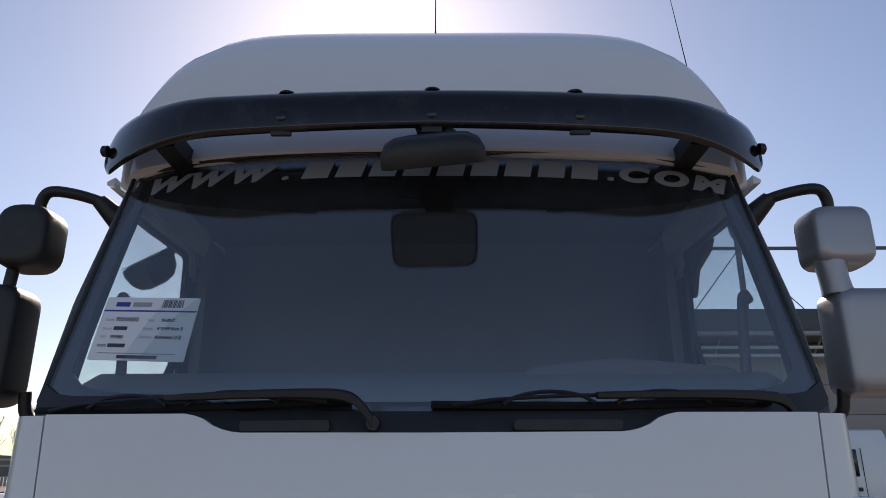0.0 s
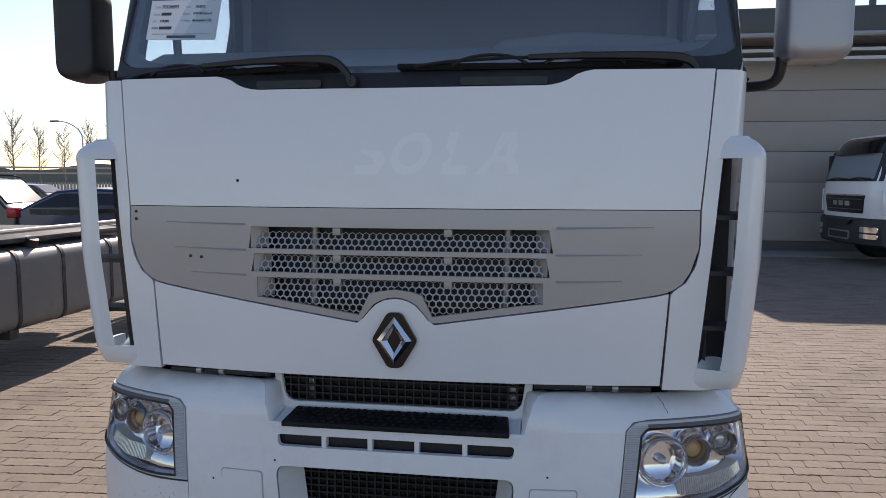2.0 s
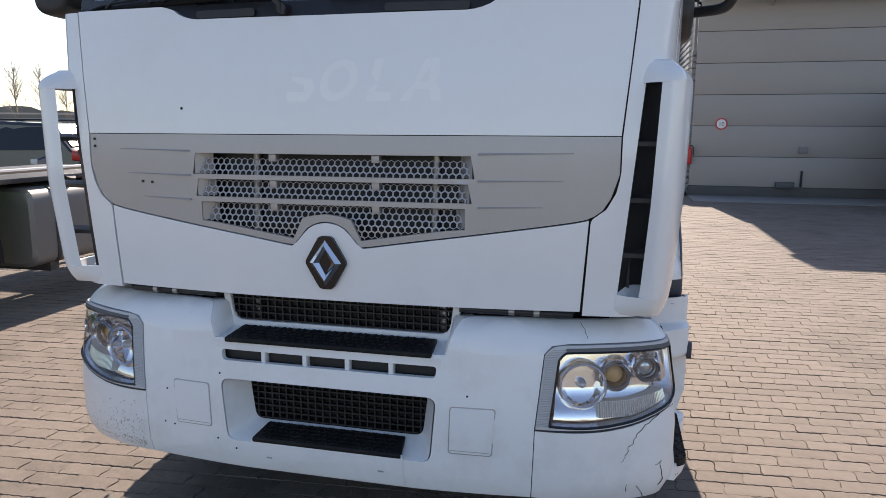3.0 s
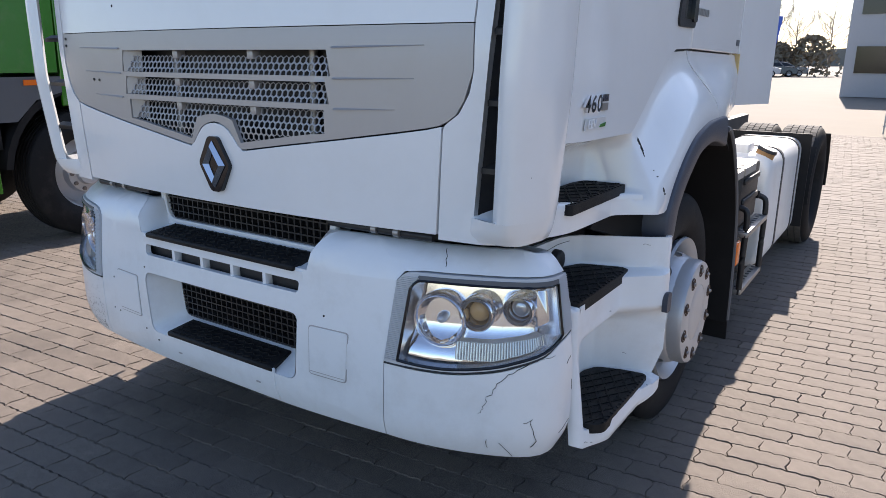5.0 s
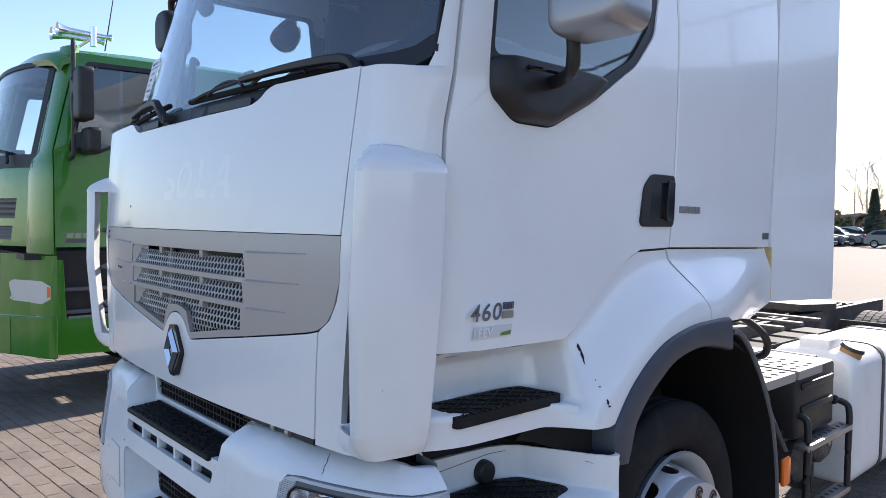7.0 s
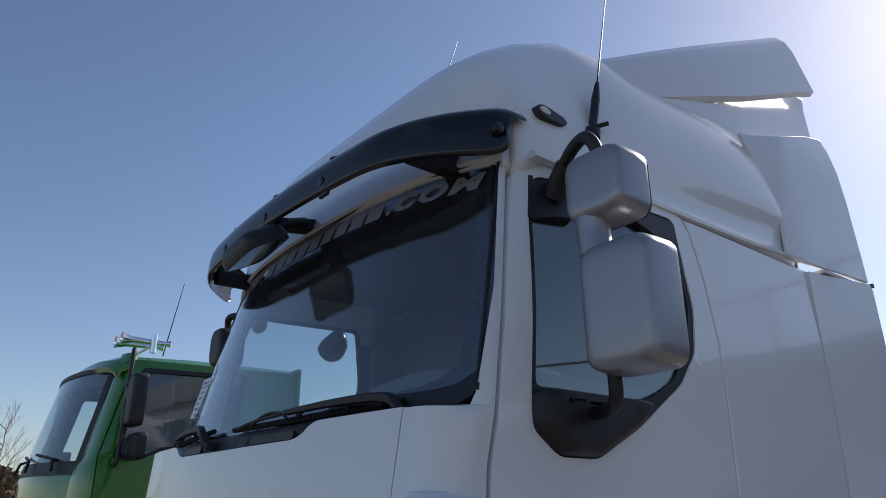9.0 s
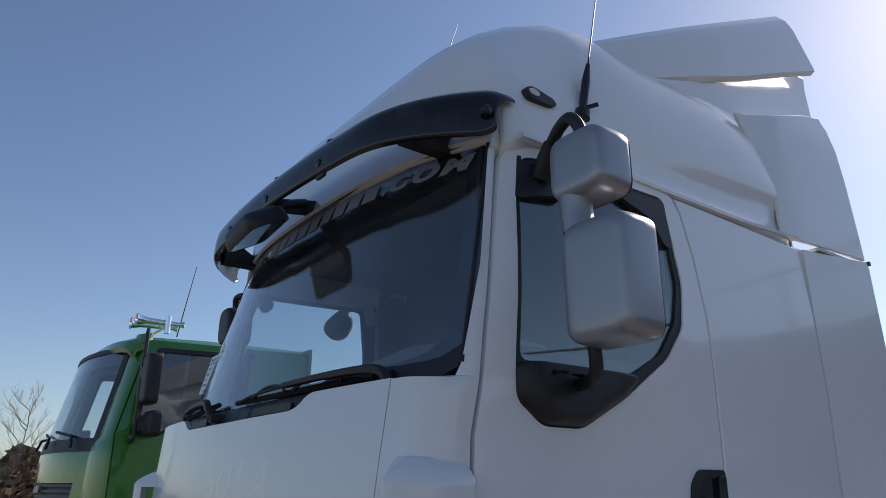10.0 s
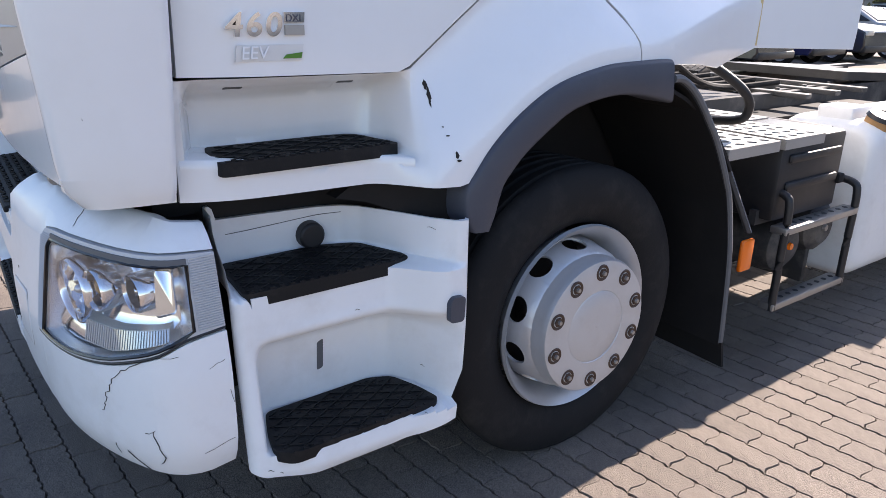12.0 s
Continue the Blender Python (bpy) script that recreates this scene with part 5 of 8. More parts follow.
# roof cap
PROF = ((0.285, 2.795), (0.318, 2.92), (0.358, 3.08), (0.408, 3.22), (0.475, 3.325), (0.575, 3.41), (0.71, 3.505), (0.86, 3.59), (1.03, 3.66), (1.25, 3.715), (1.5, 3.75), (1.75, 3.77), (1.98, 3.77), (2.09, 3.72), (2.135, 3.60))
rings = []
for i, (y, zt) in enumerate(PROF):
    base = 2.765 if y > 0.5 else 2.745
    w = lerp(y, (0.28, 0.45, 0.8, 2.0, 2.14), (1.0, 1.05, 1.075, 1.088, 1.080))
    h = zt - base
    n = lerp(y, (0.6, 1.15), (6.0, 3.0))
    half = [(w * (1 - f ** n) ** (1 / n), f) for f in np.linspace(0, 0.86, 20)]
    xq = half[-1][0]
    half += [(xq * (1 - t), (1 - (xq * (1 - t) / w) ** n) ** (1 / n)) for t in np.linspace(0, 1, 12)[1:]]
    prof = [(x, f, 1) for x, f in half] + [(-x, f, 1) for x, f in reversed(half[:-1])]
    ring = []
    for x, f, q in prof:
        z = base + h * f
        crease = lerp(y, (0.95, 1.15, 1.55, 2.14), (2.90, 2.918, 2.955, 2.985))
        dip = 0.032 * clamp((y - 0.95) / 0.35) * clamp((crease - z) / 0.06) * clamp((z - 2.77) / 0.05)
        back = 0.14 * abs(x) ** 2.6 * clamp((3.35 - zt) / 0.45)
        slim = 1 - 0.14 * ease((z - 2.86) / 0.52) * (1 - ease((y - 0.45) / 0.75))
        ring.append(Vector(((x - math.copysign(dip, x)) * slim, y + back * clamp((1.3 - y) / 0.8), z)))
    rings.append(ring)
roof = part("roof", loft([r + [Vector((p.x * 0.95, p.y + 0.03, p.z - 0.03)) for p in reversed(r)] for r in rings]), WHITE, truck, "tall white moulded roof", sharp=60)
# header strip between windscreen and roof
hdr = [(u, ws_high(u) + 0.004) for u in us] + [(u * 1.0, 2.87) for u in reversed(us)]
part("roof_front_strip", plate([hdr], lambda u, v, d: on_screen(u, v, d + 0.004 + 0.10 * max(0, v - 2.8)), 0.03, 0.1), WHITE, truck)
for s in (-1, 1):
    # swaged shoulder line and side marker
    part("roof_swage", loft([[Vector((s * (1.092 + b), y, z + c)) for b, c in ((-0.02, -0.012), (0.004, -0.008), (0.006, 0.004), (-0.02, 0.02))] for y, z in ((0.48, 2.765), (1.25, 2.765), (1.80, 2.768), (2.19, 2.79))]), WHITE, truck)
    mk = part("side_marker", loft([[Vector((s * (1.062 - 0.20 * (z0 - 2.93) + dx), y, z0)) for y, z0 in rounded([(0.527, 2.968), (0.565, 2.988), (0.66, 2.968), (0.672, 2.945), (0.640, 2.928), (0.540, 2.930)], 0.018)] for dx in (-0.05, 0.0, 0.012)]), BLACK, truck, "black roof marker light", bevel=0.003)
    part("marker_lens", plate([rounded([(0.538, 2.962), (0.563, 2.976), (0.590, 2.962), (0.580, 2.944), (0.548, 2.944)], 0.01)], lambda u, v, d, s=s: Vector((s * (1.078 - 0.20 * (v - 2.93) - d), u, v)), 0.006), HAZY, mk)
    part("rear_pillar", box(*sorted((s * 1.0, s * 1.07)), 2.12, 2.165, 1.25, 2.78), WHITE, truck)
# side and roof air fairings behind the cab
for s in (-1, 1):
    lowf = [(2.175, 1.262), (2.735, 1.245), (2.74, 1.30), (2.72, 2.72), (2.705, 2.755), (2.205, 2.735), (2.205, 2.0), (2.178, 1.50)]
    part("side_fairing", plate([lowf], lambda u, v, d, s=s: Vector((s * (1.10 + 0.065 * clamp((u - 2.2) / 0.54) - d), u, v)), 0.02, 0.1), WHITE, truck, "white side air fairing behind the cab", bevel=0.006)
    upf = [(2.09, 2.80), (2.20, 2.775), (2.80, 2.79), (2.79, 2.90), (2.755, 3.20), (2.705, 3.50), (2.665, 3.57), (2.50, 3.535), (2.20, 3.43), (1.90, 3.36), (1.98, 3.24), (2.05, 3.12), (2.09, 2.98)]
    part("upper_fairing", plate([upf], lambda u, v, d, s=s: Vector((s * (1.098 - 0.05 * ease((2.19 - u) / 0.22) + 0.025 * clamp((u - 2.2) / 0.6) - 0.03 * clamp((v - 3.3) / 0.25) ** 2 - d), u, v)), 0.02, 0.15), WHITE, truck, bevel=0.006)
    part("fairing_seal", plate([[(2.166, 1.27), (2.180, 1.27), (2.182, 1.50), (2.168, 1.50)]], lambda u, v, d, s=s: Vector((s * (1.106 - d), u, v)), 0.03), FOAM, truck, "yellowed foam seal")
    part("fairing_jamb", box(*sorted((s * 1.068, s * 1.083)), 2.15, 2.23, 1.50, 2.74), WHITE, truck)
    part("fairing_stay", box(*sorted((s * 0.98, s * 1.13)), 2.30, 2.78, 2.742, 2.758), STEEL, truck)
    part("fairing_bolt", cyl((s * 1.10, 2.775, 2.765), (s * 1.15, 2.775, 2.765), 0.012, n=10), BLACK, truck)
    mid = [(1.30, 3.30), (2.0, 3.38), (2.45, 3.48), (2.87, 3.62), (2.925, 3.99), (2.60, 3.95), (2.0, 3.72), (1.5, 3.53)]
    part("middle_fairing", plate([mid], lambda u, v, d, s=s: Vector((s * (0.985 - 0.04 * clamp((v - 3.5) / 0.4) - d), u, v)), 0.02, 0.15), WHITE, truck, bevel=0.006)
rings = []
for t in np.linspace(0, 1, 13):
    yb, yt = 0.98 + 1.905 * t, 0.98 + 1.63 * t
    z0, z1 = lerp(yb, (0.98, 1.16, 1.35, 1.75, 2.05, 2.35, 2.60, 2.885), (3.25, 3.30, 3.36, 3.515, 3.625, 3.755, 3.865, 3.98)), 3.43 + 0.517 * (yt - 0.98)
    w = lerp(yb, (0.98, 1.15, 1.35, 1.75, 2.05, 2.885), (0.93, 0.96, 0.985, 1.012, 1.02, 1.03))
    r = min(0.10, (z1 - z0) * 0.45)
    top = [(-w, z0), (-w, z1 - r), (-w + r * 0.12, z1 - r * 0.5), (-w + r * 0.45, z1 - r * 0.12), (-w + r, z1), (0, z1 + 0.012), (w - r, z1), (w - r * 0.45, z1 - r * 0.12), (w - r * 0.12, z1 - r * 0.5), (w, z1 - r), (w, z0)]
    at = lambda x, z: Vector((x, yb + (yt - yb) * (z - z0) / (z1 - z0), z))
    rings.append([at(x, z) for x, z in top] + [at(x * 0.975, z) - Vector((0, 0, 0.02)) for x, z in reversed(top)])
part("roof_spoiler", loft(rings), WHITE, truck, "white adjustable roof spoiler", sharp=45)
part("cab_back", box(-1.07, 1.07, 2.15, 2.18, 1.25, 2.95), WHITE, truck)
part("roof_back", box(-0.93, 0.93, 2.12, 2.15, 2.95, 3.60), WHITE, truck)
part("cab_floor", box(-0.92, 0.92, 0.20, 2.15, 1.20, 1.23), BLACK, truck)

# tinted sun visor on brackets: it bows forwards and wraps round the pillars, with rounded ends
def visor_y(x):
    a = abs(x)
    return 0.092 + 0.03 * (a / 0.6) ** 2 + 0.20 * clamp((a - 0.62) / 0.44) ** 2.2


VISOR_END = 1.066
rings = []
for k in range(81):
    x = VISOR_END * math.sin(math.pi / 2 * (k / 40 - 1))
    a = abs(x)
    y = visor_y(x)
    lift = ease((a - 0.55) / 0.50)
    top, low = 2.905 + 0.010 * lift, 2.775 - 0.014 * a - 0.012 * lift
    edge = clamp((a - VISOR_END + 0.05) / 0.05)
    trim = 0.036 * (1 - math.sqrt(max(0.0, 1 - edge * edge)))
    zt, zb = top - trim, low + trim
    prof = [(y + 0.085, zt + 0.012), (y + 0.045, zt + 0.008), (y + 0.020, zt - 0.010), (y + 0.007, zt - 0.035), (y, (zt + zb) / 2), (y - 0.003, zb + 0.014), (y - 0.001, zb + 0.004), (y + 0.004, zb)]
    back = [(yy + 0.007, zz - 0.004) for yy, zz in reversed(prof)]
    rings.append([Vector((x, yy, zz)) for yy, zz in prof + back])
visor = part("sun_visor", loft(rings), VISOR, truck, "smoked plastic sun visor on brackets", sharp=60)
for x in (-0.433, 0.0, 0.424):
    part("visor_bolt", revolve([(-0.006, 0.001), (-0.006, 0.009), (-0.003, 0.016), (0.012, 0.017)], 16, (x, visor_y(x) - 0.002, 2.812), "y", False), GLOSS_BLACK, visor)
    part("visor_lug", revolve([(0.0, 0.026), (0.006, 0.024), (0.010, 0.014), (0.013, 0.010), (0.013, 0.001)], 16, (x, visor_y(x) + 0.055, 2.910), "z", False), BLACK, visor)
    part("visor_tab", box(x - 0.03, x + 0.03, visor_y(x) + 0.006, visor_y(x) + 0.02, 2.756, 2.780, bevel=0.004), BLACK, visor)
    if x == 0.0:
        part("visor_bracket", loft([[Vector((x + dx, visor_y(x) + 0.01, z)) for dx, z in ((-0.05, 2.775), (0.05, 2.775), (0.05, 2.80), (-0.05, 2.80))], [Vector((x + dx, ws_y(x, 2.84), z)) for dx, z in ((-0.03, 2.80), (0.03, 2.80), (0.03, 2.85), (-0.03, 2.85))]]), BLACK, visor)
for s in (-1, 1):
    part("end_bracket", loft([[Vector((s * x, y, z)) for x, z in ((0.775, 2.772), (0.835, 2.768), (0.845, 2.83), (0.775, 2.83))] for y in (visor_y(0.8) + 0.042, ws_y(0.80, 2.84) + 0.02)]), BLACK, visor)
    part("end_bolt", revolve([(s * 0.010, 0.001), (s * 0.010, 0.010), (s * 0.004, 0.018), (s * -0.012, 0.019)], 16, (s * 1.060, 0.362, 2.825), "x", False), BLACK, visor)

# front mirror hanging below the visor: a shallow rounded box, its glass facing down and back
FM = pose(0.0, 0.055, 2.678, 30, -6, 0)
fm_shape = rounded([(-0.142, -0.085), (0.142, -0.095), (0.148, 0.085), (-0.142, 0.095)], 0.045, 6)
fm = part("front_mirror", loft([[FM @ Vector((x * k, y * k, z)) for x, y in fm_shape] for z, k in ((-0.032, 0.95), (-0.036, 0.99), (-0.030, 1.0), (0.0, 0.99), (0.026, 0.90), (0.040, 0.72), (0.045, 0.45))]), BLACK, truck, "black front-view mirror under the visor", sharp=60)
part("mirror_glass", loft([[FM @ Vector((x * 0.93, y * 0.91, z)) for x, y in fm_shape] for z in (-0.0345, -0.0315)]), MIRROR, fm)
part("mirror_arm", tube(smooth_path([(0.03, 0.07, 2.70), (0.05, 0.11, 2.75), (0.04, 0.17, 2.79), (0.03, 0.25, 2.82)]), 0.022), BLACK, fm)

# door mirrors: silver shells, a wide-angle one over a main one
def shell(cx, cy, cz, w, h, d, s, r):
    rings = []
    for t, k in ((-1.0, 0.50), (-0.985, 0.72), (-0.94, 0.86), (-0.84, 0.935), (-0.66, 0.972), (-0.35, 0.99), (0.0, 1.0), (0.50, 1.0), (0.62, 0.985)):
        kx, kz = k, 1 - (1 - k) * w / h
        pts = rounded([(-w * kx, -h * kz), (w * kx, -h * kz), (w * kx, h * kz), (-w * kx, h * kz)], r * (0.5 + 0.5 * k), 6)
        rings.append([Vector((s * (cx + u), cy + t * d, cz + v)) for u, v in pts])
    return loft(rings)


def back_rim(cx, cy, cz, w, h, s, r):
    """The dark plastic frame that closes a shell behind, round the glass."""
    o = rounded([(-w, -h), (w, -h), (w, h), (-w, h)], r, 6)
    i = [(u * 0.93, v * (1 - 0.07 * w / h)) for u, v in o]
    return plate([o, i], lambda u, v, d: Vector((s * (cx + u), cy + 0.018 - d, cz + v)), 0.022)


for s, paint, mx, mw, mh, wx, wz, ww, wh, r in ((1, SILVER, 1.372, 0.112, 0.168, 1.326, 2.566, 0.099, 0.100, 0.05), (-1, BLACK, 1.385, 0.088, 0.190, 1.338, 2.575, 0.088, 0.108, 0.072)):
    tone = "silver" if s > 0 else "black"
    for kind, cx, cz, w, h, d in (("door_mirror", mx, 2.222, mw, mh, 0.085), ("wide_mirror", wx, wz, ww, wh, 0.08)):
        sh = part(kind, shell(cx, 0.515, cz, w, h, d, s, r), paint, truck, tone + (" main mirror housing on a bent arm" if kind == "door_mirror" else " wide-angle mirror housing"))
        part("mirror_glass", plate([rounded([(-w + 0.012, -h + 0.013), (w - 0.012, -h + 0.013), (w - 0.012, h - 0.013), (-w + 0.012, h - 0.013)], r * 0.8)], lambda u, v, d, s=s: Vector((s * (cx + u), 0.575 - d, cz + v)), 0.003), MIRROR, sh)
        part("back_rim", back_rim(cx, 0.556, cz, w - 0.004, h - 0.004, s, r * 0.92), BLACK, sh)
        if kind == "door_mirror":
            mir = sh
        else:
            wide = sh
    if s > 0:
        part("neck", loft([[Vector((x + w * math.cos(a), 0.488 + 0.048 * math.sin(a), z)) for a in [k * math.pi / 9 for k in range(18)]] for x, z, w in ((1.296, 2.372, 0.050), (1.292, 2.395, 0.046), (1.288, 2.425, 0.044), (1.286, 2.455, 0.045), (1.287, 2.48, 0.050), (1.290, 2.51, 0.056))]), paint, wide, sharp=70)
    else:
        part("neck", tube([(s * 1.385, 0.51, 2.36), (s * 1.375, 0.51, 2.50)], 0.020, 10), paint, wide)
    part("upper_arm", tube(smooth_path([(s * 1.09, 0.565, 2.690), (s * 1.14, 0.55, 2.722), (s * 1.22, 0.51, 2.738), (s * 1.285, 0.485, 2.735), (s * 1.312, 0.49, 2.70), (s * 1.315, 0.50, 2.65)]), 0.019, 12), BLACK, wide, "black tubular arm")
    part("lower_arm", tube(smooth_path([(s * 1.11, 0.62, 1.985), (s * 1.18, 0.60, 1.985), (s * 1.25, 0.56, 1.99), (s * 1.275, 0.54, 2.02), (s * 1.28, 0.53, 2.08)]), 0.019, 10), BLACK, mir, "black tubular arm")
    part("arm_cap", cyl((s * 1.075, 0.58, 2.655), (s * 1.15, 0.548, 2.728), 0.042, 0.026, 14), BLACK, wide)
# kerb mirror over the far door
outline = rounded([(-0.115, 0.045), (-0.05, 0.085), (0.10, 0.05), (0.125, -0.02), (0.02, -0.085), (-0.09, -0.055)], 0.04)
tip = Matrix.Translation((-1.19, 1.085, 2.648)) @ Matrix.Rotation(radians(-28), 4, "Y") @ Matrix.Rotation(radians(24), 4, "X")
km = part("kerb_mirror", loft([[tip @ Vector((x * k, y * k, z)) for x, y in outline] for z, k in ((0.03, 0.75), (0.025, 0.95), (0.0, 1.0), (-0.045, 0.9), (-0.075, 0.68), (-0.09, 0.35))]), GLOSS_BLACK, truck, "black kerb-view mirror outside the far door", sharp=60)
part("mirror_glass", loft([[tip @ Vector((x * 0.92, y * 0.92, z)) for x, y in outline] for z in (0.031, 0.034)]), MIRROR, km)
part("mirror_stay", tube([(-1.08, 1.10, 2.745), (-1.15, 1.09, 2.68)], 0.02), BLACK, km)
# aerials
for base, tip, fk in (((1.070, 0.795, 2.955), (1.070, 1.010, 3.88), 1.0), ((0.0, 0.93, 3.61), (0.0, 1.085, 4.10), 0.35)):
    b0 = Vector(base)
    way = (Vector(tip) - b0).normalized()
    turn = Matrix.Translation(b0) @ way.to_track_quat("Z", "Y").to_matrix().to_4x4()
    a = part("aerial", tube([b0 + way * 0.2 * fk, tip], 0.0032, 6, taper=0.0016), BLACK, truck, "thin black whip aerial")
    bm = revolve([(-0.02, 0.030 * fk), (0.012, 0.028 * fk), (0.03, 0.011 * fk), (0.05 * fk, 0.015 * fk), (0.15 * fk, 0.016 * fk), (0.23 * fk, 0.008 * fk), (0.23 * fk, 0.001), (-0.02, 0.001)], 12, (0, 0, 0), "z")
    bmesh.ops.transform(bm, matrix=turn, verts=bm.verts)
    part("aerial_foot", bm, BLACK, a)
part("wing_nut", tube([(1.07, 0.82, 2.99), (1.10, 0.85, 3.0)], 0.008, 6), BLACK, truck)

# ---- cab inside ----
dash = [[Vector((x, y, z)) for y, z in ((0.20, 1.93), (0.22, 2.00), (0.30, 2.06), (0.45, 2.125), (0.62, 2.12), (0.66, 1.90), (0.62, 1.60), (0.20, 1.60))] for x in np.linspace(-1.03, 1.03, 9)]
part("dashboard", loft(dash), CABIN_LIGHT, truck, "grey dashboard", bevel=0.02)
part("binnacle", loft([[Vector((x, y, z)) for x, z in rounded([(0.22, 2.03), (0.94, 2.03), (0.92, 2.135), (0.56, 2.165), (0.28, 2.14)], 0.04)] for y in (0.42, 0.56, 0.60)]), CABIN, truck, bevel=0.01)
wheel_m = pose(0.50, 0.74, 1.965, -58, 0, 0)
bm = revolve([(0.016 * math.sin(a), 0.225 + 0.016 * math.cos(a)) for a in [k * math.pi / 4 for k in range(8)]], 36, (0, 0, 0), "z")
bmesh.ops.transform(bm, matrix=wheel_m, verts=bm.verts)
sw = part("steering_wheel", bm, CABIN, truck, "dark steering wheel")
bm = bmesh.new()
for a in (0.3, math.pi - 0.3, -math.pi / 2):
    add_tube(bm, [wheel_m @ Vector((0.06 * math.cos(a), 0.06 * math.sin(a), -0.02)), wheel_m @ Vector((0.22 * math.cos(a), 0.22 * math.sin(a), 0))], 0.016, 8)
add_cyl(bm, wheel_m @ Vector((0, 0, -0.06)), wheel_m @ Vector((0, 0, 0.0)), 0.08, 0.07, 18)
part("spoke", bm, CABIN, sw)
part("cabin_back", box(-1.02, 1.02, 1.46, 1.50, 1.25, 3.05), CABIN, truck)
part("cabin_ceiling", box(-1.04, 1.04, 0.62, 1.48, 2.86, 2.88), CABIN, truck)
for s in (-1, 1):
    part("cabin_side", box(*sorted((s * 1.0, s * 1.045)), 0.44, 1.48, 1.25, 2.10), CABIN, truck)
    part("cabin_side_rear", box(*sorted((s * 1.0, s * 1.045)), 1.26, 1.48, 1.95, 2.88), CABIN, truck)
    part("grab_handle", tube(smooth_path([(s * 1.01, 0.50, 2.36), (s * 0.985, 0.47, 2.37), (s * 0.97, 0.46, 2.33), (s * 0.955, 0.45, 2.2), (s * 0.95, 0.45, 2.08)]), 0.016, 8), CABIN, truck)
# price card behind the glass
CARD = Matrix.Translation((-0.795, 0.215, 2.218)) @ Matrix.Rotation(radians(-8), 4, "Z") @ Matrix.Rotation(radians(90 - 13), 4, "X") @ Matrix.Rotation(radians(-3), 4, "Z") @ Matrix.Diagonal((0.945, 0.965, 1.0, 1.0))
bm = plate([rounded([(-0.15, -0.098), (0.15, -0.098), (0.15, 0.098), (-0.15, 0.098)], 0.006)], lambda u, v, d: CARD @ Vector((u, v, -d)), 0.002)
card = solid_mesh("price_card", bm, PAPER, "white printed price card standing behind the windscreen", "card")


def card_bar(x0, x1, y0, y1, ink, nm="printed_bar"):
    part(nm, plate([[(x0, y0), (x1, y0), (x1, y1), (x0, y1)]], lambda u, v, d: CARD @ Vector((u, v, 0.0008 - d)), 0.0006), ink, card)


card_bar(-0.148, 0.148, 0.052, 0.057, INK_BLUE)
card_bar(-0.115, -0.07, 0.068, 0.082, INK_BLUE)
card_bar(-0.06, 0.0, 0.068, 0.082, INK_GREY)
for k in range(14):
    x = 0.035 + k * 0.0048
    card_bar(x, x + (0.003 if k % 3 else 0.0018), 0.066, 0.090, INK)
CT = lambda x, y: CARD @ Matrix.Translation((x, y, 0.0012))
text_mesh("printed_word", "Code", 0.012, CT(-0.133, 0.022), INK_GREY, card)
text_mesh("printed_word", "70104693", 0.0185, CT(-0.100, 0.021), INK, card, bold=0.0004)
text_mesh("printed_word", "Year", 0.012, CT(0.002, 0.022), INK_GREY, card)
text_mesh("printed_word", "10-2012", 0.013, CT(0.045, 0.022), INK, card, bold=0.0006)
text_mesh("printed_word", "Brand", 0.012, CT(-0.133, -0.006), INK_GREY, card)
card_bar(-0.098, -0.055, -0.006, 0.005, INK)
text_mesh("printed_word", "Engine", 0.012, CT(-0.005, -0.004), INK_GREY, card)
text_mesh("printed_word", "460 HP Euro 5", 0.0135, CT(0.04, -0.004), INK, card, bold=0.0006)
text_mesh("printed_word", "KM", 0.012, CT(-0.133, -0.032), INK_GREY, card)
text_mesh("printed_word", "719.901", 0.013, CT(-0.10, -0.032), INK, card, bold=0.0006)
text_mesh("printed_word", "Gearbox", 0.012, CT(-0.010, -0.030), INK_GREY, card)
text_mesh("printed_word", "Automatic (12)", 0.0135, CT(0.04, -0.030), INK, card, bold=0.0006)
card_bar(-0.133, -0.105, -0.058, -0.050, INK_GREY)
card_bar(-0.10, -0.045, -0.059, -0.048, INK)
card_bar(-0.125, 0.12, -0.078, -0.0755, INK_GREY)
card_bar(-0.06, 0.065, -0.092, -0.082, INK)

# badges on the door
for k, ch in enumerate("460"):
    text_mesh("badge_digit", ch, 0.064, Matrix(((0, 0, 1, side_x(0.36, 1.33) + 0.004), (1.12, 0, 0, 0.343 + 0.041 * k), (0, 1, 0, 1.330), (0, 0, 0, 1))), CHROME, truck, 0.004, "chrome number on the door", shear=0.15, bold=0.0012)
part("badge_bar", plate([[(0.468, 1.355), (0.512, 1.355), (0.514, 1.375), (0.468, 1.375)]], lambda u, v, d: Vector((side_x(u, v) + 0.006 - d, u, v)), 0.008), CHROME, truck)
part("badge_bar", plate([[(0.470, 1.330), (0.512, 1.330), (0.512, 1.350), (0.470, 1.350)]], lambda u, v, d: Vector((side_x(u, v) + 0.006 - d, u, v)), 0.008), STEEL, truck)
eev = part("badge_plate", plate([[(0.362, 1.280), (0.505, 1.280), (0.510, 1.312), (0.367, 1.312)]], lambda u, v, d: Vector((side_x(u, v) + 0.003 - d, u, v)), 0.004), RIBBED_L, truck, "small silver badge with a green flash")
text_mesh("badge_word", "DXI", 0.020, Matrix(((0, 0, 1, side_x(0.49, 1.34) + 0.0068), (1, 0, 0, 0.471), (0, 1, 0, 1.357), (0, 0, 0, 1))), INK, truck, 0.001)
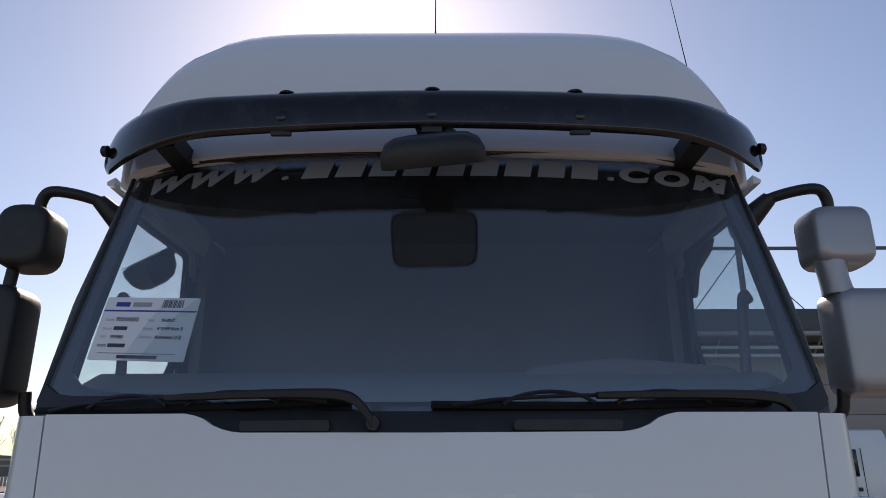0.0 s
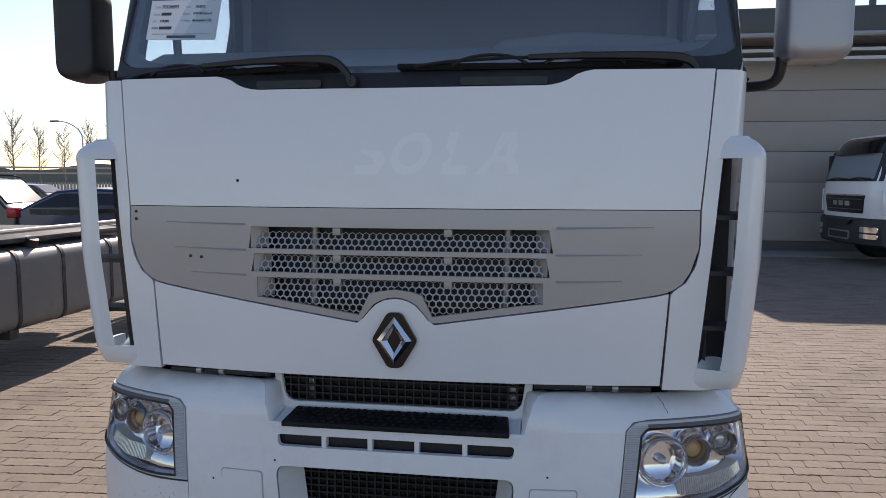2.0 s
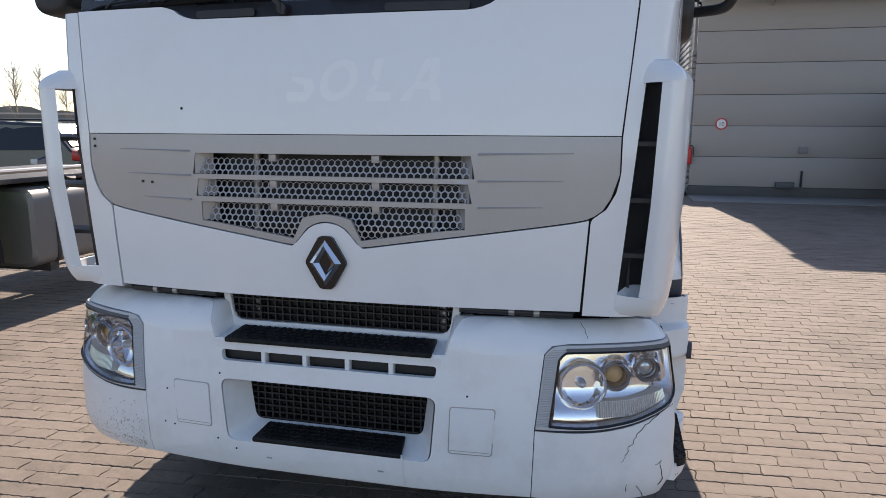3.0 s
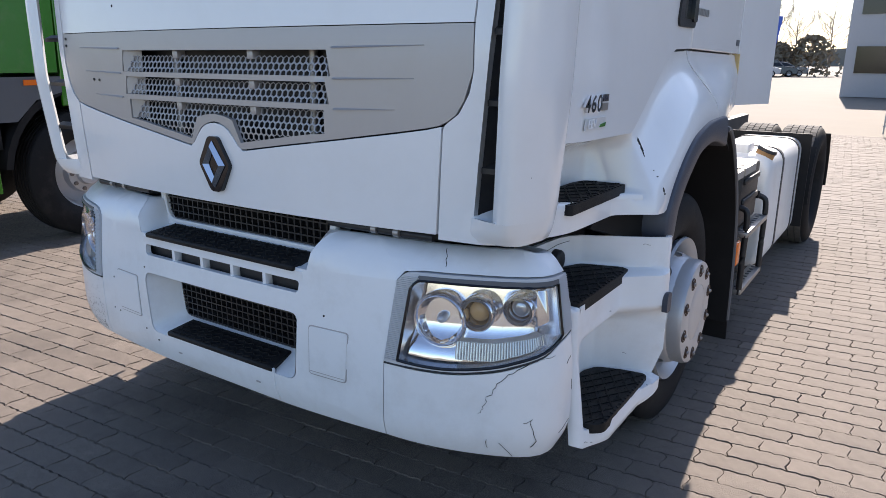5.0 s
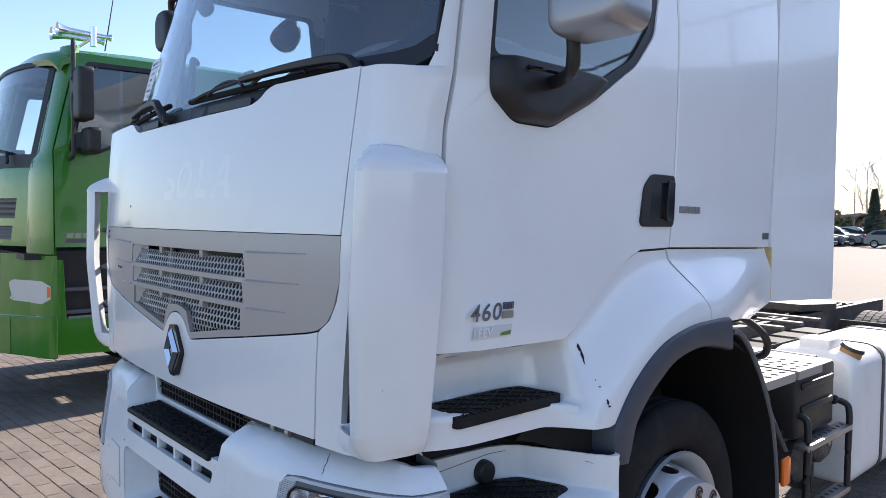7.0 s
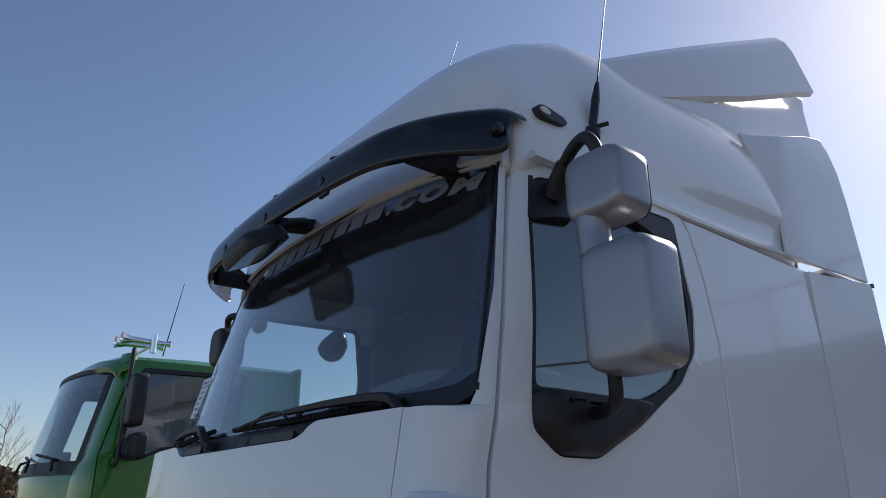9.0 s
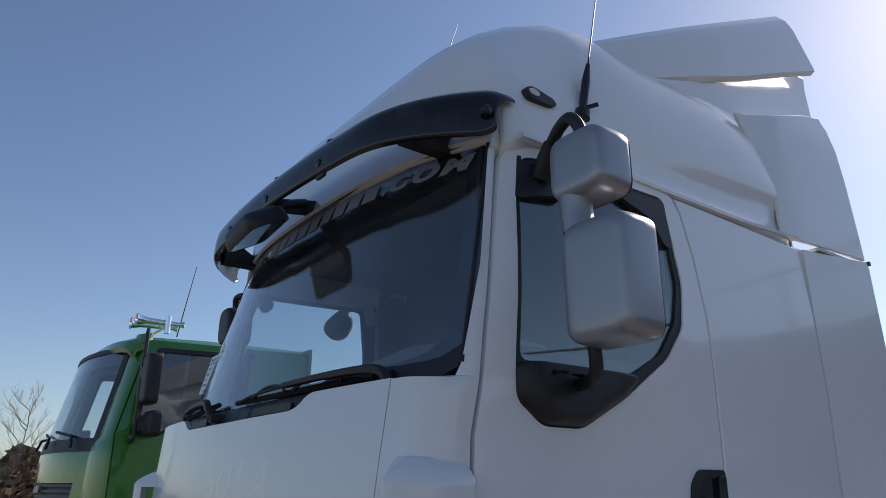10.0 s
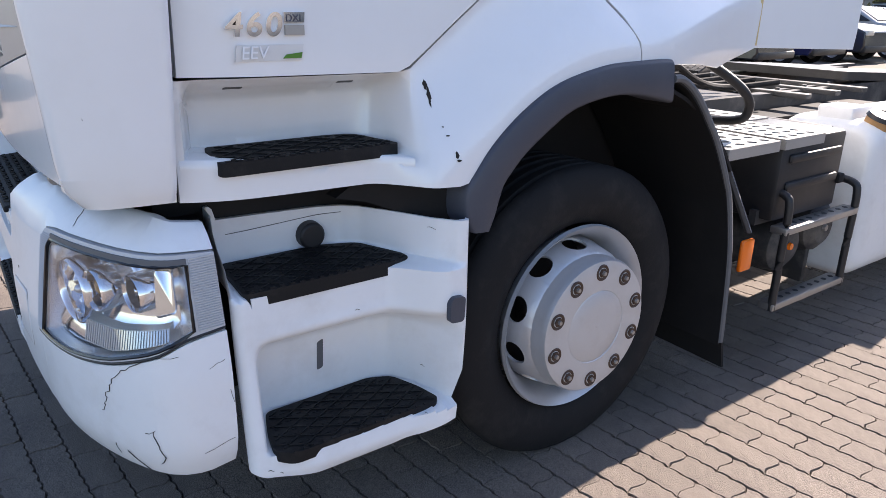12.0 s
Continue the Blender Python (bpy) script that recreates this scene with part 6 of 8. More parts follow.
text_mesh("badge_word", "EEV", 0.036, Matrix(((0, 0, 1, side_x(0.40, 1.30) + 0.0055), (1, 0, 0, 0.372), (0, 1, 0, 1.285), (0, 0, 0, 1))), PAPER, eev, 0.001, shear=0.15)
part("green_flash", plate([[(0.462, 1.284), (0.503, 1.284), (0.506, 1.296), (0.470, 1.292)]], lambda u, v, d: Vector((side_x(u, v) + 0.005 - d, u, v)), 0.002), GREEN, eev)
for k in range(7):
    y = 1.395 + k * 0.022
    part("badge_bar", plate([[(y, 1.635), (y + 0.014, 1.635), (y + 0.014, 1.660), (y, 1.660)]], lambda u, v, d: Vector((side_x(u, v) + 0.004 - d, u, v)), 0.006), STEEL, truck)
part("maker_plate", plate([[(2.09, 1.535), (2.145, 1.535), (2.145, 1.562), (2.09, 1.562)]], lambda u, v, d: Vector((side_x(u, v) + 0.003 - d, u, v)), 0.004), GREY_DARK, truck)


# ---- wheels ----
def tyre(parent, cx, cy, s, width=0.315, r=0.478, tread=False, name="tyre"):
    w = width / 2
    prof = [(w * 0.62, 0.290), (w * 0.85, 0.305), (w * 1.0, 0.36), (w * 1.02, 0.40), (w * 0.96, 0.445), (w * 0.88, r - 0.012), (w * 0.78, r), *[(w * 0.62 - w * 0.31 * g + o, r - h) for g in range(5) for o, h in ((0.010, 0.0), (0.006, 0.013), (-0.006, 0.013), (-0.010, 0.0))], (-w * 0.78, r), (-w * 0.88, r - 0.012), (-w * 1.02, 0.40), (-w * 1.0, 0.36), (-w * 0.62, 0.290)]
    ty = part(name, revolve(prof, 64, (cx, cy, r - 0.006), "x"), RUBBER, parent, "black road tyre", sharp=50)
    if not tread:
        return ty
    bm = bmesh.new()
    c = Vector((cx, cy, r - 0.006))
    n = 54
    for i in range(n):
        a = 2 * math.pi * i / n
        for k in range(5):
            m = Matrix.Translation(c) @ Matrix.Rotation(a + (math.pi / n if k % 2 else 0), 4, "X") @ Matrix.Translation((-w * 0.62 + k * w * 0.31, 0, r))
            add_box(bm, -w * 0.135, w * 0.135, -0.024, 0.024, -0.006, 0.009, m)
    part("tread", bm, TREAD, ty)["kind"] = "stuff"
    return ty


def front_wheel(parent, cx, cy, s):
    z = 0.470
    wh = part("front_wheel", revolve([(s * -0.035, 0.288), (s * -0.026, 0.298), (s * -0.038, 0.302), (s * -0.06, 0.290), (s * -0.10, 0.268), (s * -0.16, 0.252), (s * -0.24, 0.247), (s * -0.24, 0.240), (s * -0.15, 0.242), (s * -0.07, 0.262), (s * -0.048, 0.276)], 56, (cx, cy, z), "x"), RIM, parent, "silver steel rim with a ring of nuts")
    tyre(wh, cx - s * 0.185, cy, s)
    prof = [(-0.13, 0.246), (-0.10, 0.243), (-0.06, 0.236), (-0.02, 0.226), (0.004, 0.208), (0.006, 0.172)]
    run = [0.0]
    for p, q in zip(prof, prof[1:]):
        run.append(run[-1] + math.hypot(q[0] - p[0], q[1] - p[1]))
    full = 2 * math.pi * 0.24
    rim_line = [(full * k / 60, 0.0) for k in range(61)] + [(full * k / 60, run[-1]) for k in range(60, -1, -1)]
    ovals = [[(full * (k + 0.5) / 10 + 0.041 * math.cos(a), 0.064 + 0.038 * math.sin(a)) for a in [i * math.pi / 9 for i in range(18)]] for k in range(10)]

    def cone(u, v, d):
        a = 2 * math.pi * u / full
        h, q = lerp(v, run, [p[0] for p in prof]), lerp(v, run, [p[1] for p in prof]) - d
        return Vector((cx + s * h, cy + q * math.cos(a), z + q * math.sin(a)))
    part("disc", plate([rim_line] + ovals, cone, 0.008, 0.03), RIM, wh)
    part("disc_back", cyl((cx - s * 0.25, cy, z), (cx - s * 0.24, cy, z), 0.25, n=40), BLACK, wh)
    prof = [(-0.02, 0.216), (0.030, 0.216), (0.046, 0.210), (0.050, 0.190), (0.0495, 0.140), (0.0490, 0.118), (0.0472, 0.116), (0.0490, 0.113), (0.0500, 0.06), (0.0505, 0.001)]
    part("hub_cover", revolve([(s * h, q) for h, q in prof], 48, (cx, cy, z), "x", False), RIM, wh, "silver hub cover")
    for k in range(10):
        a = math.radians(36 * k + 16)
        c = Vector((cx, cy + 0.176 * math.cos(a), z + 0.176 * math.sin(a)))
        part("nut_well", revolve([(s * 0.044, 0.001), (s * 0.0515, 0.021), (s * 0.0530, 0.0235), (s * 0.0500, 0.026), (s * 0.040, 0.026)], 18, c, "x", False), NUT_RUST, wh)
        nut = part("wheel_nut", cyl(c + Vector((s * 0.044, 0, 0)), c + Vector((s * 0.055, 0, 0)), 0.016, 0.014, 6), NUT_RUST, wh)
        part("stud", cyl(c + Vector((s * 0.054, 0, 0)), c + Vector((s * 0.062, 0, 0)), 0.0075, 0.006, n=10), STEEL, nut)


for s in (-1, 1):
    front_wheel(truck, s * 1.165, 1.372, s)
    for cx in (1.075, 0.74):
        rw = part("rear_wheel", revolve([(s * 0.06, 0.286), (s * 0.065, 0.298), (s * 0.03, 0.290), (s * -0.10, 0.25), (s * -0.10, 0.16), (s * -0.06, 0.15), (s * -0.06, 0.001), (s * -0.12, 0.001), (s * -0.12, 0.26)], 40, (s * cx, 5.05, 0.472), "x"), RIM, truck, "silver rear wheel")
        tyre(rw, s * cx, 5.05, s, tread=True)
    part("rear_guard", loft([[Vector((s * 1.24, 5.05 + r * math.cos(a), 0.45 + r * math.sin(a))) if q == 0 else Vector((s * 0.60, 5.05 + r * math.cos(a), 0.45 + r * math.sin(a))) for q, r in ((0, 0.60), (1, 0.60), (1, 0.61), (0, 0.61))] for a in np.linspace(math.pi * 0.78, math.pi * 1.02, 8)]), MUD, truck)
    part("rear_guard", loft([[Vector((s * 1.24, 5.05 + r * math.cos(a), 0.45 + r * math.sin(a))) if q == 0 else Vector((s * 0.60, 5.05 + r * math.cos(a), 0.45 + r * math.sin(a))) for q, r in ((0, 0.60), (1, 0.60), (1, 0.61), (0, 0.61))] for a in np.linspace(-0.1, 0.75, 8)]), MUD, truck)
    part("rear_flap", box(*sorted((s * 0.66, s * 1.22)), 4.38, 4.395, 0.25, 0.95), MUD, truck)
    # chassis rail
    part("chassis_rail", loft([[Vector((s * x, y, z)) for x, z in ((0.44, 0.70), (0.44, 0.96), (0.37, 0.96), (0.37, 0.94), (0.425, 0.94), (0.425, 0.72), (0.37, 0.72), (0.37, 0.70))] for y in (0.40, 6.10)]), CHASSIS, truck, "dark steel chassis rail")
part("undertray", box(-0.92, 0.92, 0.12, 2.2, 0.46, 0.48), MUD, truck)
part("front_beam", box(-0.90, 0.90, 0.13, 0.20, 0.36, 0.60, bevel=0.02), MUD, truck)
part("axle", cyl((-1.0, 5.05, 0.472), (1.0, 5.05, 0.472), 0.09), CHASSIS, truck)
part("axle_front", cyl((-1.0, 1.372, 0.44), (1.0, 1.372, 0.44), 0.07), CHASSIS, truck)
for y in (2.35, 3.3, 4.4, 5.9):
    part("crossmember", box(-0.42, 0.42, y, y + 0.08, 0.74, 0.92, bevel=0.01), CHASSIS, truck)
part("engine", box(-0.42, 0.42, 0.55, 2.0, 0.55, 1.15, bevel=0.05), MUD, truck)

# deck behind the cab: alloy tread plates, battery box, air tanks, fuel tank
for x0, x1, y0, y1 in ((0.46, 0.80, 2.04, 2.36), (0.82, 1.15, 2.04, 2.36), (0.46, 0.80, 2.40, 2.68), (0.82, 1.15, 2.40, 2.68), (0.46, 0.80, 2.72, 2.86)):
    rows = [(x0 + 0.04 + i * (x1 - x0 - 0.08) / 4, y0 + 0.045 + j * (y1 - y0 - 0.09) / 3) for i in range(5) for j in range(4 if y1 - y0 > 0.2 else 2)] if y1 - y0 > 0.2 else [(x0 + 0.04 + i * (x1 - x0 - 0.08) / 4, (y0 + y1) / 2) for i in range(5)]
    pl = part("deck_plate", plate([[(x0, y0), (x1, y0), (x1, y1), (x0, y1)]] + [[(cx + 0.019 * math.cos(a), cy + 0.019 * math.sin(a)) for a in [q * math.pi / 7 for q in range(14)]] for cx, cy in rows], lambda u, v, d: Vector((u, v, 0.932 - d)), 0.006), ALU, truck, "pierced alloy deck plate")
    part("plate_edge", box(x1 - 0.004, x1 + 0.002, y0, y1, 0.892, 0.931), ALU, pl)
    part("plate_lip", box(x0, x1, y0 - 0.002, y0 + 0.004, 0.892, 0.931), ALU, pl)
bat = part("battery_box", box(0.62, 1.135, 2.42, 2.90, 0.60, 0.925, bevel=0.02), BLACK, truck, "black plastic battery box with ribbed lid")
for z in (0.72, 0.83):
    part("rib", box(1.13, 1.150, 2.47, 2.85, z, z + 0.035, bevel=0.010), BLACK, bat)
part("latch", box(1.12, 1.15, 2.87, 2.915, 0.70, 0.74, bevel=0.006), RUBBER, bat)
for y, z, r in ((2.66, 0.45, 0.125), (2.93, 0.485, 0.12)):
    part("air_tank", revolve([(-0.28, 0.001), (-0.28, r * 0.6), (-0.25, r * 0.92), (-0.20, r), (0.20, r), (0.25, r * 0.92), (0.28, r * 0.6), (0.28, 0.001)], 24, (0.82, y, z), "x", False), CHASSIS, truck, "dark steel air tank")
    part("drain_plug", cyl((1.095, y, z), (1.112, y, z), 0.018, 0.014, 10), AMBER if y < 2.8 else STEEL, truck)
lad = part("side_ladder", tube(smooth_path([(1.06, 2.46, 0.72), (1.15, 2.46, 0.71), (1.175, 2.46, 0.66), (1.175, 2.46, 0.45), (1.175, 2.46, 0.235)]), 0.016, 10), BLACK, truck, "black side guard with two alloy rungs")
part("rail", tube(smooth_path([(1.06, 3.0, 0.70), (1.15, 3.0, 0.69), (1.175, 3.0, 0.64), (1.175, 3.0, 0.45), (1.175, 3.0, 0.225)]), 0.016, 10), BLACK, lad)
for z in (0.555, 0.235):
    rg = part("rung", box(1.12, 1.19, 2.445, 3.015, z, z + 0.03, bevel=0.005), STEEL, lad)
    for k in range(9):
        part("rung_hole", cyl((1.153, 2.50 + 0.058 * k, z + 0.029), (1.153, 2.50 + 0.058 * k, z + 0.0315), 0.012, n=8), CHASSIS, rg)
part("back_rail", box(1.05, 1.08, 2.40, 3.0, 0.58, 0.64), CHASSIS, truck)
part("tool_locker", box(0.45, 0.78, 2.16, 3.05, 0.24, 0.64, bevel=0.02), MUD, truck, "black locker under the battery box")
part("side_reflector", box(1.185, 1.205, 2.135, 2.208, 0.475, 0.598, bevel=0.010), AMBER, truck, "orange side marker lamp")
part("reflector_bracket", tube([(1.12, 2.06, 0.90), (1.18, 2.19, 0.62)], 0.020, 6, 0.5), GREY_DARK, truck)
part("pipe", tube(smooth_path([(0.98, 2.02, 1.24), (1.03, 2.16, 1.16), (1.06, 2.235, 1.10), (1.06, 2.27, 1.045), (1.03, 2.265, 1.0), (0.90, 2.24, 0.985)]), 0.017, 10), BLACK, truck, "bent black pipe behind the wing")
tank_o = rounded([(0.70, 0.20), (1.16, 0.20), (1.16, 0.925), (0.70, 0.925)], 0.11, 6)
tank_at = lambda x, y, z, k: Vector((0.93 + (x - 0.93) * k, y, 0.563 + (z - 0.563) * k))
tk = part("fuel_tank", loft([[tank_at(x, y, z, k) for x, z in tank_o] for y, k in ((3.115, 0.86), (3.122, 0.91), (3.142, 0.955), (3.175, 0.985), (3.215, 1.0), (4.54, 1.0), (4.565, 0.97), (4.58, 0.90))]), TANK_WHITE, truck, "white painted fuel tank with strap bands")
for y in (3.555, 4.225):
    part("strap", loft([[tank_at(x, yy, z, k) for x, z in tank_o] for yy, k in ((y, 1.0), (y, 1.018), (y + 0.045, 1.018), (y + 0.045, 1.0))], True, False), CHASSIS, tk, "dark metal strap")
part("tank_bracket", box(0.45, 0.985, 3.05, 3.085, 0.16, 0.90, bevel=0.006), CHASSIS, truck, "dark bracket before the tank")
part("filler_neck", cyl((1.085, 3.235, 0.875), (1.105, 3.235, 0.935), 0.056, n=24), RUST, tk, "brownish filler neck")
part("filler_cap", cyl((1.105, 3.235, 0.934), (1.112, 3.235, 0.952), 0.062, 0.056, 18), BLACK, tk)
part("sender_cover", loft([[Vector((0.93 + (x - 0.93) * k, 3.27 + (y - 3.27) * k, z)) for x, y in rounded([(0.85, 3.18), (1.01, 3.18), (1.01, 3.36), (0.85, 3.36)], 0.01)] for z, k in ((0.915, 1.0), (0.965, 1.0), (0.972, 0.95))]), TANK_WHITE, tk, "white boxed cover on the tank")
# made-up black sheet that supplies the shade between the deck bars
part("chassis_cover", box(-0.42, 0.64, 2.92, 4.30, 0.84, 0.88), MUD, truck)
for y in (3.5, 3.8, 4.1):
    part("cross_bar", box(-0.40, 0.62, y, y + 0.06, 0.945, 0.972, bevel=0.005), CHASSIS, truck)
for x in (-0.40, 0.33):
    part("mounting_rail", loft([[Vector((x + dx, y, 0.96 + dz)) for dx, dz in ((0, 0), (0.07, 0), (0.07, -0.012), (0.012, -0.012), (0.012, -0.06), (0, -0.06))] for y in (3.55, 5.55)]), GREASE, truck, "worn steel mounting rail")
    for k in range(7):
        part("rail_bolt", cyl((x + 0.045, 3.65 + 0.28 * k, 0.958), (x + 0.045, 3.65 + 0.28 * k, 0.976), 0.014, n=6), CHASSIS, truck)

# fifth wheel and its gear
fw = part("fifth_wheel", plate([rounded([(-0.45, 4.55), (-0.42, 4.30), (0.42, 4.30), (0.45, 4.55), (0.45, 4.95), (0.30, 5.35), (0.12, 5.40), (0.06, 5.0), (-0.06, 5.0), (-0.12, 5.40), (-0.30, 5.35), (-0.45, 4.95)], 0.04)], lambda u, v, d: Vector((u, v, 1.035 - 0.05 * (v - 4.3) - d)), 0.05), GREASE, truck, "greasy dark coupling plate")
for s in (-1, 1):
    part("coupling_bracket", loft([[Vector((s * x, y, z)) for y, z in ((4.60, 0.90), (5.10, 0.90), (4.95, 0.985), (4.75, 0.985))] for x in (0.36, 0.42)]), CHASSIS, fw)
part("gantry", box(-0.35, 0.42, 2.40, 2.56, 1.02, 1.16, bevel=0.02), BLACK, truck)
for k in range(5):
    x = -0.30 + 0.14 * k
    part("air_hose", tube(smooth_path([(x, 2.48, 1.12), (x + 0.05, 2.60, 1.22), (x + 0.15, 2.85, 1.06), (x + 0.10, 3.2, 1.0), (x + 0.2, 3.5, 1.02)]), 0.016, 8), RUBBER, truck)
part("catwalk", box(-0.42, 0.42, 2.62, 3.0, 0.935, 0.95), CHASSIS, truck)
part("cable_tray", box(-0.36, 0.36, 3.0, 4.3, 0.90, 0.94), CHASSIS, truck)
part("exhaust_box", box(-1.12, -0.55, 2.5, 3.3, 0.40, 0.95, bevel=0.05), STEEL, truck)
part("far_pipe", cyl((-0.98, 0.95, 0.9), (-0.98, 0.95, 1.72), 0.055), STEEL, truck)

# ---- ground and paving ----
PAVER = mat("paver_concrete", (0.165, 0.135, 0.112), 0.85, vary=0.22, scale=24, speck=0.55, bump=0.8, bscale=190, dirt=(0.045, 0.036, 0.032), dirt_amount=0.75, dscale=1.3, obj=0.10)
PAVER_FAR = mat("paver_concrete_far", (0.165, 0.135, 0.112), 0.85, vary=0.22, scale=24, speck=0.55, bump=0.8, bscale=190, dirt=(0.045, 0.036, 0.032), dirt_amount=0.75, dscale=1.3, island=0.10)
JOINT = mat("joint_sand", (0.045, 0.036, 0.028), 0.95, vary=0.2, scale=20, bump=0.4, bscale=200)


def far_ground_mat():
    m = mat("distant_paving", (0.182, 0.154, 0.122), 0.9, vary=0.08, scale=0.6, dirt=(0.16, 0.14, 0.12), dirt_amount=0.4, dscale=0.2)
    return m


bm = bmesh.new()
vs = [bm.verts.new((x, y, -0.018)) for x, y in ((-900, -900), (900, -900), (900, 900), (-900, 900))]
bm.faces.new(vs)
ground = solid_mesh("ground", bm, far_ground_mat(), "pale brick paving of a wide truck yard", "ground", kind="structure")
bm = bmesh.new()
vs = [bm.verts.new((x, y, -0.011)) for x, y in ((-10, -5.5), (10, -5.5), (10, 15.4), (-10, 15.4))]
bm.faces.new(vs)
bed = solid_mesh("paving_bed", bm, JOINT, "sandy joints of the brick paving", "paving", kind="structure")
BL, BW = 0.208, 0.1045


def paver_shape(n, seed):
    """A paver with ragged wavy long sides and a worn top edge, round its own middle."""
    rng = random.Random(seed)
    pts = []
    for sgn in (-1, 1):
        for i in range(n + 1):
            t = -0.5 + i / n if sgn < 0 else 0.5 - i / n
            w = (t + 0.5) * 4 % 1.0
            saw = (w / 0.70 if w < 0.70 else (1 - w) / 0.30) - 0.5
            pts.append((t * BL, sgn * BW / 2 + 0.0075 * saw + rng.uniform(-0.0014, 0.0014)))
        side = 0.5 if sgn < 0 else -0.5
        for y in (0.28, 0.0, -0.28):
            pts.append((side * BL + 0.007 * math.sin(sgn * y * 2 * math.pi) + rng.uniform(-0.0015, 0.0015), sgn * BW * y))
    m = len(pts)
    low = [(x * 0.999, y * 0.985, -0.012) for x, y in pts]
    top = [(x * 0.984 + rng.uniform(-0.0022, 0.0022), y * 0.925 + rng.uniform(-0.0014, 0.0014), rng.uniform(-0.0012, 0.0)) for x, y in pts]
    return np.array(low + top), [list(range(m, 2 * m))] + [[i, (i + 1) % m, m + (i + 1) % m, m + i] for i in range(m)]


FINE = [paver_shape(20, k) for k in range(8)]
PLAIN = [paver_shape(8, 20 + k) for k in range(4)]
shared = []
for co, fs in FINE:
    me = bpy.data.meshes.new("paver")
    me.from_pydata([tuple(p) for p in co], [], fs)
    me.materials.append(PAVER)
    shared.append(me)
rng = random.Random(3)
verts, faces, near = [], [], 0
nx, ny = int(24 / BL), int(24 / BW)
for j in range(ny):
    shift = 0.5 * (j % 2) + rng.uniform(-0.03, 0.03)
    for i in range(nx):
        x = -12 + (i + shift) * BL
        y = -6.6 + j * BW + BW / 2
        x, y = x * 0.997 - y * 0.078, y * 0.997 + x * 0.078
        if y < -5.4 or y > 15.3 or abs(x) > 9.9:
            continue
        dz, r = rng.uniform(-0.002, 0.002), 0.078 + rng.uniform(-0.008, 0.008) 
        if 1.25 < x < 2.45 and 0.5 < y < 4.4 and near < 300:
            ob = new("paver", shared[rng.randrange(8)])
            ob.location, ob.rotation_euler = (x, y, dz), (0, 0, r)
            ob.parent = bed
            near += 1
            continue
        co, fs = FINE[rng.randrange(8)] if -4 < x < 4.5 and -2.5 < y < 5 else PLAIN[rng.randrange(4)]
        c, sn = math.cos(r), math.sin(r)
        b0 = len(verts)
        for p in co:
            verts.append((x + p[0] * c - p[1] * sn, y + p[0] * sn + p[1] * c, p[2] + dz))
        faces.extend([[b0 + k for k in f] for f in fs])
me2 = bpy.data.meshes.new("paver_field")
me2.from_pydata(verts, [], faces)
me2.materials.append(PAVER_FAR)
pf = new("paver_field", me2)
pf.parent = bed
tagged(pf, "worn brown-grey wavy paving bricks", "", kind="stuff")

# ---- the green truck beside it ----
G = thing("green_truck", "bright green day-cab truck with chrome roof horns, parked alongside", "truck", Matrix.Translation((0, 0.02, 0)) @ Matrix.Diagonal((1, 1, 1.04, 1)))
GX, GW = -5.05, 1.20


def g_side(u, v):
    y1 = lerp(v, (0.4, 1.9, 2.05, 2.9), (0.52, 0.52, 0.54, 0.74))
    w = lerp(v, (0.4, 1.3, 2.1, 2.95), (1.19, 1.20, 1.19, 1.10))
    return w - 0.22 * min(1.3, max(0.0, (y1 - u) / 0.14)) ** 2.0


def g_front(u, v, d=0.0):
    y0 = lerp(v, (0.4, 1.0, 1.9, 2.0, 2.9), (0.14, 0.14, 0.17, 0.19, 0.40))
    return Vector((GX + u, y0 + 0.26 * abs(u) ** 2.2 + d, v))


G_PLAN = [(0.60, 0.14 + 0.26 * 0.60 ** 2.2), (0.78, 0.14 + 0.26 * 0.78 ** 2.2), (0.90, 0.14 + 0.26 * 0.90 ** 2.2), (0.98, 0.380), (1.05, 0.402), (1.13, 0.438), (1.185, 0.480), (1.203, 0.53)]


def g_corner(a, v, d, s):
    """Round the front corner: a runs from 0 by the grille to 1 on the side."""
    k = a * (len(G_PLAN) - 1)
    x, y = lerp(k, list(range(len(G_PLAN))), [p[0] for p in G_PLAN]), lerp(k, list(range(len(G_PLAN))), [p[1] for p in G_PLAN])
    return Vector((GX + s * (x - d * (0.4 + 0.5 * a)), y + d * (1 - 0.7 * a), v))


